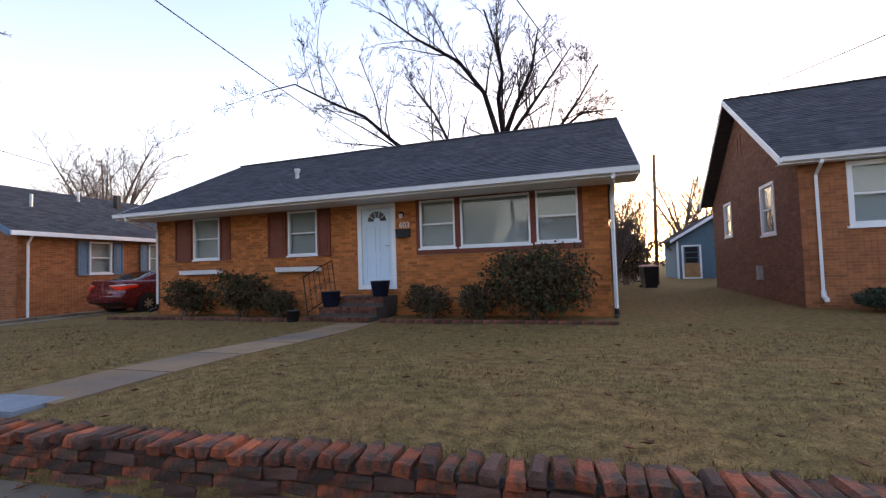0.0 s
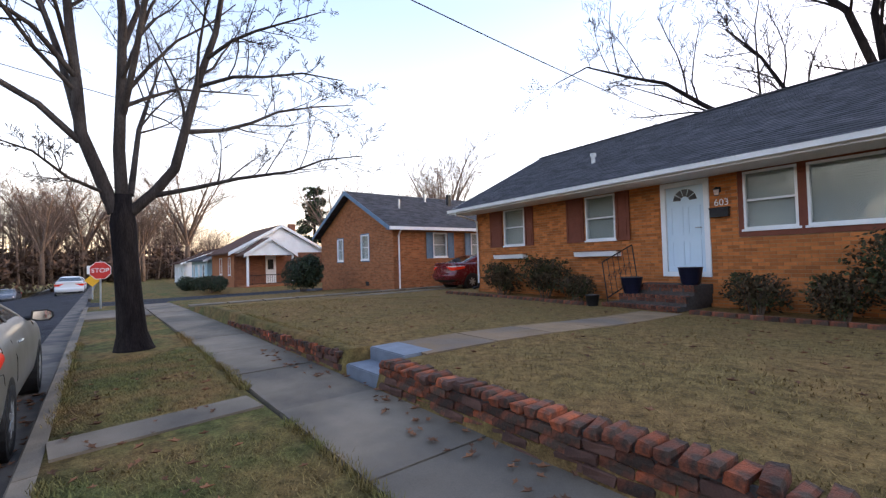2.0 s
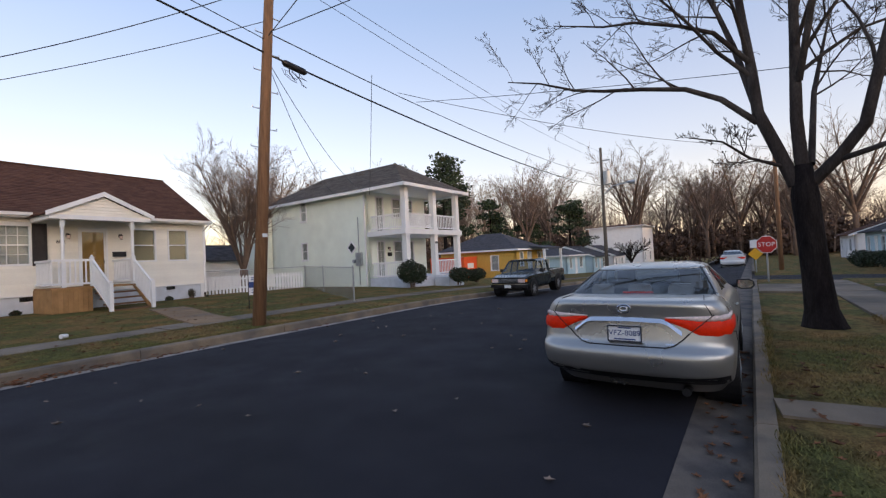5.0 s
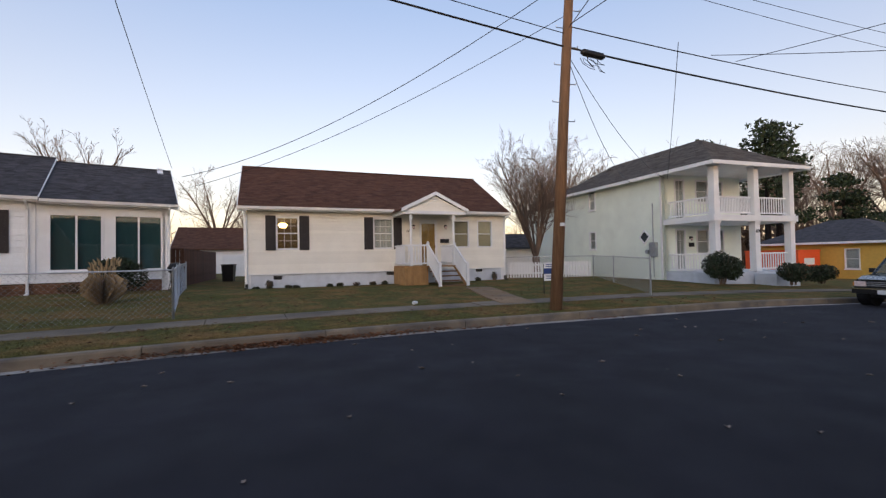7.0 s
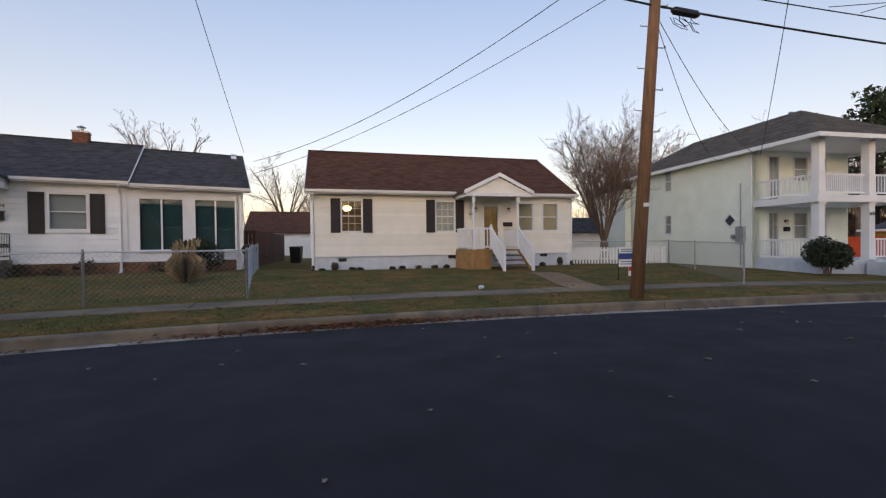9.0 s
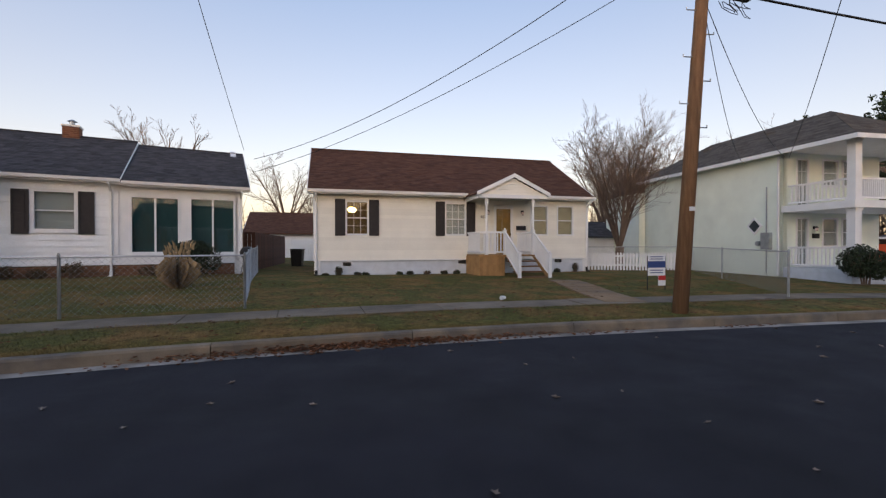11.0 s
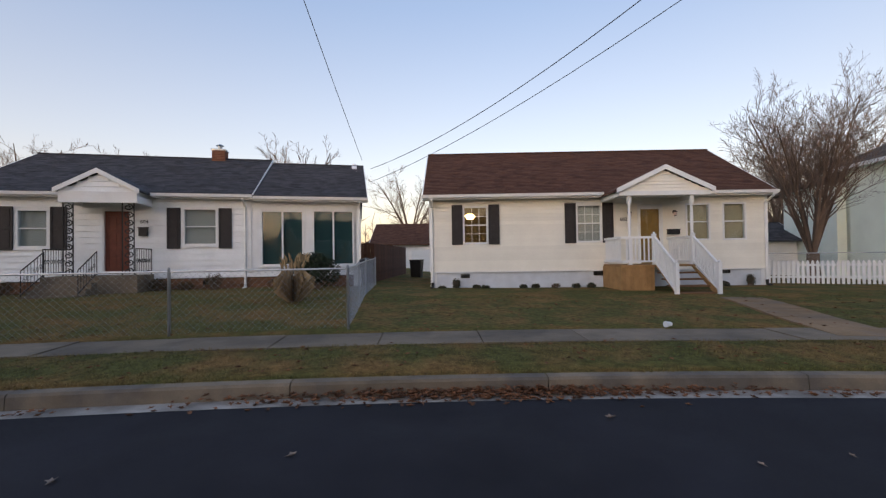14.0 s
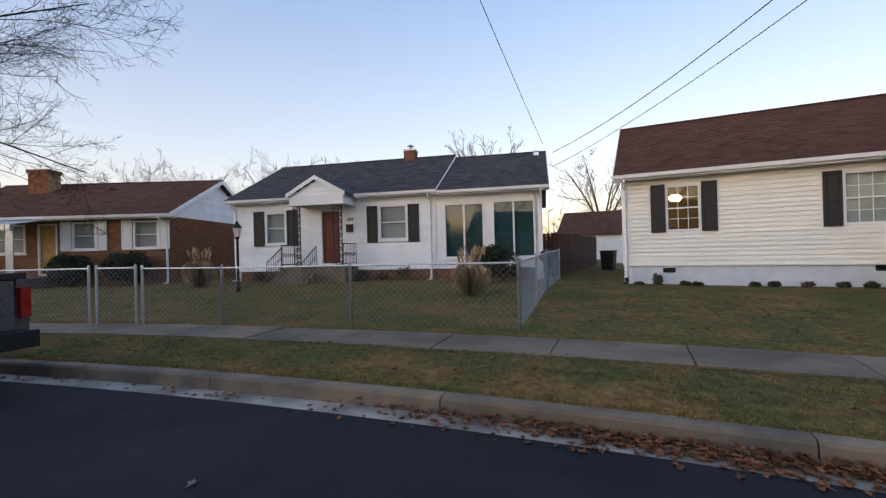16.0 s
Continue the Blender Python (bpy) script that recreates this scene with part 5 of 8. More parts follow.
# ---- retaining wall ----
def retaining_wall():
    """Low brick wall along the pavement: three stretcher courses under a row of headers, with a gap at the steps."""
    w = thing("brick_retaining_wall", Matrix(), "low worn red brick garden wall beside the pavement", "wall")
    rng = random.Random(12)

    def worn(x, y, z, c):
        """A brick with rubbed top and bottom edges."""
        q = lambda a, b, h: [(-a, -b, h), (a, -b, h), (a, b, h), (-a, b, h)]
        e = [rng.uniform(0.5, 1.8) * c for _ in range(4)]
        m = Mesh().loft([q(x - e[0], y - e[1], -z), q(x, y, -z + c), q(x, y, z - e[2] * 1.5), q(x - e[3], y - e[3], z)])
        m.v = [(a + rng.uniform(-1, 1) * c * 0.7, b + rng.uniform(-1, 1) * c * 0.7, h + rng.uniform(-1, 1) * c * 0.5) for a, b, h in m.v]
        return m

    head = [worn(0.042, 0.105, 0.036, 0.011).data("header_brick", m) for m in (BRICK_WALL, BRICK_BRIGHT, BRICK_WALL, BRICK_DARK, BRICK_WALL, BRICK_WALL, BRICK_WALL, BRICK_BRIGHT) * 2]
    stretch = [worn(0.101, 0.05, 0.034, 0.009).data("stretcher_brick", m) for m in (BRICK_WALL, BRICK_WALL, BRICK_DARK, BRICK_WALL, BRICK_DARK, BRICK_WALL, BRICK_BRIGHT) * 2]
    joined = {m.name: (m, Mesh()) for m in (BRICK_WALL, BRICK_BRIGHT, BRICK_DARK)}

    def at(s, d, z, dz=0.0, turn=0.0):
        p, q = street(s, d, z + dz), street(s + 0.02, d, z + dz)
        return Matrix.Translation(p) @ Matrix.Rotation(math.atan2(q.y - p.y, q.x - p.x) + turn, 4, "Z") @ Matrix.Rotation(rng.uniform(-0.07, 0.07), 4, "X") @ Matrix.Rotation(rng.uniform(-0.05, 0.05), 4, "Y")

    def lay(kind, data, m, near):
        if near:
            piece("brick", data, w, m)
        else:
            mt, mesh = joined[data.materials[0].name]
            x, y, z = (0.042, 0.105, 0.036) if kind else (0.098, 0.05, 0.031)
            mesh.box(-x, x, -y, y, -z, z, m)

    def run(a, b, tall, fall=0.0):
        core = Mesh()
        ss = s_range(a + 0.03, b - 0.03, 0.5)
        rings = []
        for s in ss:
            t = tall - fall * (1 - (s - a) / (b - a))
            rings.append([street(s, d, z) for d, z in ((WALL_D + 0.035, 0.0), (WALL_D + 0.035, t - 0.05), (WALL_D + 0.2, t - 0.05), (WALL_D + 0.2, 0.0))])
        core.loft(rings)
        part("mortar_core", core, MORTAR_DARK, w)
        s = a
        while s < b:
            t = tall - fall * (1 - (s - a) / (b - a))
            x = street(s, WALL_D).x
            lift = rng.choice((0.0, 0.004, 0.01, 0.016, -0.01, -0.016))
            lay(True, rng.choice(head), at(s + 0.045, WALL_D + 0.1 + rng.uniform(-0.022, 0.012), t - 0.036, lift, rng.uniform(-0.12, 0.12)), -4.4 < x < 1.9)
            s += 0.086 + rng.uniform(0.012, 0.026)
        for row in range(5):
            s = a + (0.1 if row % 2 else 0.0)
            while s < b - 0.1:
                t = tall - fall * (1 - (s - a) / (b - a))
                z = t - 0.072 - 0.012 - 0.031 - row * 0.073
                x = street(s, WALL_D).x
                if z > 0.1:
                    lay(False, rng.choice(stretch), at(s + 0.1, WALL_D + 0.055 + rng.uniform(-0.014, 0.012), z), -3.2 < x < 0.9)
                s += 0.208
    run(along_near(-3.05, WALL_D), along_near(9.0, WALL_D), 0.47)
    run(along_near(-9.4, WALL_D), along_near(-3.94, WALL_D), 0.42, 0.16)
    for m, mesh in joined.values():
        part("brickwork", mesh, m, w, kind="stuff")
    # short return along the step
    for row in range(3):
        for k in range(5):
            p = street(along_near(-3.99, WALL_D), WALL_D + 0.25 + k * 0.21, 0.4 - 0.05 - row * 0.073)
            piece("brick", rng.choice(stretch), w, Matrix.Translation(p) @ Matrix.Rotation(radians(95), 4, "Z"))


retaining_wall()


def slab_steps():
    s0 = along_near(-3.51, WALL_D)
    for i, (d, z0, z1) in enumerate(((WALL_D + 0.05, 0.14, 0.28), (WALL_D + 0.36, 0.25, 0.43))):
        p = street(s0, d + 0.2, 0)
        t = thing("garden_step", Matrix.Translation(p) @ Matrix.Rotation(0.1, 4, "Z"), "blue grey painted concrete step at the garden walk", "step", group="garden steps")
        part("tread", Mesh().box(-0.36, 0.36, -0.2, 0.2, z0 - 0.1, z1 - 0.012).box(-0.35, 0.35, -0.19, 0.19, z1 - 0.012, z1), BLUE_STEP, t)


slab_steps()


def path_strip(name, label, pts, width, z_of, material=CONCRETE):
    """A garden walk along a line of places, in cast lengths."""
    holder = thing(name, Matrix(), label, "path", kind="structure")
    for (ax, ay), (bx, by) in zip(pts, pts[1:]):
        d = Vector((bx - ax, by - ay, 0))
        n = max(1, round(d.length / 1.2))
        side = Vector((-d.y, d.x, 0)).normalized() * width / 2
        for i in range(n):
            p, q = Vector((ax, ay, 0)) + d * (i / n + 0.004), Vector((ax, ay, 0)) + d * ((i + 1) / n - 0.004)
            za, zb = z_of(p), z_of(q)
            c = [p - side + Vector((0, 0, za)), q - side + Vector((0, 0, zb)), q + side + Vector((0, 0, zb)), p + side + Vector((0, 0, za))]
            part("path_slab", Mesh().slab([v - Vector((0, 0, 0.12)) for v in c], (0, 0, 0.12)), material, holder)


path_strip("garden_walk", "tan concrete garden walk across the lawn", [(-3.5, 3.85), (-3.65, 7.0), (-3.95, 9.95)], 0.8, lambda p: 0.43 - 0.19 * smooth(4.5, 10.0, p.y), PATH_TAN)
path_strip("house_walk", "grey concrete walk to the white porch steps", [(-3.3, -9.75), (-3.4, -11.5), (-3.7, -14.6)], 0.95, lambda p: 0.225 + 0.1 * smooth(-10, -14, p.y), PATH_TAN)
for x, d0, d1 in ((-3.25, 0.16, 1.6),):
    vs = along(x) + 0.75
    a, b = street(vs, ROAD_W + d0), street(vs - 0.15, ROAD_W + d1)
    path_strip("verge_slab", "narrow concrete step slab across the grass verge", [(a.x, a.y), (b.x, b.y)], 0.42, lambda p: 0.172)
dr = CROSS_S[1] + 5.6
a, b = street(dr, ROAD_W + 0.16), street(dr, ROAD_W + 1.6)
path_strip("driveway_apron", "worn concrete driveway apron", [(a.x, a.y), (b.x, b.y)], 2.6, lambda p: 0.172)
for off in (-0.75, 0.75):
    a, b = street(dr + off, WALL_D + 0.1), street(dr + off + 0.3, WALL_D + 13)
    path_strip("driveway_track", "cracked concrete wheel track of a driveway", [(a.x, a.y), (b.x, b.y)], 0.55, lambda p: 0.185)


def edging():
    t = thing("brick_edging", Matrix(), "low brick edging round the planting bed", "edging")
    u = Mesh().box(-0.1, 0.1, -0.05, 0.05, -0.03, 0.07).data("edging_brick", BRICK_WALL)
    rng = random.Random(3)
    for x0, x1 in ((-11.8, -5.8), (-3.4, 1.4)):
        x = x0
        while x < x1:
            piece("brick", u, t, pose(x, 10.15 + rng.uniform(-0.03, 0.03), 0.235, 0, 0, rng.uniform(-6, 6)))
            x += 0.212


edging()


# ---- trees ----
def grow(mesh, rng, pts, r0, r1, level, spread, n_child, droop=0.0, sides=(10, 7, 5, 4, 3, 3), min_r=0.004, ratio=0.5, up=0.25):
    """A limb along pts, with smaller limbs branching off it."""
    pts = [Vector(p) for p in pts]
    lens = [0.0]
    for p, q in zip(pts, pts[1:]):
        lens.append(lens[-1] + (q - p).length)
    total = lens[-1]
    radii = [r0 + (r1 - r0) * q / total for q in lens]
    mesh.tube(pts, radii, sides[min(level, 5)], caps=False)
    if level >= len(n_child):
        return
    for k in range(n_child[level]):
        f = 0.22 + 0.76 * (k + rng.random()) / n_child[level]
        dist = f * total
        i = max(j for j in range(len(lens)) if lens[j] <= dist) if dist < total else len(pts) - 2
        i = min(i, len(pts) - 2)
        p = pts[i].lerp(pts[i + 1], (dist - lens[i]) / max(1e-6, lens[i + 1] - lens[i]))
        d = (pts[i + 1] - pts[i]).normalized()
        o = d.orthogonal().normalized()
        o.rotate(Matrix.Rotation(rng.uniform(0, 2 * math.pi), 3, d))
        way = (d * rng.uniform(0.55, 1.0) + o * spread * rng.uniform(0.7, 1.2) + Vector((0, 0, up - droop * level))).normalized()
        length = total * ratio * rng.uniform(0.65, 1.15) * (1.1 - 0.5 * f)
        r = max(min_r, (r0 + (r1 - r0) * f) * 0.46)
        q, line = p, [p]
        seg = 4 if level < 2 else 3
        for _ in range(seg):
            way = (way + Vector((rng.uniform(-1, 1), rng.uniform(-1, 1), rng.uniform(-0.7, 0.8) - droop)) * 0.2).normalized()
            q = q + way * (length / seg)
            line.append(q)
        grow(mesh, rng, line, r, max(min_r * 0.6, r * 0.3), level + 1, spread, n_child, droop, sides, min_r, ratio, up)


def bare_tree(name, m, limbs, trunk, n_child, material, label, seed, spread=0.8, ratio=0.5, droop=0.0, min_r=0.004, group="", up=0.25, limb_mat=None):
    rng = random.Random(seed)
    t = thing(name, m, label, "tree", group)
    tm = Mesh()
    pts, radii = trunk
    tm.tube(pts, radii, 16)
    tm.smooth = True
    part("trunk", tm, material, t)
    for line, r0, r1 in limbs:
        c = Mesh()
        grow(c, rng, line, r0, r1, 0, spread, n_child, droop, min_r=min_r, ratio=ratio, up=up)
        c.smooth = True
        part("limb", c, limb_mat or material, t)
    return t


bare_tree("street_tree", pose(-7.62, 1.15, 0.12), [(line, r0 * 0.86, r1 * 0.9) for line, r0, r1 in [
    ([(0.0, -0.2, 2.2), (0.0, -0.41, 2.85), (0.0, -0.61, 3.43), (-0.1, -0.66, 4.13), (-0.3, -0.76, 5.09), (-0.5, -0.85, 6.09), (-0.8, -1.07, 7.52), (-0.9, -1.3, 9.2)], 0.115, 0.02),
    ([(0.0, -0.62, 3.28), (0.1, -1.08, 3.76), (0.2, -1.58, 4.05), (0.4, -2.24, 4.19), (0.5, -2.86, 4.31), (0.6, -3.38, 4.45), (0.6, -4.1, 4.8), (0.5, -4.9, 5.1)], 0.06, 0.012),
    ([(-0.1, -0.67, 4.3), (0.3, -1.11, 4.82), (0.6, -1.56, 5.0), (0.9, -2.15, 5.17), (1.1, -2.61, 5.2), (1.3, -3.4, 5.45)], 0.05, 0.01),
    ([(0.0, -0.61, 3.45), (-0.5, -0.92, 4.78), (-0.9, -1.25, 5.9), (-1.4, -1.67, 7.07), (-1.8, -1.99, 8.26)], 0.07, 0.015),
    ([(0.0, -0.1, 2.2), (0.0, -0.14, 3.21), (-0.1, -0.1, 4.48), (-0.1, -0.08, 5.43), (-0.2, -0.13, 6.07), (-0.3, -0.31, 7.2), (-0.2, -0.5, 9.4)], 0.11, 0.02),
    ([(0.0, -0.08, 3.8), (0.3, 0.07, 4.5), (0.6, 0.21, 5.26), (0.8, 0.33, 5.83), (1.0, 0.41, 6.8), (1.2, 0.5, 8.4)], 0.06, 0.015),
    ([(-0.1, -0.09, 4.9), (-0.7, 0.12, 5.9), (-1.2, 0.0, 7.03), (-1.8, -0.01, 8.41)], 0.06, 0.015),
    ([(0.0, -0.02, 2.2), (0.0, 0.33, 2.57), (0.1, 0.61, 2.96), (0.1, 0.78, 3.69), (0.1, 1.0, 4.6), (0.1, 1.25, 5.42), (0.1, 1.43, 6.6), (0.0, 1.8, 8.6)], 0.1, 0.018),
    ([(0.1, 1.08, 4.9), (0.4, 1.47, 5.21), (0.7, 1.8, 5.33), (1.0, 2.3, 5.5), (1.2, 2.78, 5.7)], 0.04, 0.01),
    ([(0.0, 0.3, 2.5), (0.3, 0.9, 2.63), (0.5, 1.49, 2.79), (0.8, 2.34, 2.94), (1.0, 2.83, 3.15), (1.1, 3.5, 3.27)], 0.05, 0.009),
    ([(0.1, 0.77, 3.6), (-0.3, 1.39, 3.82), (-0.6, 1.93, 4.12), (-0.9, 2.51, 4.53), (-1.2, 3.41, 4.89), (-1.4, 4.4, 5.16)], 0.05, 0.009),
    ([(0.1, 0.95, 4.4), (0.5, 1.47, 4.54), (0.8, 1.91, 4.52), (1.1, 2.46, 4.59), (1.3, 3.1, 4.52)], 0.04, 0.009),
    ([(0.0, -0.3, 2.5), (0.4, -0.72, 2.66), (0.7, -1.03, 2.93), (0.9, -1.45, 3.05)], 0.035, 0.009),
    ([(0.0, -0.1, 3.9), (-0.4, 0.26, 4.26), (-0.8, 0.69, 4.62), (-1.3, 1.58, 4.9), (-1.6, 2.28, 5.07)], 0.04, 0.009),
    ([(-0.05, 0.0, 2.5), (-0.9, 0.1, 3.8), (-2.2, 0.3, 5.0), (-3.8, 0.5, 6.2)], 0.06, 0.015),
]], ([(0, 0.02, -0.1), (0, 0.02, 0.06), (0, 0, 0.3), (0, -0.03, 0.8), (0.0, -0.07, 1.5), (0.0, -0.1, 2.05), (0, -0.1, 2.5)], [0.38, 0.27, 0.205, 0.18, 0.17, 0.175, 0.11]),
    (10, 7, 6, 4), BARK, "large bare street tree with dark bark on the verge", 5, spread=0.85, ratio=0.4, min_r=0.0036, limb_mat=BARK_SKYLIT)


def limb_set(rng, n, base, height, wide):
    out = []
    for i in range(n):
        a = 2 * math.pi * (i + rng.uniform(-0.3, 0.3)) / n
        w = wide * rng.uniform(0.5, 1.0)
        z = base * rng.uniform(0.85, 1.1)
        h = height * rng.uniform(0.75, 1.0)
        c, s = math.cos(a), math.sin(a)
        out.append(([(0, 0, z), (c * w * 0.22, s * w * 0.22, z + (h - z) * 0.25), (c * w * 0.55, s * w * 0.55, z + (h - z) * 0.6), (c * w, s * w, h)], 0.16 * height / 12, 0.03))
    return out


bare_tree("yard_tree", pose(-4.6, 29.0, 0.2), [
    ([(0.4, 0, 5.5), (0.6, 0.3, 9.7), (0.3, 0.6, 12.2), (0.6, 0.8, 14.0), (0.1, 1.0, 16.3), (-0.6, 1.2, 18.8)], 0.24, 0.05),
    ([(0.6, 0.2, 9.3), (1.6, -0.4, 11.2), (2.7, -0.8, 13.2), (3.2, -1.0, 15.6)], 0.19, 0.04),
    ([(0.5, 0, 8.8), (-0.4, -0.5, 12.3), (-1.9, -1.0, 14.4), (-4.7, -1.4, 16.3), (-7.2, -1.6, 18.5)], 0.19, 0.04),
    ([(0.8, 0, 9.0), (2.9, 0.8, 12.1), (5.0, 1.4, 15.2)], 0.16, 0.04),
    ([(0.2, 0, 5.2), (2.2, 0.5, 7.4), (4.0, 0.9, 9.7), (5.4, 1.2, 11.7), (6.6, 1.5, 13.8)], 0.19, 0.04),
    ([(3.6, 0.8, 9.2), (5.5, 1.5, 10.8), (7.6, 1.9, 10.9)], 0.11, 0.03),
    ([(0, 0, 5.0), (-1.8, 0.5, 7.5), (-3.2, 0.8, 9.6), (-4.4, 1.0, 12.1), (-6.2, 1.2, 14.6)], 0.18, 0.04),
    ([(-0.2, 0, 4.8), (-3.8, -0.6, 7.4), (-6.6, -1.0, 9.7), (-8.7, -1.2, 11.7), (-11.0, -1.3, 12.9), (-14.2, -1.4, 14.8), (-17.0, -1.5, 14.6)], 0.2, 0.03),
], ([(0, 0, -0.2), (0, 0, 2), (0.3, 0, 5.9)], [0.55, 0.42, 0.34]), (13, 9, 6, 4), BARK, "tall bare tree behind the brick house", 9, ratio=0.4, min_r=0.011)
bare_tree("yard_tree", pose(-9.3, -21.3, 0.3), [(l[0], l[1] * 0.8, l[2] * 0.5) for l in limb_set(random.Random(5), 11, 0.9, 6.6, 2.5)],
          ([(0, 0, -0.1), (0, 0, 0.6), (0, 0, 1.1)], [0.26, 0.2, 0.2]), (12, 9, 6), BARK_FAR, "many-stemmed bare tree beside the picket fence", 21, spread=0.75, ratio=0.5, min_r=0.0045, up=0.3)
thin = [(pts, r0 * 0.6, r1 * 0.6) for pts, r0, r1 in limb_set(random.Random(8), 7, 2.8, 7.5, 5.0)]
thin += [([(0, 0, 3.2), (-1.8, -1.2, 4.6), (-3.2, -2.4, 5.6), (-4.9, -3.8, 5.2)], 0.06, 0.012), ([(0, 0, 3.0), (-1.2, -2.4, 4.0), (-2.2, -4.2, 4.4), (-3.0, -5.8, 3.7)], 0.055, 0.012), ([(0, 0, 3.4), (-1.8, -2.6, 5.8), (-3.2, -4.0, 7.2), (-4.8, -5.4, 7.6)], 0.06, 0.012)]
bare_tree("street_tree", pose(19.8, -1.8, 0.2), thin, ([(0, 0, -0.1), (0, 0, 1.5), (0, 0, 3.6)], [0.3, 0.24, 0.2]), (14, 9, 7), BARK, "bare street tree with drooping twigs on the verge", 31, ratio=0.5, min_r=0.004, droop=0.12)


def far_tree(seed, height, wide, n_child=(7, 6, 3), r=0.014):
    return bare_tree("bare_tree", pose(0, 0, -300), limb_set(random.Random(seed), 7, height * 0.3, height, wide), ([(0, 0, -0.5), (0, 0, height * 0.2), (0, 0, height * 0.42)], [0.3, 0.24, 0.16]),
                     n_child, BARK_FAR, "leafless winter tree in the distance", seed, spread=0.85, ratio=0.55, min_r=r, group="distant bare trees", up=0.2)


kinds = [far_tree(50 + i, 12.0, w) for i, w in enumerate((4.2, 5.4, 4.8))]
rng = random.Random(77)
spots = []
for i in range(78):
    a = radians(rng.uniform(176, 243))
    r = rng.uniform(78, 125)
    spots.append((1 + r * math.cos(a), 1 + r * math.sin(a), rng.uniform(0.95, 1.5)))
for i in range(14):
    a = radians(rng.uniform(150, 178))
    r = rng.uniform(85, 130)
    spots.append((1 + r * math.cos(a), 1 + r * math.sin(a), rng.uniform(0.55, 0.85)))
spots += [(-28.5, 21.0, 0.8), (-32, 24, 0.75), (8.0, 40.0, 0.7), (11.0, 46.0, 0.8), (14.5, 36.0, 0.62), (3.5, 44.0, 0.55), (7.5, 24.0, 0.38), (9.5, 27.0, 0.4)]
spots += [(14.0, -50.0, 0.8), (11.0, -52.0, 0.75), (-4.0, -42.0, 0.68), (-18.0, -34.0, 0.75), (-14.5, -33.5, 0.7), (-22.0, -36.0, 0.8),
          (47.0, -35.0, 0.95), (53.0, -28.0, 0.9), (60.0, -24.0, 0.9), (-40.0, 16.0, 0.75), (-52.0, 24.0, 0.85), (-47.0, 30.0, 0.8)]
bare_tree("gnarled_tree", pose(-55.0, -16.0, -1.3), [([(0, 0, 1.2), (q * 0.5, w * 0.45, 2.2), (q, w, 3.0), (q * 1.3, w * 1.5, 3.2)], 0.12, 0.03) for q, w in ((0.3, 1.5), (-0.6, 1.0), (0.5, -0.5), (-0.3, -1.4), (0.9, 0.3), (-0.9, -0.4))],
          ([(0, 0, -0.3), (0.05, 0.1, 0.7), (0, 0, 1.5)], [0.24, 0.2, 0.16]), (9, 6, 4), BARK, "small dark gnarled tree with a low spreading crown", 71, ratio=0.5, min_r=0.014)
for seed, x, y, height, wide in ((91, 28.0, -27.5, 7.6, 3.6), (92, 18.6, -33.8, 9.6, 3.0), (93, 15.0, -29.5, 6.2, 2.0)):
    bare_tree("bare_tree", pose(x, y, 0, 0, 0, seed * 7), limb_set(random.Random(seed), 9, height * 0.3, height, wide), ([(0, 0, -0.5), (0, 0, height * 0.2), (0, 0, height * 0.42)], [0.26, 0.2, 0.13]),
              (10, 7, 5), BARK_FAR, "leafless tree with a fine rounded crown behind the houses", seed, spread=0.6, ratio=0.42, min_r=0.008, up=0.35)
for i, (x, y, q) in enumerate(spots):
    k = kinds[i % 3]
    if i < 3:
        k.matrix_basis = pose(x, y, 0, 0, 0, rng.uniform(0, 360)) @ Matrix.Scale(q, 4)
    else:
        c = copy_thing(k, pose(x, y, 0, 0, 0, rng.uniform(0, 360)))
        c.scale = (q, q, q * rng.uniform(0.95, 1.1))


def leaf_cloud(mesh, rng, center, radii, n, size, gap=0.25, ragged=0.4):
    """Many small leaves through an uneven rounded volume."""
    cx, cy, cz = center
    rx, ry, rz = radii
    k = 0
    while k < n:
        p = Vector((rng.uniform(-1, 1), rng.uniform(-1, 1), rng.uniform(-1, 1)))
        q = p.length
        if q > 1.0 or q < 0.45:
            continue
        if q > 0.9 - 0.3 * ragged + ragged * noise.noise(Vector((p.x * 3.2 + cx, p.y * 3.2 + cy, p.z * 3.2))) or noise.noise(Vector((p.x * 4 + cx, p.y * 4, p.z * 4 + cz))) > gap:
            k += 0.25
            continue
        d = Vector((rng.uniform(-1, 1), rng.uniform(-1, 1), rng.uniform(-0.6, 1))).normalized()
        e = d.orthogonal().normalized()
        e.rotate(Matrix.Rotation(rng.uniform(0, 6.28), 3, d))
        f = d.cross(e)
        s = size * rng.uniform(0.6, 1.3)
        c = Vector((cx + p.x * rx, cy + p.y * ry, cz + p.z * rz))
        mesh.add([c - e * s, c + f * s * 0.45, c + e * s, c - f * s * 0.45], [(0, 1, 2, 3)])
        k += 1


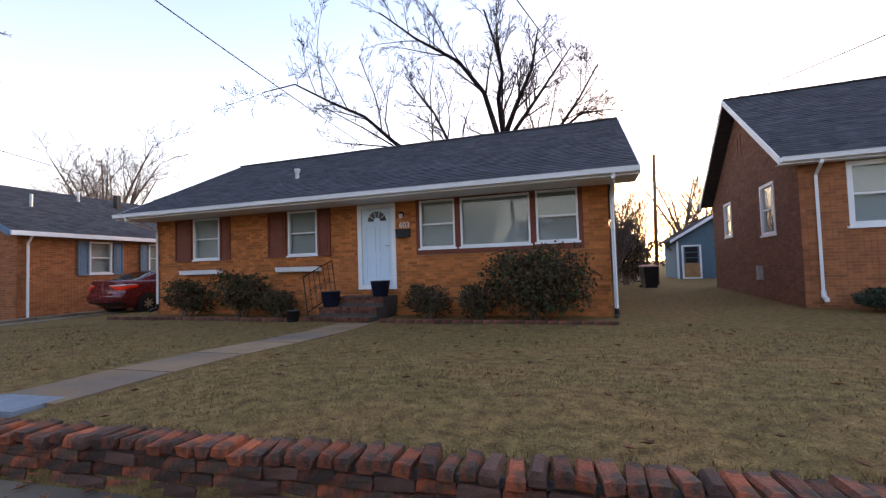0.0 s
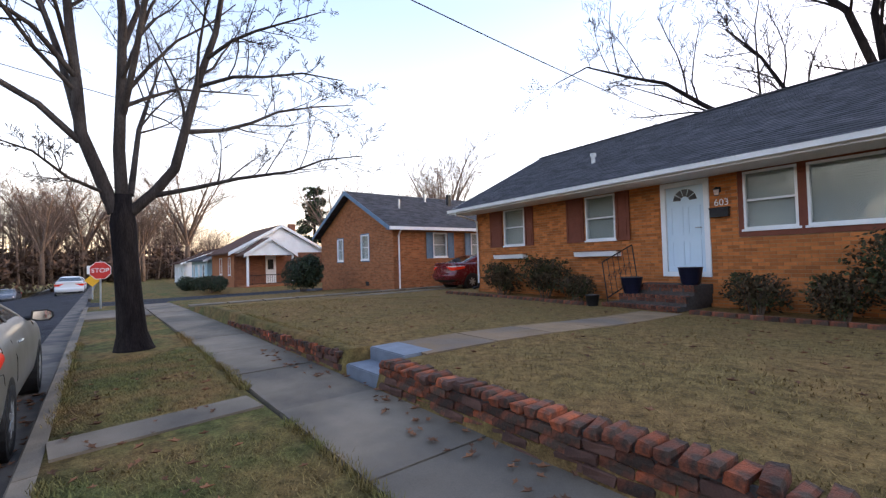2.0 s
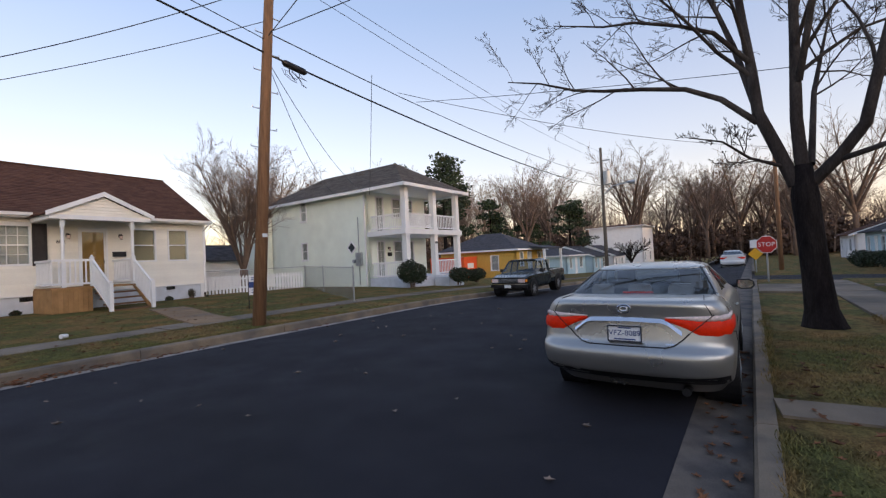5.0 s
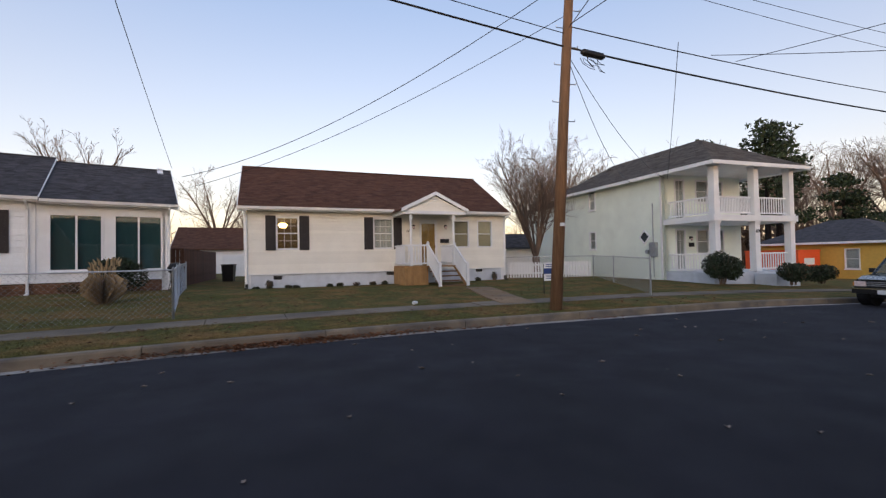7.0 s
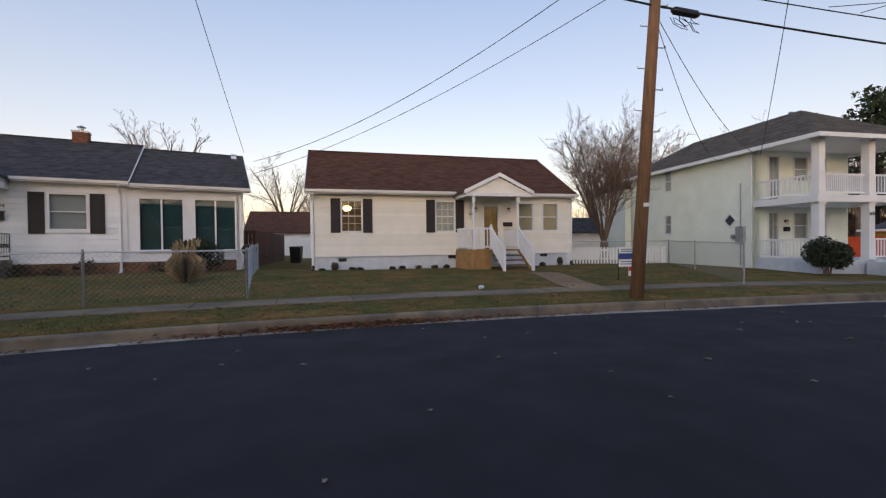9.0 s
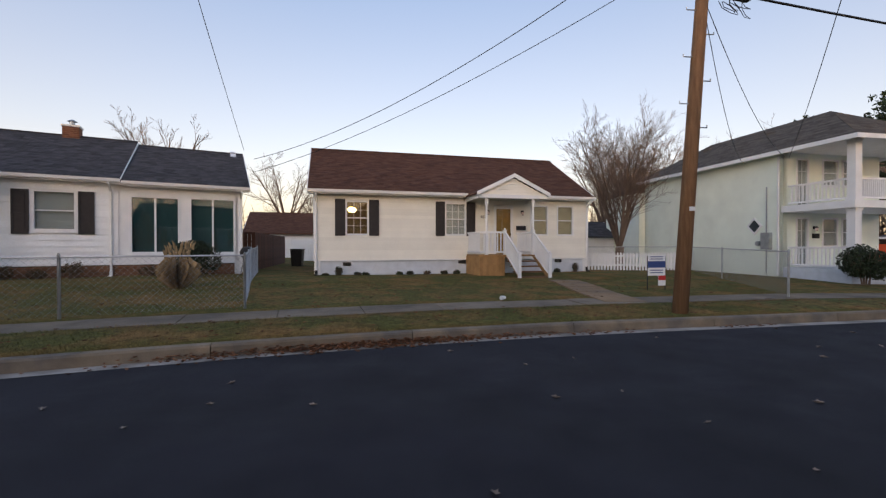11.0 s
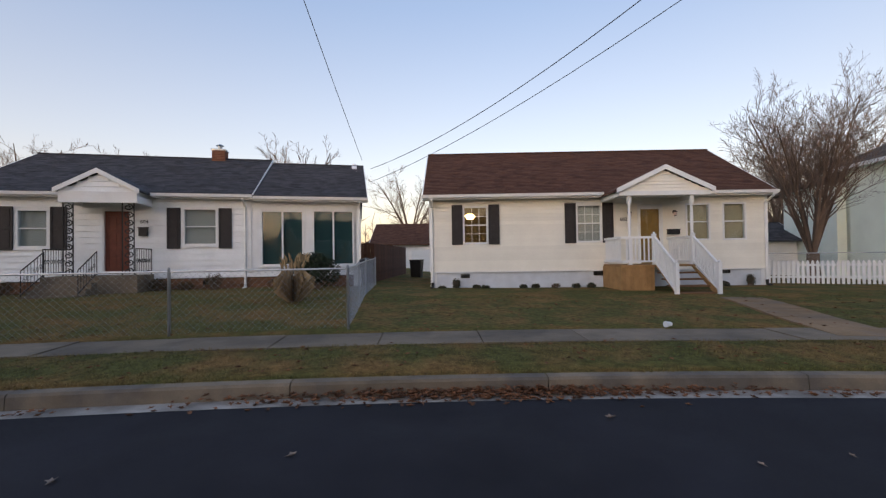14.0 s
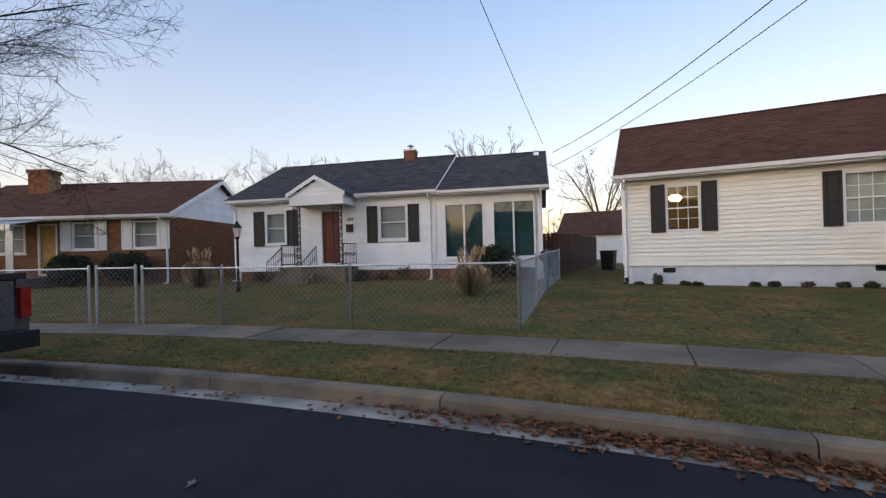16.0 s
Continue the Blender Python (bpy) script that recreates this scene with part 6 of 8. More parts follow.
def bush(name, x, y, z, rx, ry, h, n, size, material, label, seed, cluster=4):
    ragged = 0.12 if material == LEAF else 0.45
    n = int(n * (1.9 if material == LEAF else 1.0))
    rng = random.Random(seed)
    t = thing(name, pose(x, y, z), label, "bush")
    stems = Mesh()
    for _ in range(14):
        a, q = rng.uniform(0, 6.28), rng.uniform(0.2, 0.8)
        stems.tube([(0.1 * math.cos(a), 0.1 * math.sin(a), -0.05), (rx * q * 0.6 * math.cos(a), ry * q * 0.6 * math.sin(a), h * 0.5), (rx * q * math.cos(a), ry * q * math.sin(a), h * rng.uniform(0.7, 0.98))], [0.014, 0.01, 0.004], 5)
    for _ in range(46):
        a, q = rng.uniform(0, 6.28), rng.uniform(0.55, 1.0)
        zz = h * rng.uniform(0.75, 1.12) * (1.0 - 0.35 * q * q)
        stems.tube([(rx * q * 0.6 * math.cos(a), ry * q * 0.6 * math.sin(a), zz * 0.6), (rx * q * 1.05 * math.cos(a), ry * q * 1.05 * math.sin(a), zz)], [0.006, 0.002], 3)
    part("twig_mass", stems, BARK_FAR, t, kind="stuff")
    m = Mesh()
    for i in range(cluster):
        a = 6.28 * i / cluster + rng.random()
        leaf_cloud(m, rng, (rx * 0.42 * math.cos(a), ry * 0.42 * math.sin(a), h * rng.uniform(0.45, 0.6)), (rx * 0.68, ry * 0.68, h * rng.uniform(0.42, 0.52)), n // cluster, size, ragged=ragged)
    part("foliage", m, material, t)
    return t


bush("azalea_bush", -9.9, 10.95, 0.2, 0.85, 0.5, 1.1, 5200, 0.042, LEAF_BROWN, "brown green winter shrub before the brick wall", 1)
bush("azalea_bush", -8.0, 10.95, 0.2, 1.0, 0.5, 1.28, 6400, 0.042, LEAF_BROWN, "brown green winter shrub before the brick wall", 2)
bush("azalea_bush", -6.8, 10.9, 0.2, 0.55, 0.45, 0.75, 2800, 0.042, LEAF_BROWN, "small brown winter shrub before the brick wall", 3)
bush("azalea_bush", -2.65, 10.95, 0.2, 0.62, 0.45, 0.85, 2800, 0.042, LEAF_BROWN, "sparse brown shrub beside the front steps", 4)
bush("azalea_bush", -1.45, 10.9, 0.2, 0.55, 0.45, 0.85, 2400, 0.042, LEAF_BROWN, "sparse brown shrub before the brick wall", 5)
bush("rhododendron_bush", -0.15, 10.75, 0.2, 1.2, 0.75, 1.6, 8500, 0.05, LEAF_BROWN, "large rounded evergreen bush under the picture window", 6, cluster=6)
bush("hedge_bush", 6.75, 12.6, 0.2, 0.9, 0.55, 0.55, 2600, 0.04, LEAF, "low dark evergreen hedge before the brick house", 7)
bush("hedge_bush", -21.0, 7.6, 0.0, 1.15, 1.0, 1.9, 5500, 0.06, LEAF, "rounded dark evergreen bush beside the brick house", 8, cluster=6)
bush("sunroom_bush", 8.6, -15.9, 0.4, 0.9, 0.6, 1.3, 3200, 0.05, LEAF, "dark evergreen shrub before the sunroom glass", 9)
bush("heart_bush", -13.6, -13.35, 0.22, 0.75, 0.7, 1.25, 4500, 0.045, LEAF, "clipped heart-shaped dark evergreen bush", 10, cluster=5)
bush("round_bush", -16.2, -12.6, 0.15, 0.6, 0.55, 0.85, 2600, 0.045, LEAF, "clipped dark evergreen bush beside the porch step", 11)
bush("round_bush", -18.5, -13.2, 0.1, 0.6, 0.55, 0.8, 2600, 0.045, LEAF, "clipped dark evergreen bush beside the container", 12)
bush("yard_bush", 22.0, -10.2, 0.45, 1.1, 0.8, 1.35, 3600, 0.05, LEAF, "dark evergreen bush before the brown brick house", 13)
bush("yard_bush", 24.2, -9.0, 0.45, 1.1, 0.8, 1.35, 3600, 0.05, LEAF, "dark evergreen bush before the brown brick house", 14)
bush("round_bush", -27.5, 4.2, -0.1, 1.0, 0.9, 1.0, 2600, 0.06, LEAF, "rounded dark evergreen bush across the side street", 15)
bush("round_bush", -30.5, 3.4, -0.1, 1.3, 1.0, 0.95, 2600, 0.06, LEAF, "wide dark evergreen bush across the side street", 17)


def pine(x, y, height, wide, seed):
    rng = random.Random(seed)
    t = thing("pine_tree", pose(x, y, 0), "dark green pine rising behind the houses", "tree", group="pines")
    part("trunk", Mesh().tube([(0, 0, -0.5), (0, 0, height * 0.97)], [0.3, 0.05], 8), BARK, t)
    m = Mesh()
    for i in range(34):
        f = rng.uniform(0.3, 1.0)
        a = rng.uniform(0, 6.28)
        w = wide * (1.1 - f) * rng.uniform(0.4, 1.0) + 0.3
        leaf_cloud(m, rng, (w * math.cos(a), w * math.sin(a), height * f), (wide * 0.33, wide * 0.33, height * 0.05), 130, 0.22, gap=0.1)
    part("crown", m, PINE, t)


for i, (x, y, h, w) in enumerate(((-36, -30, 13, 4), (-41, -33, 14, 4.2), (-33, -34, 12, 4), (-54, -36, 10, 4.5), (-60, -26, 9, 5), (-46, 16, 9.5, 2.6), (-72, -40, 8, 5))):
    pine(x, y, h, w, 200 + i)


# ---- vehicles ----
def wheel(car, x, y, r, out, width=0.2):
    """A wheel: tyre, rim and spokes; out is the outer side's sign."""
    t = Mesh()
    prof = [(-width / 2, r * 0.66), (-width / 2, r * 0.93), (-width / 2 + 0.03, r), (width / 2 - 0.03, r), (width / 2, r * 0.93), (width / 2, r * 0.66)]
    t.loft([[(x + q * math.cos(a), y + o, r + q * math.sin(a)) for o, q in prof] for a in [2 * math.pi * k / 24 for k in range(25)]], closed=False, caps=False)
    t.smooth = True
    w = part("wheel", t, TYRE, car)
    part("rim", Mesh().tube([(x, y - width * 0.3, r), (x, y + width * 0.3, r)], r * 0.67, 20), DARK, w)
    for k in range(7):
        a = 2 * math.pi * k / 7
        c, s = math.cos(a), math.sin(a)
        part("spoke", Mesh().tube([(x, y + out * width * 0.38, r), (x + c * r * 0.64, y + out * width * 0.36, r + s * r * 0.64)], [0.045, 0.03], 4), STEEL, w)


BODY_LEVELS = ((0.2, 0.42, 4.55, 0.78), (0.3, 0.3, 4.7, 0.84), (0.37, 0.13, 4.79, 0.878), (0.42, 0.055, 4.81, 0.89), (0.5, 0.02, 4.83, 0.903), (0.58, 0.0, 4.83, 0.91), (0.64, 0.008, 4.82, 0.912), (0.67, 0.03, 4.81, 0.912),
               (0.69, 0.07, 4.8, 0.912), (0.73, 0.095, 4.76, 0.911), (0.82, 0.11, 4.68, 0.907), (0.92, 0.122, 4.45, 0.897), (0.99, 0.125, 4.15, 0.882), (1.05, 0.118, 3.75, 0.858), (1.1, 0.11, 3.5, 0.82), (1.13, 0.12, 3.3, 0.79),
               (1.143, 0.16, 3.1, 0.77), (1.152, 0.4, 2.9, 0.745))
CABIN_LEVELS = ((1.03, 0.42, 3.85, 0.815), (1.13, 0.64, 3.55, 0.785), (1.2, 0.83, 3.32, 0.75), (1.3, 1.1, 3.02, 0.69), (1.38, 1.33, 2.78, 0.64), (1.42, 1.47, 2.64, 0.608), (1.445, 1.6, 2.52, 0.57), (1.465, 1.75, 2.4, 0.48), (1.478, 2.0, 2.2, 0.26))


def level(levels, z):
    """Rear end, front end and half width of a car's outline at height z."""
    for lo, hi in zip(levels, levels[1:]):
        if z <= hi[0]:
            f = max(0.0, (z - lo[0]) / (hi[0] - lo[0]))
            return [lo[i] + (hi[i] - lo[i]) * f for i in (1, 2, 3)]
    return levels[-1][1:]


def outline(levels, a, z, out=0.0, deep=0.42, n=3.8, nose=0.75):
    """A place on the shell: a runs 0 to 1 over half the tail, to 2 along the side, to 3 over half the nose."""
    xr, xf, w = level(levels, z)
    w, xr, xf = w + out, xr - out, xf + out
    deep, nose = min(deep, (xf - xr) * 0.4), min(nose, (xf - xr) * 0.4)
    if a <= 1:
        q = a * math.pi / 2
        return Vector((xr + deep * (1 - max(0.0, math.cos(q)) ** (2 / n)), w * math.sin(q) ** (2 / n), z))
    if a <= 2:
        return Vector((xr + deep + (xf - nose - xr - deep) * (a - 1), w, z))
    q = (3 - a) * math.pi / 2
    return Vector((xf - nose * (1 - max(0.0, math.cos(q)) ** (2 / 2.6)), w * max(0.0, math.sin(q)) ** (2 / 2.6), z))


def tail_a(levels, y, z, n=3.8):
    return math.asin(min(1.0, (abs(y) / level(levels, z)[2]) ** (n / 2))) * 2 / math.pi


def flipped(v, side):
    return Vector((v.x, v.y * side, v.z))


def on_tail(y, z, out=0.0):
    """The place on the body's tail at y and z."""
    v = outline(BODY_LEVELS, tail_a(BODY_LEVELS, y, z), z, out)
    return Vector((v.x, y, z))


def shell_panel(levels, side, spans, out, deep=0.42, n=3.8, cols=8, close=True):
    """A panel on a shell. spans: rows of (z, a from, a to); it gets a rim back to the shell."""
    rows = [[outline(levels, a0 + (a1 - a0) * k / cols, z, out, deep, n) for k in range(cols + 1)] for z, a0, a1 in spans]
    if close:
        for row, (z, a0, a1) in zip(rows, spans):
            row.insert(0, outline(levels, a0, z, -0.01, deep, n))
            row.append(outline(levels, a1, z, -0.01, deep, n))
    m = Mesh()
    m.loft([[(v.x, v.y * side, v.z) for v in r] for r in rows], closed=False, caps=False)
    m.smooth = True
    return m


def tail_lens(side, outer, rows, out):
    """A lens on the tail between a lower and an upper line: rows of (share of the way outwards, z low, z high)."""
    m = Mesh()
    grid = []
    for f, lo, hi in rows:
        line = []
        for k in range(5):
            z = lo + (hi - lo) * k / 4
            a0 = tail_a(BODY_LEVELS, 0.36, z)
            v = outline(BODY_LEVELS, a0 + (outer - a0) * f, z, out * (0.3 if k in (0, 4) else 1.0))
            line.append((v.x, v.y * side, v.z))
        grid.append(line)
    m.loft(grid, closed=False, caps=False)
    m.smooth = True
    return m


SEAT_GREY = mat("grey_seat", (0.35, 0.34, 0.33), 0.8)


def sedan(m, paint, label, detail=False):
    """A saloon car; its own x runs forward from the rear bumper."""
    c = thing("car", m, label, "car")
    steps = [k / 14 for k in range(15)] + [1 + k / 8 for k in range(1, 9)] + [2 + k / 8 for k in range(1, 9)]
    around = [(a, 1) for a in steps] + [(a, -1) for a in steps[-2:0:-1]]

    def ring_at(levels, z, **kw):
        return [(v.x, v.y * s, v.z) for v, s in ((outline(levels, a, z, **kw), s) for a, s in around)]
    zs = sorted({q[0] for q in BODY_LEVELS} | {0.26, 0.46, 0.54, 0.61, 0.77, 0.87, 0.955, 1.02, 1.075, 1.115})
    B = Mesh().loft([ring_at(BODY_LEVELS, z) for z in zs[::-1]], caps=False)
    B.smooth = True
    part("body", B, paint, c)
    part("underside", Mesh().add(ring_at(BODY_LEVELS, 0.21), [tuple(range(len(around)))[::-1]]), DARK, c)
    part("parcel_shelf", Mesh().add(ring_at(BODY_LEVELS, 1.1, out=-0.02), [tuple(range(len(around)))]), DARK, c)
    tail = [flipped(outline(BODY_LEVELS, a, 1.152), q) for a, q in [(k / 14, 1) for k in range(14, -1, -1)] + [(k / 14, -1) for k in range(1, 15)]]
    part("boot_deck", Mesh().slab([(v.x, v.y, 1.146) for v in tail], (0, 0, 0.008)), paint, c)
    kw = {"deep": 0.3, "n": 4.0}
    G = Mesh().loft([ring_at(CABIN_LEVELS, z, **kw) for z in (1.432, 1.42, 1.38, 1.32, 1.26, 1.2, 1.13, 1.04)], caps=False)
    G.smooth = True
    part("cabin_glass", G, CARGLASS, c, "tinted car windows").visible_shadow = False
    R = Mesh().loft([ring_at(CABIN_LEVELS, z, out=0.009, **kw) for z in (1.478, 1.465, 1.445, 1.42, 1.405)])
    R.smooth = True
    part("roof", R, paint, c)
    rise = (1.04, 1.13, 1.2, 1.27, 1.34, 1.4, 1.42)
    for s in (-1, 1):
        for name, spans in (("rear_pillar", [(z, 0.78 - 0.1 * k / 6, 1.2 + 0.02 * k) for k, z in enumerate(rise)]), ("centre_pillar", [(z, 1.5, 1.57) for z in rise]),
                            ("front_pillar", [(z, 2.0, 2.22) for z in rise]), ("belt_rail", [(z, 0.9, 2.1) for z in (1.04, 1.06, 1.085)])):
            part(name, shell_panel(CABIN_LEVELS, s, spans, 0.007, **kw), DARK if name == "centre_pillar" else paint, c)
        part("window_surround", Mesh().tube([(v.x, v.y * s, v.z) for v in (outline(CABIN_LEVELS, 0.77 - 0.1 * k / 6, z, 0.003, **kw) for k, z in enumerate(rise[1:]))], 0.009, 5), DARK, c)
        mir = part("mirror", Mesh().tube([(3.0, s * 0.8, 1.06), (3.02, s * 0.95, 1.08)], [0.03, 0.03], 6).loft([[(2.95 + dx, s * (1.0 + dy * 0.11 * g), 1.1 + dz * 0.072 * g) for dy, dz in ((-1, -0.6), (-0.5, -1), (0.6, -1), (1, -0.3), (0.9, 0.5), (0.4, 1), (-0.9, 0.9))] for dx, g in ((0.0, 1.0), (0.07, 0.95), (0.13, 0.6))]), DARK, c)
        part("mirror_glass", Mesh().poly(*[(2.946, s * (1.0 + dy * 0.09), 1.1 + dz * 0.056) for dy, dz in ((-1, -0.6), (-0.5, -1), (0.6, -1), (1, -0.3), (0.9, 0.5), (0.4, 1), (-0.9, 0.9))]), CHROME, mir)
        for ax in (1.06, 3.83):
            part("wheel_arch", Mesh().tube([(ax, s * 0.6, 0.33), (ax, s * 0.914, 0.33)], 0.37, 24), DARK, c)
            wheel(c, ax, s * 0.818, 0.325, s)
        low = ((0.0, 0.955), (0.12, 0.89), (0.24, 0.825), (0.45, 0.815), (0.7, 0.828), (0.92, 0.86), (1.0, 0.9))
        high = (0.985, 0.995, 1.0, 1.005, 1.012, 1.015, 1.01)
        lens = part("tail_lamp", tail_lens(s, 1.06, [(f, lo, lo + (hi - lo) * 0.73) for (f, lo), hi in zip(low, high)], 0.016), RED_LENS, c, "red and clear wrap-round tail lamp")
        part("reversing_lens", tail_lens(s, 1.06, [(f, lo + (hi - lo) * 0.73, hi) for (f, lo), hi in zip(low, high)], 0.014), CLEAR_LENS, lens, "clear upper lens of the tail lamp")
        part("lamp_joint", Mesh().tube([on_tail(s * (0.56 + 0.05 * k), 0.836 + 0.045 * k, 0.017) for k in range(5)], 0.005, 4), DARK, lens)
        part("door_gap", Mesh().tube([flipped(outline(BODY_LEVELS, 1.3, z, 0.001), s) for z in (0.35, 0.6, 0.8, 1.0)], 0.005, 4), DARK, c)
        part("door_handle", Mesh().tube([(1.75, s * 0.895, 0.93), (1.78, s * 0.915, 0.935), (1.95, s * 0.915, 0.935), (1.98, s * 0.895, 0.93)], 0.014, 6), paint, c)
        part("headlight", Mesh().loft([[(4.3, s * 0.45, 0.66), (4.3, s * 0.84, 0.66), (4.2, s * 0.84, 0.82), (4.3, s * 0.5, 0.8)], [(4.74, s * 0.48, 0.64), (4.6, s * 0.78, 0.64), (4.5, s * 0.77, 0.78), (4.66, s * 0.5, 0.76)]]), CLEAR_LENS, c)
    lower = [[on_tail(y, z + 0.05 * (abs(y) / 0.84) ** 3, 0.01) for z in (0.3, 0.33, 0.37, 0.41)] for y in (-0.86, -0.8, -0.72, -0.6, -0.3, 0, 0.3, 0.6, 0.72, 0.8, 0.86)]
    V = Mesh().loft(lower, closed=False, caps=False)
    V.smooth = True
    part("under_bumper", V, DARK, c, "black lower bumper valance")
    if detail:
        strip_line = ((-0.5, 0.84), (-0.44, 0.89), (-0.385, 0.935), (-0.33, 0.955), (0, 0.965), (0.33, 0.955), (0.385, 0.935), (0.44, 0.89), (0.5, 0.84))
        part("chrome_strip", Mesh().loft([[on_tail(y, z + dz, o) for dz, o in ((-0.026, 0.0), (-0.024, 0.034), (0.014, 0.008), (0.018, 0.0))] for y, z in strip_line], closed=True), CHROME, c)
        gap_line = ((-0.56, 0.835), (-0.5, 0.77), (-0.43, 0.715), (-0.36, 0.695), (0, 0.69), (0.36, 0.695), (0.43, 0.715), (0.5, 0.77), (0.56, 0.835))
        part("boot_lid_gap", Mesh().tube([on_tail(y, z, 0.001) for y, z in gap_line], 0.007, 5), DARK, c)
        for s in (-1, 1):
            part("boot_lid_gap", Mesh().tube([on_tail(s * y, z, 0.001) for y, z in ((0.74, 1.01), (0.72, 1.06), (0.69, 1.11))] + [(0.3, s * 0.68, 1.15), (0.6, s * 0.66, 1.156)], 0.005, 4), DARK, c)
            part("bumper_gap", Mesh().tube([flipped(outline(BODY_LEVELS, a, z, 0.001), s) for a, z in ((0.86, 0.85), (0.95, 0.83), (1.04, 0.8), (1.06, 0.7))], 0.004, 4), DARK, c)
            part("badge_bar", Mesh().loft([[on_tail(s * y, z, 0.003) for z in (0.722, 0.732)] for y in (0.36, 0.41, 0.46)], closed=False, caps=False), CHROME, c)
        part("badge", Mesh().tube([Vector((0.1, 0.062 * math.cos(k * math.pi / 8), 1.062 + 0.042 * math.sin(k * math.pi / 8))) for k in range(17)], 0.009, 6).tube([Vector((0.1, 0.035 * math.cos(k * math.pi / 6), 1.066 + 0.022 * math.sin(k * math.pi / 6))) for k in range(13)], 0.006, 5), CHROME, c, "plain chrome oval badge")
        pl = part("number_plate", Mesh().box(0.075, 0.13, -0.152, 0.152, 0.742, 0.892), WHITE, c, "white licence plate with blue letters in a chrome frame")
        part("plate_frame", frame_mesh(-0.162, 0.162, 0.733, 0.901, 0.014, -0.012, 0.02), CHROME, pl).matrix_basis = pose(0.075, 0, 0, 0, 0, -90)
        text_part("plate_text", "VFZ-8089", 0.074, pose(0.0735, 0, 0.82, 90, 0, -90), BLUE_INK, pl, 0.001)
        part("plate_bar", Mesh().box(0.0725, 0.076, -0.1, 0.1, 0.752, 0.766).box(0.0725, 0.076, -0.06, 0.06, 0.868, 0.879), BLUE_INK, pl)
        part("exhaust", Mesh().tube([(0.2, -0.5, 0.25), (0.6, -0.5, 0.25)], 0.04, 10), DARK, c)
        for y in (-0.42, 0, 0.42):
            part("rear_headrest", Mesh().loft([[(0.98 + dx, y + dy * w, z) for dx, dy in ((0, -1), (0.1, -0.9), (0.1, 0.9), (0, 1))] for z, w in ((1.08, 0.12), (1.2, 0.13), (1.25, 0.1))]), SEAT_GREY, c)
        for y in (-0.4, 0.4):
            part("front_seat", Mesh().box(2.2, 2.32, y - 0.22, y + 0.22, 0.7, 1.2).box(2.22, 2.3, y - 0.12, y + 0.12, 1.2, 1.36), SEAT_GREY, c)
        part("brake_lamp", Mesh().box(0.84, 0.87, -0.16, 0.16, 1.155, 1.175), RED_LENS, c)
    return c


CAR_TURN = 180 + 5.5
sedan(pose(-3.78, -0.3, 0.0, 0, 0, CAR_TURN) @ Matrix.Diagonal((0.87, 0.895, 0.87, 1)) @ Matrix.Translation((-1.06, 0, 0)), SILVER, "silver saloon car parked at the kerb", True)
sedan(pose(-14.6, 11.6, 0.14, 0, 0, 88), MAROON, "maroon saloon car parked in the driveway")
sedan(pose(-44.0, -4.2, -0.75, 0, 0, 185) @ Matrix.Diagonal((0.95, 1, 1.15, 1)), WHITEPAINT, "white car parked far along the street")
sedan(pose(-52.0, -4.9, -0.9, 0, 0, 185) @ Matrix.Diagonal((0.95, 1, 1.15, 1)), WHITEPAINT, "white car parked farther along the street")
sedan(pose(-62.0, -11.2, -1.7, 0, 0, 5), GREYPAINT, "grey blue car far along the street")


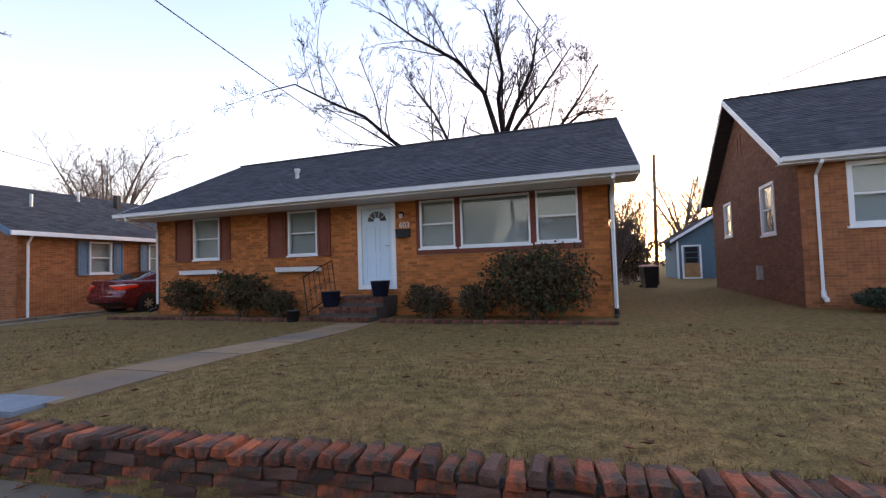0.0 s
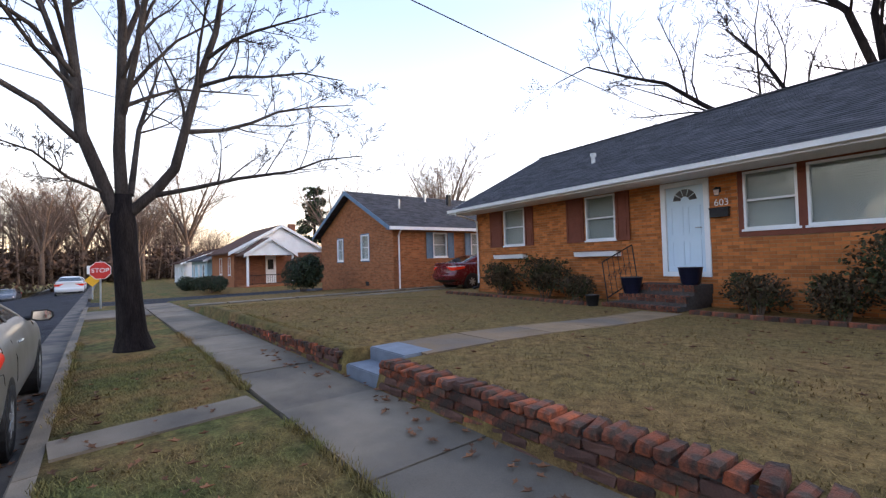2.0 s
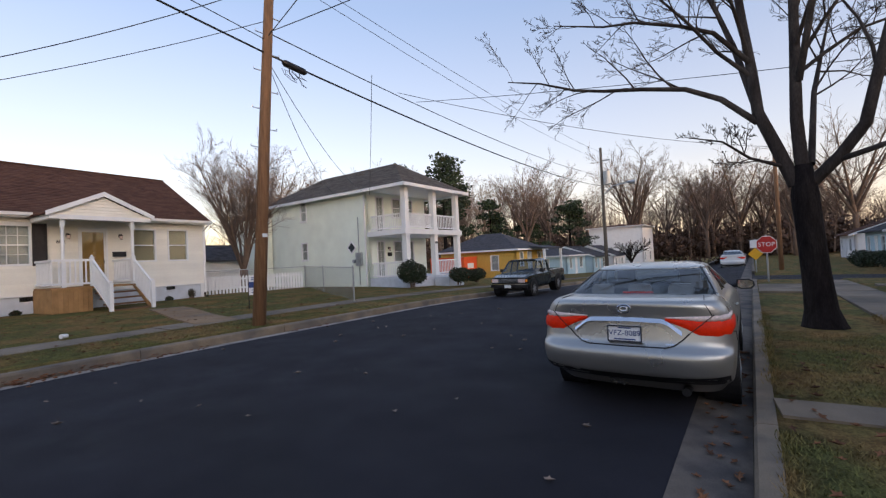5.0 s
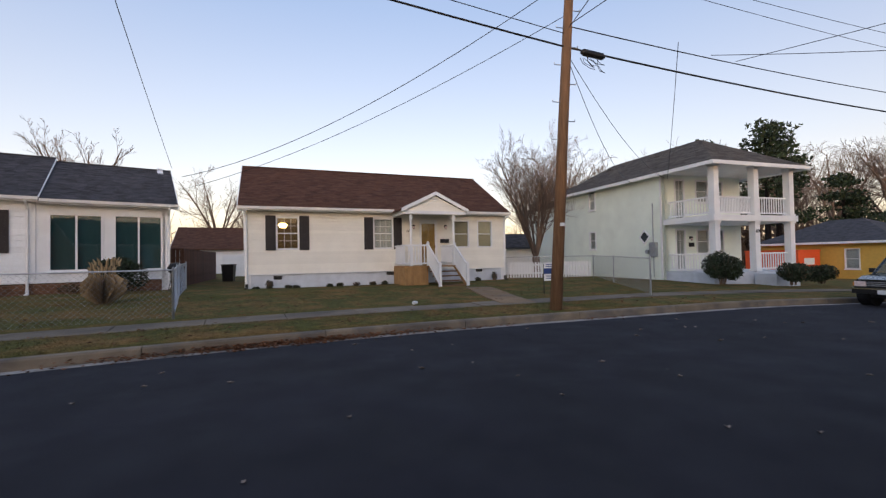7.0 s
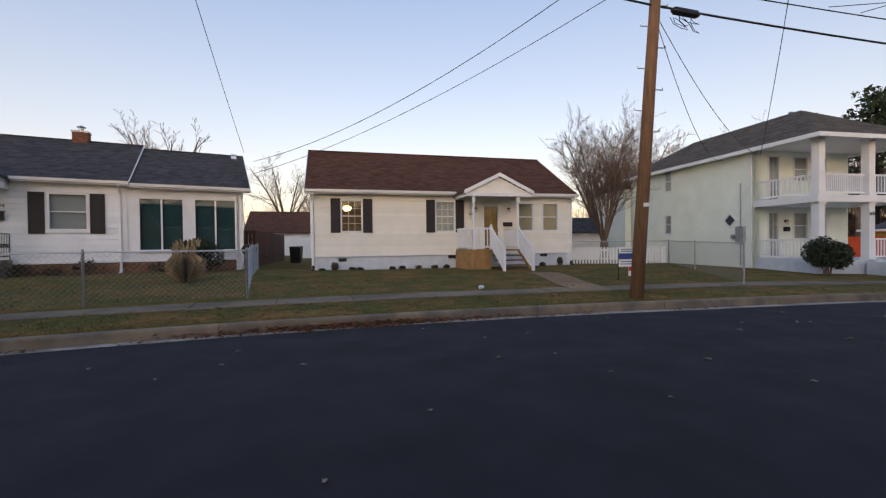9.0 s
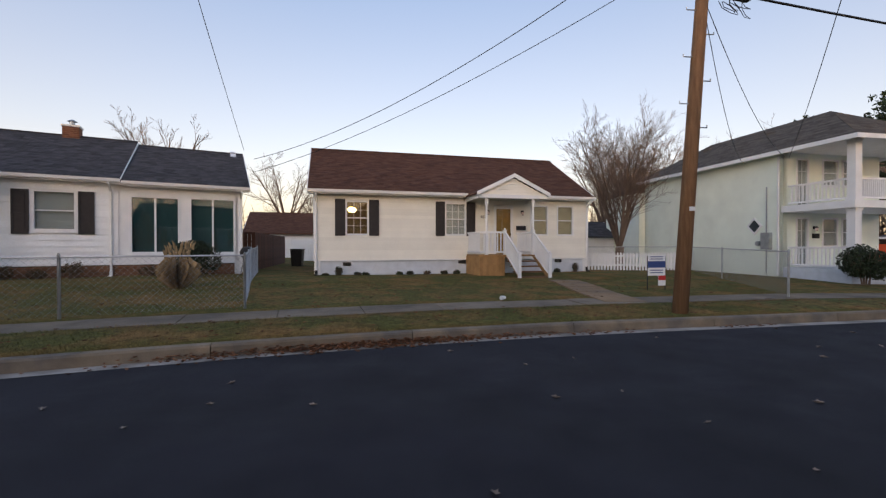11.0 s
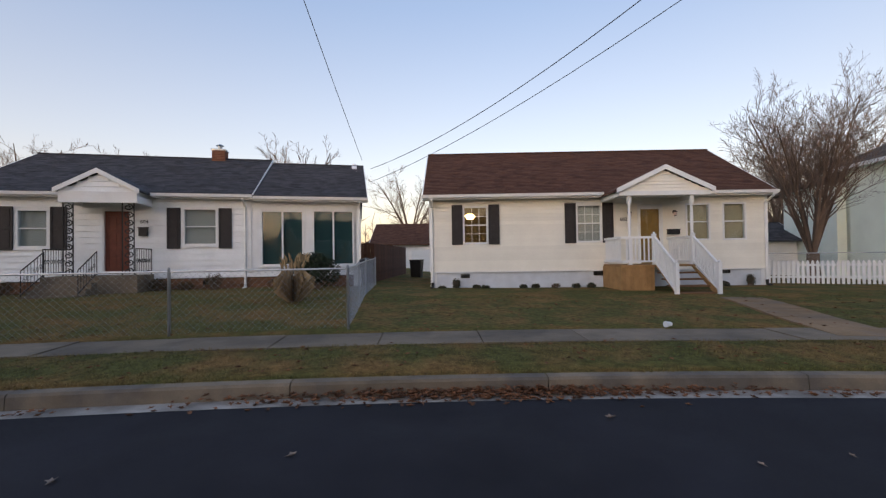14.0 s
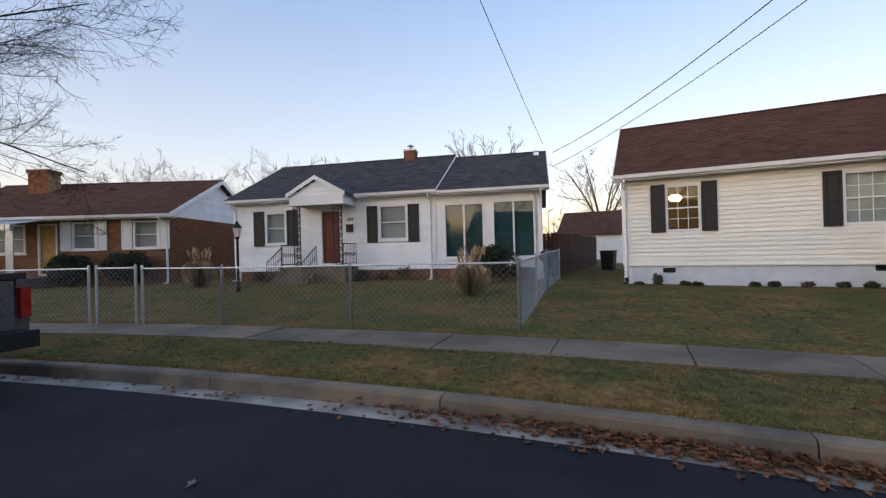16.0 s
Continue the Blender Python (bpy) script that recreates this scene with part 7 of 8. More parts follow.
def pickup(m, paint, label, bed_cover=False):
    """A pickup truck; its own x runs forward from the rear bumper."""
    t = thing("pickup_truck", m, label, "truck")

    def rbox(x0, x1, w0, w1, z0, z1, cut=0.06):
        return [[(x, s * y, z) for s, y, z in ((1, w0, z0), (1, w0 + 0.02, z0 + cut * 2), (1, w1, z1 - cut), (1, w1 - cut, z1), (-1, w1 - cut, z1), (-1, w1, z1 - cut), (-1, w0 + 0.02, z0 + cut * 2), (-1, w0, z0))] for x in (x0, x1)]
    bed = Mesh()
    for s in (-1, 1):
        bed.loft([[(x, s * 0.86, 0.5), (x, s * 0.88, 0.7), (x, s * 0.84, 1.05), (x, s * 0.76, 1.07), (x, s * 0.74, 0.6)] for x in (0.12, 1.95)])
    bed.box(0.12, 1.95, -0.74, 0.74, 0.55, 0.62).box(1.88, 1.95, -0.74, 0.74, 0.6, 1.05)
    part("bed", bed, paint, t)
    tg = part("tailgate", Mesh().box(0.08, 0.13, -0.72, 0.72, 0.6, 1.06).box(0.075, 0.085, -0.6, 0.6, 0.68, 0.98), paint, t)
    part("tailgate_handle", Mesh().box(0.06, 0.08, -0.1, 0.1, 0.9, 0.96), DARK, tg)
    if bed_cover:
        part("bed_cover", Mesh().box(0.1, 1.92, -0.84, 0.84, 1.07, 1.13), DARK, t)
    hood = Mesh()
    hood.loft(rbox(1.97, 3.75, 0.84, 0.86, 0.45, 1.02) + [[(4.35, *p[1:]) for p in rbox(0, 1, 0.83, 0.84, 0.45, 0.99)[0]], [(4.75, *p[1:]) for p in rbox(0, 1, 0.78, 0.78, 0.5, 0.9)[0]]])
    part("body", hood, paint, t)
    cab = Mesh()
    cab.loft([[(x, s * y, z) for s, y, z in ((1, 0.82, 1.0), (1, wt, zt), (1, wt - 0.1, zt + 0.03), (-1, wt - 0.1, zt + 0.03), (-1, wt, zt), (-1, 0.82, 1.0))] for x, wt, zt in ((2.0, 0.7, 1.5), (2.25, 0.66, 1.56), (3.0, 0.66, 1.56), (3.25, 0.68, 1.46), (3.7, 0.78, 1.02))], caps=True)
    part("cabin_glass", cab, CARGLASS, t)
    rf = Mesh().loft([[(x, s * y, z) for s, y, z in ((1, 0.68, 1.52), (1, 0.58, 1.61), (-1, 0.58, 1.61), (-1, 0.68, 1.52))] for x in (2.02, 3.12)])
    part("roof", rf, paint, t)
    for s in (-1, 1):
        for line in ([(2.02, 0.83, 1.0), (2.06, 0.69, 1.55)], [(2.75, 0.83, 1.0), (2.75, 0.68, 1.55)], [(3.72, 0.8, 1.0), (3.12, 0.68, 1.55)]):
            part("pillar", Mesh().tube([(x, s * y, z) for x, y, z in line], 0.04, 5), paint, t)
        for ax in (1.05, 4.05):
            part("wheel_arch", Mesh().tube([(ax, s * 0.55, 0.42), (ax, s * 0.892, 0.42)], 0.42, 20), DARK, t)
            wheel(t, ax, s * 0.79, 0.36, s, 0.22)
        part("headlight", Mesh().box(4.66, 4.79, s * 0.62 - 0.15, s * 0.62 + 0.15, 0.68, 0.84), CLEAR_LENS, t)
        part("indicator", Mesh().box(4.6, 4.76, s * 0.79 - 0.03, s * 0.79 + 0.03, 0.7, 0.8), AMBER_LENS, t)
        part("tail_lamp", Mesh().box(0.06, 0.17, s * 0.81 - 0.045, s * 0.81 + 0.045, 0.7, 0.99), TAIL_RED, t)
        part("mirror", Mesh().box(3.3, 3.38, s * 0.98 - 0.08, s * 0.98 + 0.08, 1.05, 1.2).box(3.34, 3.37, min(s * 0.82, s * 0.95), max(s * 0.82, s * 0.95), 1.1, 1.13), DARK, t)
    gr = part("grille", Mesh().box(4.74, 4.78, -0.45, 0.45, 0.66, 0.85), DARK, t)
    for z in (0.7, 0.755, 0.81):
        part("grille_bar", Mesh().box(4.775, 4.795, -0.45, 0.45, z, z + 0.02), STEEL, gr)
    part("front_bumper", Mesh().loft([[(4.72, y, z), (4.86 - abs(y) * 0.12, y, z + 0.01), (4.86 - abs(y) * 0.12, y, z + 0.15), (4.72, y, z + 0.16)] for y, z in ((-0.86, 0.44), (-0.4, 0.44), (0.4, 0.44), (0.86, 0.44))]), DARK, t)
    part("bumper_strip", Mesh().box(4.72, 4.84, -0.84, 0.84, 0.59, 0.63), CHROME, t)
    part("number_plate", Mesh().box(4.84, 4.87, -0.15, 0.15, 0.45, 0.58), WHITE, t)
    part("rear_bumper", Mesh().box(-0.06, 0.12, -0.85, 0.85, 0.42, 0.58), CHROME if not bed_cover else DARK, t)
    part("chassis", Mesh().box(0.3, 4.5, -0.5, 0.5, 0.3, 0.5), DARK, t)
    return t


p = street(along(-12.3), 1.3)
pickup(pose(p.x, p.y, p.z - 0.03, 0, 0.9, 4.9) @ Matrix.Diagonal((0.8, 0.85, 0.84, 1)) @ Matrix.Translation((-4.85, 0, 0)), GREENBLACK, "black green pickup truck parked across the street")
p, q = street(along(9.0), 1.38), street(along(9.7), 1.38)
pickup(pose(p.x, p.y, 0.0, 0, 0, math.degrees(math.atan2(q.y - p.y, q.x - p.x))) @ Matrix.Diagonal((1.15, 1.13, 1.22, 1)), GREYPAINT, "grey pickup truck with a covered bed at the kerb", True)


# ---- poles and wires ----
def cable(label, a, b, sag, r=0.012, n=20, group="overhead cables"):
    a, b = Vector(a), Vector(b)
    m = Mesh()
    pts = [a.lerp(b, i / n) - Vector((0, 0, sag * 4 * (i / n) * (1 - i / n))) for i in range(n + 1)]
    m.tube(pts, r, 6)
    m.smooth = True
    ob = part("overhead_cable", m, DARK)
    return tagged(ob, label, "cable", group)


def utility_pole(base, top, r, label, steps=True, timber=POLE_WOOD):
    t = thing("utility_pole", pose(*base), label, "pole")
    d = Vector(top) - Vector(base)
    m = Mesh().tube([(0, 0, -0.3), d * 0.5, d], [r, r * 0.85, r * 0.68], 16)
    m.smooth = True
    part("pole_shaft", m, timber, t)
    if steps:
        for i in range(12):
            p = d * (0.4 + i * 0.05)
            s = 1 if i % 2 else -1
            part("pole_step", Mesh().tube([p, p + Vector((s * 0.3, 0, 0)), p + Vector((s * 0.3, 0, 0.05))], 0.012, 5), STEEL, t)
    part("tag_plate", box(d.x * 0.25 - 0.06, d.x * 0.25 + 0.06, r + 0.002, r + 0.01, d.z * 0.22, d.z * 0.22 + 0.08), WHITE, t, "small white pole number plate")
    return t, d


P1, P1T = (-3.65, -8.45, 0.15), (-4.3, -8.42, 9.2)


def on_pole(z):
    f = (z - P1[2]) / (P1T[2] - P1[2])
    return Vector(P1).lerp(Vector(P1T), f)


utility_pole(P1, P1T, 0.145, "tall brown timber utility pole leaning slightly, with climbing steps")
t2, d2 = utility_pole((-36.0, -12.2, -0.9), (-36.0, -12.2, 10.3), 0.16, "grey timber utility pole with a transformer and street lamp", steps=False, timber=POLE_GREY)
part("transformer", Mesh().tube([(0.1, 0.45, 8.0), (0.1, 0.45, 9.1)], 0.3, 14).box(-0.05, 0.05, 0.0, 0.3, 8.6, 8.75).box(-0.06, 0.06, -0.1, 0.75, 10.0, 10.12), STEEL, t2)
part("lamp_arm", Mesh().tube([(0, 0, 7.1), (0.2, 0.9, 7.75), (0.3, 2.2, 7.9)], 0.05, 6), STEEL, t2)
part("lamp_head", Mesh().tube([(0.3, 2.1, 7.9), (0.32, 2.8, 7.82)], [0.09, 0.18], 8), STEEL, t2)
utility_pole((-29.0, -0.2, -0.4), (-29.0, -0.2, 6.6), 0.12, "thin timber pole behind the stop sign", steps=False)
utility_pole((3.95, 24.4, 0.1), (4.08, 24.4, 6.45), 0.1, "thin dark utility pole behind the houses", steps=False)
EAST = (26.0, -1.0, 8.0)
P2 = Vector((-36.0, -12.2, 0))
cable("thick black telephone cable along the street", on_pole(6.48), EAST, 0.45, 0.022)
cable("thick black telephone cable along the street", on_pole(6.48), P2 + Vector((0, 0, 7.0)), 0.5, 0.024)
cable("black power cable along the street", on_pole(7.0), P2 + Vector((0, 0, 7.9)), 0.5, 0.014)
cable("black power cable along the street", on_pole(6.8), EAST, 0.3, 0.01)
cable("thin overhead wire along the street", on_pole(8.6), P2 + Vector((0, 0, 9.2)), 0.4, 0.008)
cable("thin overhead wire along the street", on_pole(8.9), P2 + Vector((0, 0.5, 9.6)), 0.4, 0.008)
cable("thin overhead wire along the street", on_pole(8.9), (30, 2.0, 9.6), 0.4, 0.008)
cable("service wire to the white house", on_pole(8.2), (7.4, -18.1, 4.85), 0.75, 0.011)
cable("service wire to the white house", on_pole(7.3), (7.4, -18.1, 4.35), 0.5, 0.009)
cable("service wire over the road", (7.75, -18.1, 5.2), (5.36, -8.0, 6.75), 0.05, 0.008)
cable("service wire to the two-storey house", on_pole(6.35), (-13.5, -16.3, 5.0), 0.5, 0.008)
cable("service wire to the two-storey house", on_pole(6.3), (-13.8, -18.5, 5.2), 1.0, 0.008)
cable("service wire to the two-storey house", (-7.6, -8.75, 7.1), (-13.6, -16.2, 4.95), 0.2, 0.01)
cable("service wire across the street", (-9.2, -9.3, 7.15), (-26.0, 0.0, 6.2), 0.4, 0.01)
cable("service wire across the street", (-10.2, -9.4, 7.1), (-16.9, 16.0, 4.9), 0.4, 0.01)
cable("service wire across the street", on_pole(7.0), (-6.0, 14.5, 5.5), 0.35, 0.01)
cable("service wire across the street", on_pole(6.9), (1.7, 15.0, 5.45), 0.45, 0.01)
cable("service wire to the brick house", (16.0, -4.6, 7.0), (5.35, 17.2, 6.35), 0.6, 0.012)
cable("thin wire behind the brick houses", (4.0, 24.3, 6.3), (5.3, 17.6, 6.2), 0.25, 0.01)
sc = thing("cable_splice", Matrix.Translation(on_pole(6.48)), "black cable splice case hanging from the telephone cable", "cable box")
dd = (P2 + Vector((0, 0, 7.0)) - on_pole(6.48)).normalized()
part("splice_body", Mesh().tube([dd * 0.42 - Vector((0, 0, 0.05)), dd * 0.5 - Vector((0, 0, 0.06)), dd * 1.05 - Vector((0, 0, 0.1)), dd * 1.12 - Vector((0, 0, 0.11))], [0.04, 0.085, 0.085, 0.04], 10), DARK, sc)
loops = Mesh()
rng = random.Random(6)
for i in range(5):
    w = dd * rng.uniform(0.6, 1.0)
    loops.tube([w + Vector((rng.uniform(-0.08, 0.08) + 0.12 * math.cos(k), 0.03 * k - 0.1, -0.15 - 0.16 * math.sin(k * 0.52) * (1 + 0.3 * i))) for k in range(7)], 0.007, 4)
part("loose_wire", loops, DARK, sc)


# ---- fences ----
def chain_link(name, pts, label, high=1.07, post_gap=2.6, gate=None):
    """A galvanised chain-link fence: posts, top rail and a diamond mesh of wires."""
    f = thing(name, Matrix(), label, "fence")
    for (ax, ay, az), (bx, by, bz) in zip(pts, pts[1:]):
        a, b = Vector((ax, ay, az)), Vector((bx, by, bz))
        d = b - a
        n = max(1, round(d.length / post_gap))
        for i in range(n + 1):
            p = a.lerp(b, i / n)
            r = 0.027 if i in (0, n) else 0.021
            part("post", Mesh().tube([p - Vector((0, 0, 0.1)), p + Vector((0, 0, high + 0.03)), p + Vector((0, 0, high + 0.07))], [r, r, r * 0.5], 8), STEEL, f)
        part("top_rail", Mesh().tube([a + Vector((0, 0, high)), b + Vector((0, 0, high))], 0.017, 6), STEEL, f)
        wires = Mesh()
        step, L = 0.11, d.length
        u = d.normalized()
        k = -high
        while k < L:
            for s in (1, -1):
                t0, t1 = (k, k + high)
                z0, z1 = (0.03, high) if s > 0 else (high, 0.03)
                c0, c1 = max(0.0, t0), min(L, t1)
                if c1 - c0 > 0.02:
                    za, zb = z0 + (z1 - z0) * (c0 - t0) / (t1 - t0), z0 + (z1 - z0) * (c1 - t0) / (t1 - t0)
                    p, q = a + u * c0 + Vector((0, 0, za)), a + u * c1 + Vector((0, 0, zb))
                    wires.tube([p, q], 0.0021, 3, caps=False)
            k += step
        part("wire_mesh", wires, STEEL, f, kind="stuff")
    return f


FC = (4.85, -9.62, 0.22)
chain_link("chain_link_fence", [FC, (7.62, -8.68, 0.22), (10.05, -7.7, 0.22), (11.6, -6.95, 0.24)], "grey chain-link fence with steel posts along the front yard")
chain_link("chain_link_fence", [FC, (6.35, -14.6, 0.3), (7.3, -18.2, 0.35)], "grey chain-link fence between two yards")
chain_link("chain_link_gate", [(11.72, -6.88, 0.26), (12.55, -6.5, 0.26)], "narrow chain-link gate in a steel frame", post_gap=3)
chain_link("chain_link_fence", [(12.7, -6.42, 0.26), (16.5, -4.4, 0.26), (23, -0.6, 0.26)], "grey chain-link fence along the neighbouring yard")
chain_link("wire_fence", [(-7.7, -10.2, 0.22), (-11.9, -19.8, 0.3)], "low wire fence between the lawns", high=1.1, post_gap=5)
chain_link("wire_fence", [(-11.9, -19.8, 0.3), (-7.0, -20.6, 0.3)], "low wire fence behind the lawn", high=1.1, post_gap=5)


def board_fence(name, a, b, high, width, gap, material, label, point=False):
    f = thing(name, Matrix(), label, "fence")
    a, b = Vector(a), Vector(b)
    d = b - a
    ang = math.atan2(d.y, d.x)
    n = int(d.length / (width + gap))
    top = Mesh()
    if point:
        u = Mesh().slab([(-width / 2, 0, 0), (width / 2, 0, 0), (width / 2, 0, high - 0.06), (0, 0, high), (-width / 2, 0, high - 0.06)], (0, 0.02, 0)).data("picket", material)
    else:
        u = Mesh().box(-width / 2, width / 2, 0, 0.02, 0, high).data("board", material)
    for i in range(n + 1):
        p = a.lerp(b, i / max(1, n))
        piece("picket" if point else "board", u, f, Matrix.Translation(p) @ Matrix.Rotation(ang, 4, "Z"))
    for z in (high * 0.25, high * 0.75):
        m = Matrix.Translation(a) @ Matrix.Rotation(ang, 4, "Z")
        r = part("rail", box(0, d.length, 0.021, 0.06, z, z + 0.08), material, f)
        r.matrix_basis = m


board_fence("picket_fence", (-6.9, -19.9, 0.3), (-11.6, -19.65, 0.3), 0.85, 0.09, 0.06, WHITE, "low white picket fence behind the lawn", True)
board_fence("board_fence", (7.9, -19.6, 0.3), (9.0, -29.0, 0.3), 1.75, 0.14, 0.006, FENCE_WOOD, "dark stained timber board fence between the houses")
board_fence("board_fence", (7.9, -19.6, 0.3), (9.6, -19.0, 0.3), 1.75, 0.14, 0.006, FENCE_WOOD, "dark stained timber board fence between the houses")
board_fence("white_fence", (5.5, -32.0, 0.2), (9.5, -33.0, 0.2), 1.7, 0.2, 0.004, WHITE, "white board fence in a back garden")


# ---- street furniture and signs ----
def stop_sign():
    t = thing("stop_sign", pose(-18.6, -0.15, -0.1, 0, 0, 92), "red octagonal stop sign on a steel post", "sign")
    part("post", Mesh().tube([(0, 0, 0), (0, 0, 1.85)], 0.03, 6), STEEL, t)
    o = lambda r, y, e: Mesh().slab([(r * math.cos(radians(22.5 + 45 * k)), y, 1.5 + r * math.sin(radians(22.5 + 45 * k))) for k in range(8)], (0, e, 0))
    part("border", o(0.33, -0.04, 0.008), WHITE, t)
    part("face", o(0.31, -0.046, 0.006), STOP_RED, t)
    text_part("lettering", "STOP", 0.21, pose(0, -0.048, 1.5, 90), WHITE, t, 0.001)


stop_sign()
t = thing("warning_sign", pose(-27.4, -1.2, -0.4, 0, 0, 95), "yellow diamond warning sign under a small white sign", "sign")
part("post", Mesh().tube([(0, 0, 0), (0, 0, 2.1)], 0.03, 6), STEEL, t)
part("diamond", Mesh().slab([(0.33, -0.04, 1.3), (0, -0.04, 1.63), (-0.33, -0.04, 1.3), (0, -0.04, 0.97)], (0, 0.01, 0)), SIGN_YELLOW, t)
part("plate", box(-0.22, 0.22, -0.04, -0.03, 1.62, 2.05), WHITE, t)


def yard_sign():
    t = thing("yard_sign", pose(-5.35, -11.9, 0.24, 0, 0, 186), "white and navy estate sign on a dark metal frame", "sign")
    for x in (-0.28, 0.28):
        part("leg", Mesh().tube([(x, 0, -0.1), (x, 0, 0.95)], 0.014, 5), DARK, t)
    part("panel", box(-0.28, 0.28, -0.012, 0.012, 0.4, 0.98), WHITE, t)
    part("navy_band", box(-0.275, 0.275, -0.016, -0.012, 0.62, 0.8), BLUE_INK, t)
    for z in (0.86, 0.92, 0.55, 0.48):
        part("text_bar", box(-0.2, 0.2, -0.016, -0.012, z - 0.012, z + 0.012), BLUE_INK, t)
    r = part("rider", box(0.05, 0.28, -0.02, -0.008, 0.12, 0.4), WHITE, t)
    part("rider_band", box(0.05, 0.28, -0.024, -0.02, 0.27, 0.4), STOP_RED, r)


yard_sign()


def lamp_post():
    t = thing("lamp_post", pose(14.6, -10.6, 0.3), "black iron garden lamp post with a glass lantern", "lamp")
    part("post", Mesh().tube([(0, 0, 0), (0, 0, 0.25), (0, 0, 0.3), (0, 0, 1.7)], [0.07, 0.07, 0.04, 0.035], 10), DARK, t)
    part("lantern_base", Mesh().tube([(0, 0, 1.7), (0, 0, 1.78)], [0.04, 0.08], 6), DARK, t)
    part("lantern_roof", Mesh().tube([(0, 0, 2.05), (0, 0, 2.2), (0, 0, 2.27)], [0.16, 0.05, 0.02], 6), DARK, t)
    part("lantern_glass", Mesh().tube([(0, 0, 1.78), (0, 0, 2.05)], [0.08, 0.13], 6), CLEAR_LENS, t)


lamp_post()


def plume_grass(x, y, z, h, w, seed, label):
    rng = random.Random(seed)
    t = thing("plume_grass", pose(x, y, z), label, "grass")
    m, pl = Mesh(), Mesh()
    for _ in range(520):
        a, q = rng.uniform(0, 6.28), rng.uniform(0.3, 1.0)
        c, s = math.cos(a), math.sin(a)
        hh = h * rng.uniform(0.45, 0.75)
        m.add([(0.12 * c, 0.12 * s, 0), (0.12 * c + 0.012, 0.12 * s, 0), (w * q * 0.6 * c, w * q * 0.6 * s, hh), (w * q * c, w * q * s, hh * rng.uniform(0.5, 0.85))], [(0, 1, 2), (1, 3, 2)])
    for _ in range(26):
        a, q = rng.uniform(0, 6.28), rng.uniform(0.1, 0.8)
        c, s = math.cos(a), math.sin(a)
        tip = Vector((w * q * c, w * q * s, h * rng.uniform(0.8, 1.05)))
        m.tube([(0.06 * c, 0.06 * s, 0), tip * 0.7 + Vector((0, 0, 0.1)), tip], 0.005, 3)
        pl.tube([tip - Vector((0, 0, 0.12)), tip, tip + Vector((0.06 * c, 0.06 * s, 0.1))], [0.02, 0.032, 0.006], 5)
    part("blades", m, STRAW, t)
    part("plumes", pl, STRAW, t)


plume_grass(7.55, -12.6, 0.33, 1.15, 0.55, 1, "clump of dry ornamental grass with feathery plumes")
plume_grass(17.6, -10.9, 0.4, 1.3, 0.6, 2, "clump of dry ornamental grass beside the neighbour's wall")
t = thing("grill", pose(7.25, -17.0, 0.35), "dark round kettle grill beside the sunroom", "grill")
part("bowl", Mesh().tube([(0, 0, 0.62), (0, 0, 0.75), (0, 0, 0.9), (0, 0, 1.05), (0, 0, 1.1)], [0.1, 0.25, 0.29, 0.2, 0.04], 14), DARK, t)
for k in range(3):
    part("leg", Mesh().tube([(0.12 * math.cos(k * 2.1), 0.12 * math.sin(k * 2.1), 0.7), (0.28 * math.cos(k * 2.1), 0.28 * math.sin(k * 2.1), 0)], 0.012, 5), DARK, t)
t = thing("litter", pose(-0.6, -10.2, 0.25, 10, 5, 30) @ Matrix.Scale(0.6, 4), "crumpled white paper cup on the grass", "litter")
part("cup", Mesh().tube([(-0.1, 0, 0.06), (0.1, 0, 0.08)], [0.06, 0.085], 10), WHITE, t)
for x, y, h, k in ((-0.1, -0.25, 0.42, 0), (0.6, -0.2, 0.18, 0), (0.9, -0.22, 0.16, 0), (2.2, -0.2, 0.18, 0), (2.6, -0.2, 0.2, 0), (3.3, -0.2, 0.2, 1), (4.0, -0.2, 0.2, 0), (4.5, -0.25, 0.2, 0), (9.0, -0.25, 0.2, 0), (9.9, -0.2, 0.45, 0), (-0.6, -0.2, 0.16, 0)):
    p = pose(3.94, -17.35, 0, 0, 0, 188.9) @ Vector((x, y, 0.3))
    bush("foundation_plant", p.x, p.y, p.z, 0.16, 0.12, h, 240, 0.03, LEAF if not k else LEAF_BROWN, "small green plant along the foundation", 300 + int(x * 10), cluster=3)
for x, y, h in ((-6.6, -0.5, 0.5), (-4.9, -0.5, 0.6), (-5.8, -0.4, 0.35), (-10.9, -0.5, 0.45), (-2.9, -0.5, 0.4)):
    p = F_FRAME @ Vector((x, y, 0.4))
    bush("foundation_plant", p.x, p.y, p.z, 0.35, 0.25, h, 500, 0.035, LEAF_BROWN, "low dark shrub along the brick foundation", 400 + int(-x * 10), cluster=3)
t = thing("wheelie_bin", pose(7.2, -24.5, 0.3), "dark grey plastic wheelie bin between the houses", "bin")
part("bin_body", Mesh().loft([[(-0.25, -0.25, 0), (0.25, -0.25, 0), (0.25, 0.25, 0), (-0.25, 0.25, 0)], [(-0.3, -0.33, 0.95), (0.3, -0.33, 0.95), (0.3, 0.33, 0.95), (-0.3, 0.33, 0.95)]]), DARK, t)
part("bin_lid", box(-0.32, 0.32, -0.36, 0.36, 0.955, 1.0), DARK, t)


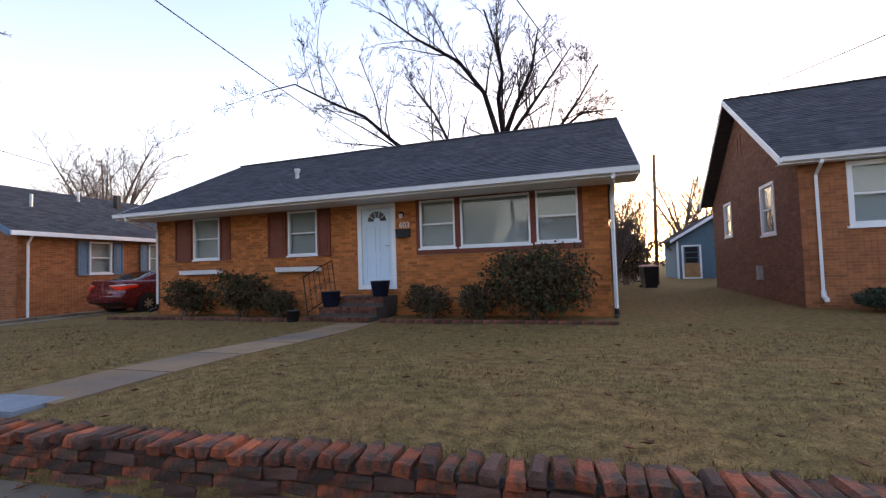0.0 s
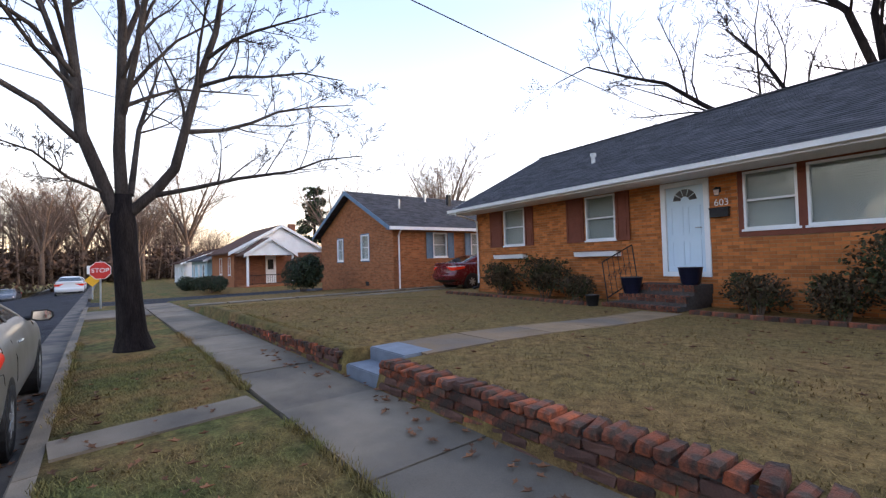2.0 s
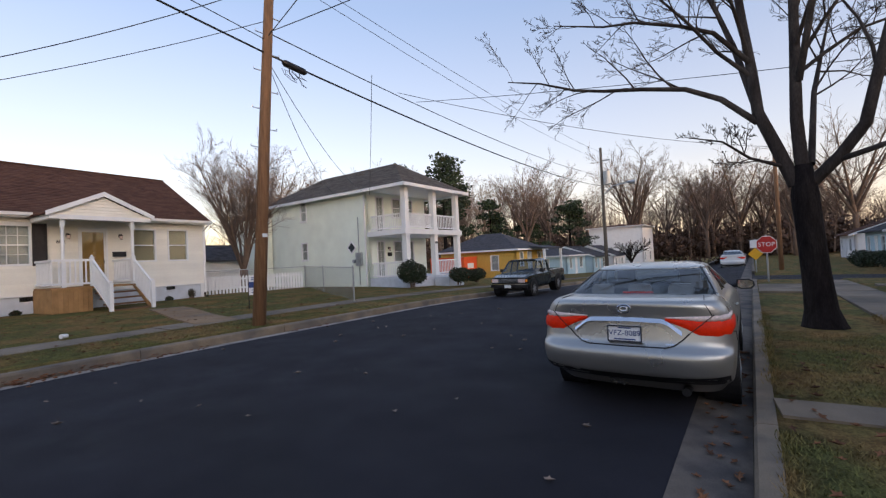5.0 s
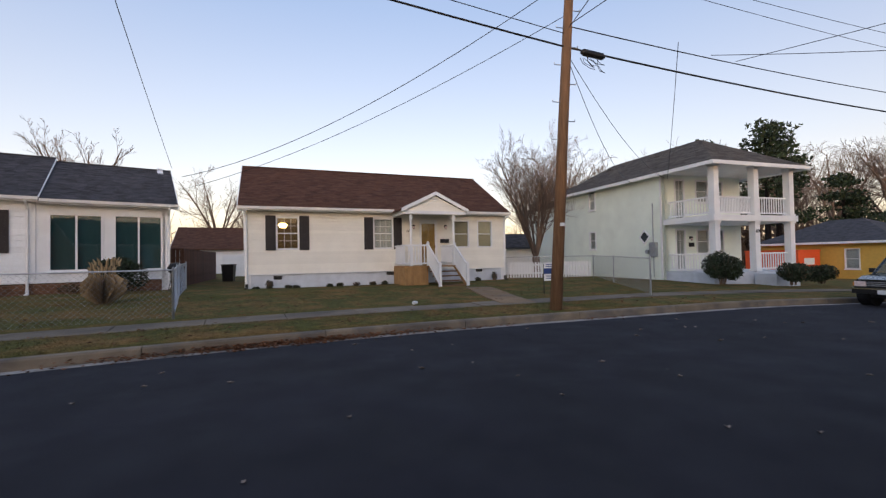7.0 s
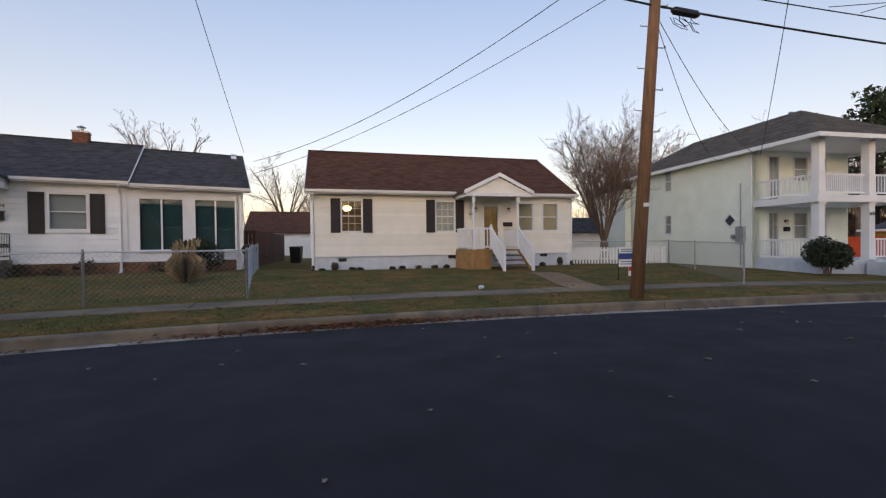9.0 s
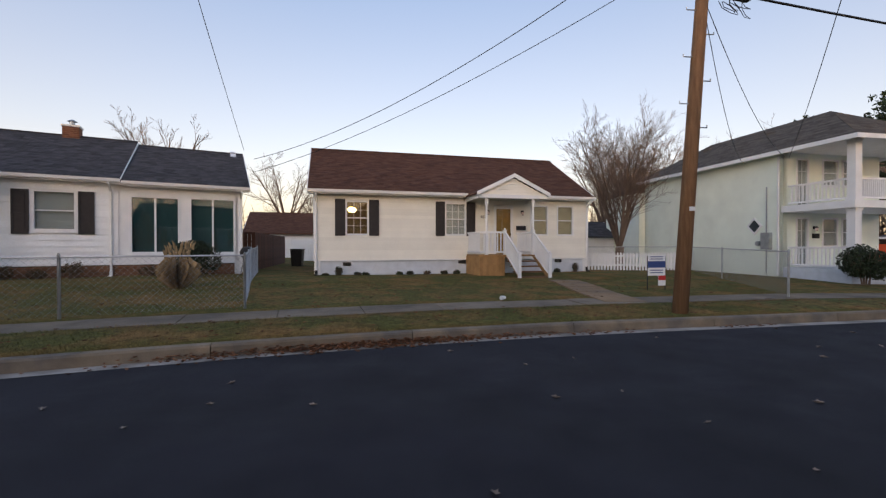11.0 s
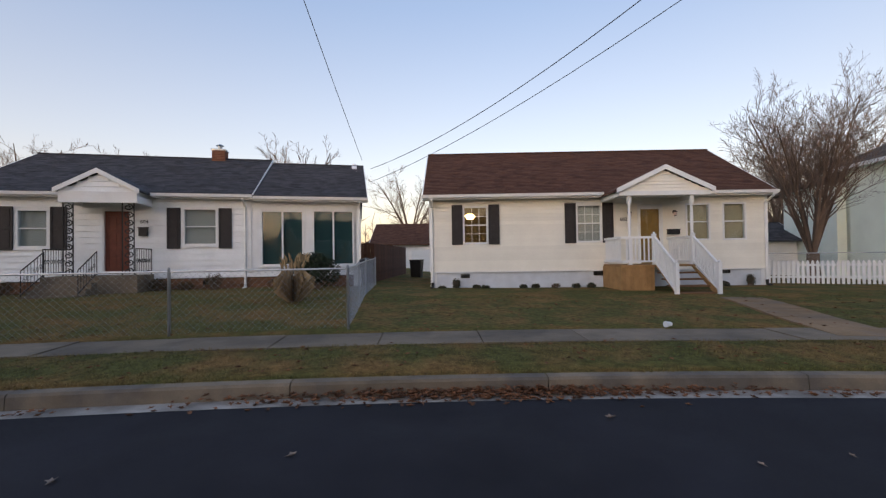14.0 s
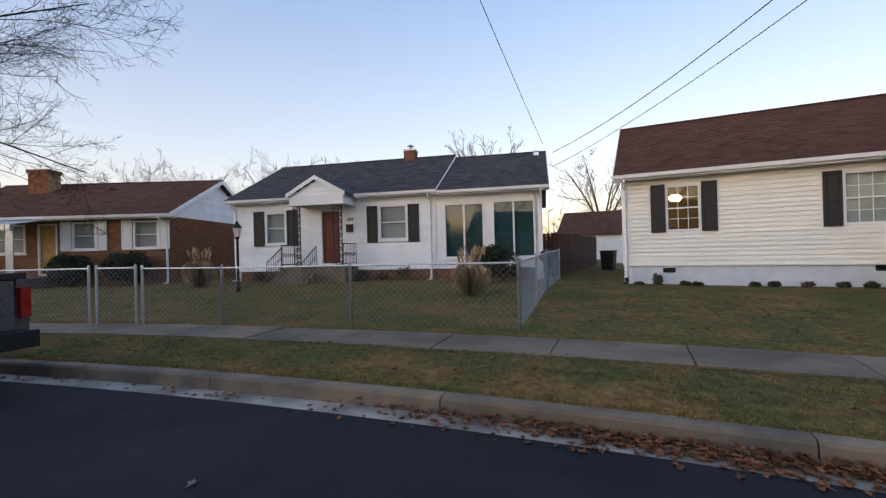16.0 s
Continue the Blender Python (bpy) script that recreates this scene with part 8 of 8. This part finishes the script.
# ---- houses farther off ----
def plain_house(m, w, depth, z1, ridge, wall, roofm, label, wins, side_wins=(), door=None, hip=False, porch=False):
    h = thing("house", m, label, "house")
    holes = list(wins) + ([door] if door else [])
    wall_part(h, 0, w, -0.3, z1, holes, wall)
    for q in wins:
        window(h, *q)
    if door:
        d = part("door", frame_mesh(*door, 0.07, -0.03, 0.1), WHITE, h)
        part("door_leaf", box(door[0] + 0.07, door[1] - 0.07, 0.04, 0.08, door[2], door[3] - 0.07), WHITE, d)
    ml = side_frame(0, True)
    mr = side_frame(w, False)
    lw = [(-b, -a, c, d) for a, b, c, d in side_wins]
    g = 0.0 if hip else ridge - z1
    wall_part(h, -depth, 0, -0.3, z1, lw, wall, ml, gable=g)
    for q in lw:
        window(h, *q, m=ml)
    wall_part(h, 0, depth, -0.3, z1, list(side_wins), wall, mr, gable=g)
    for q in side_wins:
        window(h, *q, m=mr)
    part("back_wall", box(0.2, w - 0.2, depth - 0.2, depth, -0.3, z1), wall, h)
    if hip:
        o, k = 0.4, min(depth, w) / 2
        pts = [(-o, -o, z1), (w + o, -o, z1), (w + o, depth + o, z1), (-o, depth + o, z1)]
        r0, r1 = ((w / 2, k, ridge), (w / 2, depth - k, ridge)) if depth > w else ((k, depth / 2, ridge), (w - k, depth / 2, ridge))
        mm = Mesh()
        mm.add(pts + [r0, r1], [(0, 1, 4), (1, 2, 5, 4), (2, 3, 5), (3, 0, 4, 5), (3, 2, 1, 0)] if depth > w else [(0, 1, 5, 4), (1, 2, 5), (2, 3, 4, 5), (3, 0, 4), (3, 2, 1, 0)])
        part("roof", mm, roofm, h)
        part("fascia", Mesh().box(-o, w + o, -o - 0.02, -o, z1 - 0.14, z1).box(-o - 0.02, -o, -o, depth + o, z1 - 0.14, z1).box(w + o, w + o + 0.02, -o, depth + o, z1 - 0.14, z1), WHITE, h)
    else:
        gable_roof(h, -0.35, w + 0.35, -0.4, depth + 0.4, z1 + 0.05, ridge + 0.1, roofm)
    return h


# yellow house with a hipped roof and an orange container beside it
yh = plain_house(pose(-29.9, -17.4, -0.45, 0, 0, 185), 5.6, 7.6, 2.45, 4.0, YELLOW_SIDING, SHINGLE_GREY, "yellow sided house with a hipped grey roof", [(0.7, 1.4, 1.0, 2.2), (4.3, 5.2, 1.0, 2.2)], [(1.6, 2.4, 0.7, 2.0), (5.2, 5.7, 1.3, 2.0)], (2.2, 3.1, 0.2, 2.2), hip=True)
part("porch_roof", Mesh().slab([(1.8, -1.8, 2.35), (5.9, -1.8, 2.35), (5.9, -0.35, 2.6), (1.8, -0.35, 2.6)], (0, 0, 0.1)), SHINGLE_GREY, yh)
for x in (1.95, 5.75):
    part("porch_post", box(x - 0.09, x + 0.09, -1.75, -1.57, 0.0, 2.35), WHITE, yh)
t = thing("storage_container", pose(-27.2, -20.75, -0.42, 0, 0, 185) @ Matrix.Scale(1.08, 4), "bright orange metal storage container with a white mark", "container")
part("container_body", Mesh().box(0, 1.9, 0, 3.2, 0.1, 1.75), ORANGE, t)
part("container_rail", Mesh().box(-0.03, 1.93, -0.03, 3.23, 1.7, 1.8).box(-0.03, 1.93, -0.03, 3.23, 0.05, 0.14), ORANGE, t)
part("white_mark", Mesh().box(0.5, 1.4, -0.012, 0, 0.9, 1.3), WHITE, t)
plain_house(pose(-43.5, -19.2, -1.2, 0, 0, 185), 6.5, 7, 2.4, 3.7, BLUE_SIDING, SHINGLE_GREY, "light blue sided house with a grey roof", [(0.8, 1.6, 0.9, 2.1), (4.2, 5.4, 0.9, 2.1)], [(2, 2.8, 0.9, 2.1)], (2.6, 3.4, 0.1, 2.1), hip=True)
plain_house(pose(-53.0, -20.0, -1.5, 0, 0, 185), 6.5, 7, 2.3, 3.7, BLUE_SIDING, SHINGLE_GREY, "pale blue sided house with a grey roof", [(0.8, 1.6, 0.9, 2.1), (4.2, 5.4, 0.9, 2.1)], [(2, 2.8, 0.9, 2.1)], (2.6, 3.4, 0.1, 2.1))
plain_house(pose(-62.0, -20.5, -1.7, 0, 0, 185), 6.5, 7, 2.4, 4.0, WHITE, SHINGLE_GREY, "small white house along the street", [(0.8, 1.6, 0.9, 2.1), (4.2, 5.4, 0.9, 2.1)], [(2, 2.8, 0.9, 2.1)], (2.6, 3.4, 0.1, 2.1))
plain_house(pose(-73.0, -19.5, -1.2, 0, 0, 185), 9.0, 8.5, 6.6, 7.2, WHITE, SHINGLE_BROWN, "white two-storey building at the end of the street", [(0.8, 1.8, 0.9, 2.3), (5.2, 6.4, 0.9, 2.3), (0.8, 1.8, 3.3, 4.5), (5.2, 6.4, 3.3, 4.5)], [(2, 2.8, 0.9, 2.1)], hip=True)


def house_c():
    """Brick cottage across the side street with a white gable and a side porch."""
    h = thing("cottage", pose(-31.6, 5.95, -0.15, 0, 0, 95) @ Matrix.Diagonal((0.8, 0.8, 1.03, 1)), "brick cottage with a white gable and an open side porch", "house")
    w, z1 = 8.0, 2.35
    door = (2.6, 3.5, 0.25, 2.15)
    wall_part(h, 0, w, -0.2, z1, [door], BRICK_B)
    bricks(h, 0, w, 0, z1, [door], BRICK_G2, seed=61)
    d = part("door", frame_mesh(*door, 0.08, -0.03, 0.1), WHITE, h)
    part("door_leaf", box(2.68, 3.42, 0.04, 0.08, 0.3, 2.07), WHITE, d)
    part("door_pane", box(2.8, 3.3, 0.03, 0.04, 1.2, 1.9), DARK, d)
    part("gable_wall", Mesh().slab([(-0.3, -0.05, z1), (w + 0.3, -0.05, z1), (w / 2, -0.05, z1 + 1.75)], (0, 0.2, 0)), SIDING_F, h)
    part("gable_vent", box(w / 2 - 0.35, w / 2 + 0.35, -0.09, -0.05, z1 + 0.75, z1 + 1.05), WHITE, h)
    rr = Mesh()
    rr.slab([(-0.5, -0.3, z1 - 0.05), (w / 2, -0.3, z1 + 1.9), (w / 2, 9, z1 + 1.9), (-0.5, 9, z1 - 0.05)][::-1], (0, 0, 0.1))
    rr.slab([(w + 0.5, -0.3, z1 - 0.05), (w + 0.5, 9, z1 - 0.05), (w / 2, 9, z1 + 1.9), (w / 2, -0.3, z1 + 1.9)][::-1], (0, 0, 0.1))
    part("roof", rr, SHINGLE_BROWN, h)
    for x in (0.0, w - 0.2):
        part("side_wall", box(x, x + 0.2, 0.2, 9, -0.2, z1), BRICK_B, h)
    fl = [(1.2, 2.0, 0.9, 2.1), (4.5, 5.4, 0.9, 2.1)]
    ml = side_frame(-0.01, True)
    for a, b, c, e in fl:
        window(h, -b, -a, c, e, m=ml, name="window")
    part("porch_gable", Mesh().slab([(0.3, -2.6, 2.15), (4.3, -2.6, 2.15), (2.3, -2.6, 3.15)], (0, 0.12, 0)), SIDING_F, h)
    pr = Mesh()
    pr.slab([(0.1, -2.8, 2.12), (2.3, -2.8, 3.25), (2.3, 0, 3.25), (0.1, 0, 2.12)][::-1], (0, 0, 0.08))
    pr.slab([(4.5, -2.8, 2.12), (4.5, 0, 2.12), (2.3, 0, 3.25), (2.3, -2.8, 3.25)][::-1], (0, 0, 0.08))
    part("porch_roof", pr, SHINGLE_BROWN, h)
    for x in (0.45, 4.15):
        part("porch_post", box(x - 0.08, x + 0.08, -2.6, -2.44, 0.1, 2.15), WHITE, h)
    part("porch_floor", box(0.2, 4.4, -2.7, -0.02, -0.2, 0.2), BRICK_B, h)
    part("porch_rail", Mesh().box(0.5, 4.1, -2.54, -2.5, 0.85, 0.9).box(0.5, 4.1, -2.54, -2.5, 0.3, 0.34), DARK, h)
    for k in range(20):
        part("baluster", box(0.6 + k * 0.18, 0.62 + k * 0.18, -2.53, -2.51, 0.34, 0.85), DARK, h)
    for a, b, c, e, y in ((-0.5, w / 2, z1 - 0.05, z1 + 1.9, -0.33), (w + 0.5, w / 2, z1 - 0.05, z1 + 1.9, -0.33), (0.1, 2.3, 2.12, 3.25, -2.83), (4.5, 2.3, 2.12, 3.25, -2.83)):
        part("rake_board", Mesh().slab([(a, y, c - 0.1), (a, y, c + 0.12), (b, y, e + 0.12), (b, y, e - 0.1)], (0, 0.03, 0)), WHITE, h)
    part("chimney", box(6.2, 6.8, 4.0, 4.6, 3.0, 4.7), BRICK_G2, h)


house_c()
plain_house(pose(-47.0, 4.4, -0.5, 0, 0, 5), 7.5, 7.5, 2.4, 3.9, BLUE_SIDING, SHINGLE_GREY, "pale blue sided house past the side street", [(0.8, 1.7, 0.9, 2.1), (5.2, 6.3, 0.9, 2.1)], [(2, 2.8, 0.9, 2.1)], (3.2, 4.1, 0.2, 2.1))
plain_house(pose(-60.0, 3.4, -0.6, 0, 0, 5), 7.5, 7.5, 2.4, 3.9, WHITE, SHINGLE_BROWN, "small white house past the side street", [(0.8, 1.7, 0.9, 2.1), (5.2, 6.3, 0.9, 2.1)], [(2, 2.8, 0.9, 2.1)], (3.2, 4.1, 0.2, 2.1))
# two unseen houses, added to keep horizon glow out of window reflections
plain_house(pose(17.5, 13.5, 0.1, 0, 0, 3), 10.5, 8.5, 3.3, 6.0, BRICK_G, SHINGLE_GREY, "plain brown brick house out of view, added to block low sky glow", [(1.2, 2.6, 1.4, 2.8), (7.0, 8.6, 1.4, 2.8)], (), (4.2, 5.2, 0.2, 2.3))
plain_house(pose(31.0, 16.5, 0.1, 0, 0, 18), 10.5, 8.5, 3.3, 6.0, SIDING_D, SHINGLE_BROWN, "plain cream sided house out of view, added to block low sky glow", [(1.2, 2.6, 1.4, 2.8), (7.0, 8.6, 1.4, 2.8)], (), (4.2, 5.2, 0.2, 2.3))
gs = plain_house(pose(10.0, 31.0, 0, 0, 0, 90), 4.4, 4.0, 2.5, 3.9, SHED_BLUE, SHINGLE_GREY, "slate blue garden shed with a white door", [])
gd = part("door", frame_mesh(-3.75, -2.7, 0.2, 2.25, 0.1, -0.05, 0.0), WHITE, gs)
gd.matrix_basis = side_frame(0, True)
part("door_leaf", box(-3.65, -2.8, -0.03, 0.0, 0.2, 1.15), TIMBER, gd)
for z in (1.17, 1.5, 1.83):
    part("door_pane", box(-3.55, -2.9, -0.025, 0.0, z, z + 0.28), DARK, gd)
part("corner_board", box(-4.02, -3.9, -0.03, 0.0, 0.0, 2.5), WHITE, gs).matrix_basis = side_frame(0, True)
plain_house(pose(-8.0, -27.0, 0.1, 0, 0, 188), 4.5, 4.0, 1.9, 2.9, SIDING_F, SHINGLE_GREY, "pale garden shed behind the white house", [])
plain_house(pose(15.0, -40.0, 0, 0, 0, 190), 12.0, 8, 2.5, 4.6, WHITE, SHINGLE_BROWN, "distant house with a brown roof behind the gardens", [(2, 3, 1, 2.2)])


# ---- ground cover and small things ----
def grass_blades():
    """Short blades over the nearest lawns and verges."""
    rng = random.Random(99)
    groups = [("grass", (-11.5, 5.5, WALL_D + 0.22, 17.5), 70000), ("grass", (-7.0, 1.8, ROAD_W + 0.18, ROAD_W + 1.55), 30000), ("grass", (-6.0, 17.0, -1.55, -0.2), 42000), ("grass", (-9.0, 16.0, -8.0, -2.7), 56000)]
    for name, (x0, x1, d0, d1), n in groups:
        m = Mesh()
        for _ in range(n):
            x, d = rng.uniform(x0, x1), rng.uniform(d0, d1)
            s = along_near(x, d) if d > 5 else along(x)
            p = street(s, d)
            z = ground_z(s, d) + 0.025 * noise.noise(Vector((p.x * 0.7, p.y * 0.7, 0)))
            if d > 5 and (abs(p.x + 3.75 + 0.05 * (p.y - 7)) < 0.5 or p.y > 10.0) and d > WALL_D:
                continue
            if d < -2.7 and abs(p.x + 3.5) < 0.6:
                continue
            if 5 < d < WALL_D and -3.65 < p.x < -2.75:
                continue
            h, a = rng.uniform(0.012, 0.035), rng.uniform(0, 6.28)
            c, t = math.cos(a), math.sin(a)
            w = 0.0045
            lean = rng.uniform(1.0, 2.6) * h
            m.add([(p.x - w * t, p.y + w * c, z - 0.01), (p.x + w * t, p.y - w * c, z - 0.01), (p.x + lean * c, p.y + lean * t, z + h)], [(0, 1, 2)])
        ob = part(name, m, BLADE)
        tagged(ob, "short dry winter grass blades on the lawn", "grass", kind="stuff")


def edge_tufts():
    """Longer blades that lean over the edges of pavements, paths and kerbs."""
    rng = random.Random(57)
    m = Mesh()
    edges = [(-9.0, 3.0, ROAD_W + 1.66, 0.165, 5200, True), (-9.0, 3.0, ROAD_W + 0.17, 0.155, 3400, True), (-9.0, 5.0, WALL_D + 0.24, 0.42, 3600, True),
             (-8.0, 15.0, -0.2, 0.155, 4200, False), (-8.0, 15.0, -1.57, 0.205, 4200, False), (-8.0, 15.0, -2.65, 0.205, 4200, False)]
    for x0, x1, d0, z, n, near in edges:
        for _ in range(n):
            x = rng.uniform(x0, x1)
            if near and (-3.8 < x < -2.8 or GAP_S[0] - 0.2 < along_near(x, d0) < GAP_S[1] + 0.2):
                continue
            d = d0 + rng.gauss(0, 0.03) + 0.05 * noise.noise(Vector((x * 1.7, d0, 0)))
            s = along_near(x, d) if near else along(x)
            p = street(s, d, z)
            h, a = rng.uniform(0.015, 0.05), rng.uniform(0, 6.28)
            c, t = math.cos(a) * 0.006, math.sin(a) * 0.006
            lean = rng.uniform(0.4, 1.8) * h / 0.006
            m.add([(p.x - t, p.y + c, p.z - 0.03), (p.x + t, p.y - c, p.z - 0.03), (p.x + lean * c, p.y + lean * t, p.z + h)], [(0, 1, 2)])
    tagged(part("edge_grass", m, BLADE), "untrimmed grass leaning over the pavement edges", "grass", kind="stuff")


grass_blades()
edge_tufts()


def leaf_shape(m, rng, p, size):
    """One curled fallen leaf with lobes."""
    a = rng.uniform(0, 6.28)
    tilt = rng.uniform(-0.5, 0.5)
    pts = []
    for k in range(10):
        b = 6.28 * k / 10
        r = size * (1.0 if k % 2 == 0 else 0.5) * (1.25 if k == 0 else 1.0)
        x, y = r * math.cos(b), r * 0.7 * math.sin(b)
        pts.append(Vector((p[0] + x * math.cos(a) - y * math.sin(a), p[1] + x * math.sin(a) + y * math.cos(a), p[2] + abs(y) * 0.5 + x * tilt * 0.4 + size * 0.25)))
    c = Vector((p[0], p[1], p[2] + 0.004))
    m.add([c] + pts, [(0, 1 + k, 1 + (k + 1) % 10) for k in range(10)])


def fallen_leaves():
    rng = random.Random(41)
    drift = Mesh()
    for _ in range(900):
        x = rng.gauss(2.2, 1.3)
        s = along(x)
        d = abs(rng.gauss(0, 0.13)) + 0.02
        p = street(s, d, 0.0 + max(0.0, 0.07 - d * 0.25) * rng.random())
        leaf_shape(drift, rng, p, rng.uniform(0.03, 0.05))
    for x0, n in ((6.9, 22), (-1.5, 30), (-4.5, 30), (9.5, 20)):
        for _ in range(n):
            p = street(along(rng.gauss(x0, 0.4)), rng.uniform(0.02, 0.25), 0.003)
            leaf_shape(drift, rng, p, rng.uniform(0.03, 0.045))
    tagged(part("fallen_leaves", drift, DEADLEAF), "drift of brown fallen leaves in the gutter", "leaves", kind="stuff")
    near = Mesh()
    for _ in range(320):
        x = rng.uniform(-6, 2)
        d = ROAD_W + rng.choice((rng.uniform(-0.35, -0.02), rng.uniform(0.2, 1.5), rng.uniform(2.2, 2.6)))
        z = 0.0 if d < ROAD_W else 0.175
        leaf_shape(near, rng, street(along_near(x, d), d, z), rng.uniform(0.03, 0.05))
    for _ in range(230):
        x, d = rng.uniform(-9, 3), rng.uniform(WALL_D + 0.3, WALL_D + 6.5)
        s = along_near(x, d)
        p = street(s, d, ground_z(s, d) + 0.02)
        if abs(p.x + 3.65 + 0.04 * (p.y - 7)) > 0.5:
            leaf_shape(near, rng, p, rng.uniform(0.03, 0.05))
    for _ in range(800):
        x, d = rng.uniform(-9, 13), rng.uniform(-7, -0.3)
        s = along(x)
        leaf_shape(near, rng, street(s, d, ground_z(s, d) + 0.03), rng.uniform(0.03, 0.05))
    tagged(part("fallen_leaves", near, DEADLEAF), "scattered brown leaves on grass and pavement", "leaves", kind="stuff")
    road_leaves = Mesh()
    for _ in range(70):
        x, d = rng.uniform(-9, 8), rng.uniform(0.4, 7.9)
        s = along(x) if d < ROAD_W - 1 else along_near(x, d)
        leaf_shape(road_leaves, rng, street(s, d, 0.05 - abs(d - ROAD_W / 2) * 0.011), rng.uniform(0.03, 0.055))
    tagged(part("fallen_leaves", road_leaves, mat("pale_leaf", (0.26, 0.2, 0.16), 0.8, island=0.4)), "single pale leaves lying on the asphalt", "leaves", kind="stuff")


fallen_leaves()
t = thing("marker_flag", pose(-0.15, 3.34, 0.34, 70, 0, 20), "small orange plastic marker flag on the brick wall", "flag")
part("flag", Mesh().slab([(-0.03, 0, -0.03), (0.01, 0, -0.035), (0.02, 0, 0.0), (0.05, 0, 0.02), (0.04, 0, 0.05), (0.0, 0, 0.03)], (0, 0.006, 0)), ORANGE, t)
t = thing("marker_flag", pose(-6.4, 2.95, 0.3), "small orange plastic marker flag on the brick wall", "flag")
part("flag", Mesh().slab([(-0.03, 0, 0), (0.03, 0, 0), (0.02, 0, 0.06)], (0, 0.006, 0)), ORANGE, t)


def woods():
    """Brown thicket and stems closing the view all round, lower behind the houses, where they are added to screen sky
    glow.
    """
    rng = random.Random(17)
    stems, brush = Mesh(), Mesh()
    for i in range(2700):
        if i < 1500:
            a, r = radians(rng.uniform(150, 246)), rng.uniform(92, 135)
        else:
            # mostly unseen arc, added to block the low sky glow behind the houses
            a, r = radians(rng.uniform(246, 510)), rng.uniform(75, 120)
        if a < radians(178) and rng.random() < 0.7:
            continue
        x, y = 1 + r * math.cos(a), 1 + r * math.sin(a)
        h = rng.uniform(5, 14) * (1.0 if radians(176) < a < radians(246) else 0.62)
        lx, ly = rng.uniform(-0.8, 0.8), rng.uniform(-0.8, 0.8)
        stems.tube([(x, y, -0.5), (x + lx, y + ly, h)], [rng.uniform(0.06, 0.17), 0.03], 4, caps=False)
        for _ in range(5):
            z = h * rng.uniform(0.4, 0.95)
            b = rng.uniform(0, 6.28)
            q = rng.uniform(1.0, 2.6)
            stems.tube([(x + lx * z / h, y + ly * z / h, z), (x + q * math.cos(b), y + q * math.sin(b), z + q * rng.uniform(0.5, 1.2))], [0.05, 0.02], 3, caps=False)
    for i in range(820):
        a = radians(rng.uniform(150, 248) if i < 500 else rng.uniform(246, 510))
        r = rng.uniform(92, 122) if i < 500 else rng.uniform(80, 115)
        leaf_cloud(brush, rng, (1 + r * math.cos(a), 1 + r * math.sin(a), rng.uniform(0.5, 3.5)), (4.5, 4.5, rng.uniform(2.0, 4.5)), 120, 0.5, gap=0.5)
    tagged(part("woods", stems, BARK_FAR), "leafless brown winter woods in the distance", "woods", kind="stuff")
    tagged(part("undergrowth", brush, mat("brown_thicket", (0.1, 0.062, 0.044), 0.95, island=0.4)), "brown thicket under the distant woods", "woods", kind="stuff")


woods()

# the yard between the brick houses
for seed, x, y, height in ((101, 2.0, 23.2, 4.4), (102, 2.7, 25.4, 4.8), (103, 3.3, 27.6, 4.2), (104, 1.7, 21.4, 3.4), (105, 6.5, 33.0, 5.0)):
    bare_tree("bare_shrub", pose(x, y, 0.05, 0, 0, seed * 31), [(l[0], l[1] * 0.45, 0.012) for l in limb_set(random.Random(seed), 12, 0.25, height, 1.5)], ([(0, 0, -0.1), (0, 0, 0.2), (0, 0, 0.4)], [0.16, 0.13, 0.1]),
              (9, 6, 3), BARK_FAR, "tangled leafless brown shrub between the brick houses", seed, spread=0.6, ratio=0.4, min_r=0.007, up=0.35)
bush("brush_thicket", 2.6, 24.6, 0.1, 1.15, 1.0, 3.4, 5200, 0.07, LEAF_BROWN, "tall brown tangled brush behind the brick house", 61, cluster=7)
bush("brush_thicket", 3.3, 28.5, 0.1, 1.2, 1.2, 3.0, 4600, 0.07, LEAF_BROWN, "tall brown tangled brush beside the shed", 62, cluster=6)
t = thing("rubbish_bin", pose(3.35, 22.3, 0.14, 0, 0, 12), "dark grey wheeled rubbish bin with a faded pink lid", "bin")
part("bin_body", Mesh().loft([[(-0.24, -0.27, 0.06), (0.24, -0.27, 0.06), (0.24, 0.25, 0.06), (-0.24, 0.25, 0.06)], [(-0.3, -0.34, 0.98), (0.3, -0.34, 0.98), (0.3, 0.33, 0.98), (-0.3, 0.33, 0.98)]]), DARK, t)
part("bin_lid", Mesh().loft([[(-0.32, -0.36, 0.98), (0.32, -0.36, 0.98), (0.32, 0.36, 0.98), (-0.32, 0.36, 0.98)], [(-0.28, -0.3, 1.04), (0.28, -0.3, 1.04), (0.28, 0.34, 1.07), (-0.28, 0.34, 1.07)]]), mat("faded_pink_lid", (0.32, 0.16, 0.13), 0.7), t)
for x in (-0.27, 0.27):
    part("bin_wheel", Mesh().tube([(x - 0.025, 0.28, 0.09), (x + 0.025, 0.28, 0.09)], 0.1, 12), TYRE, t)
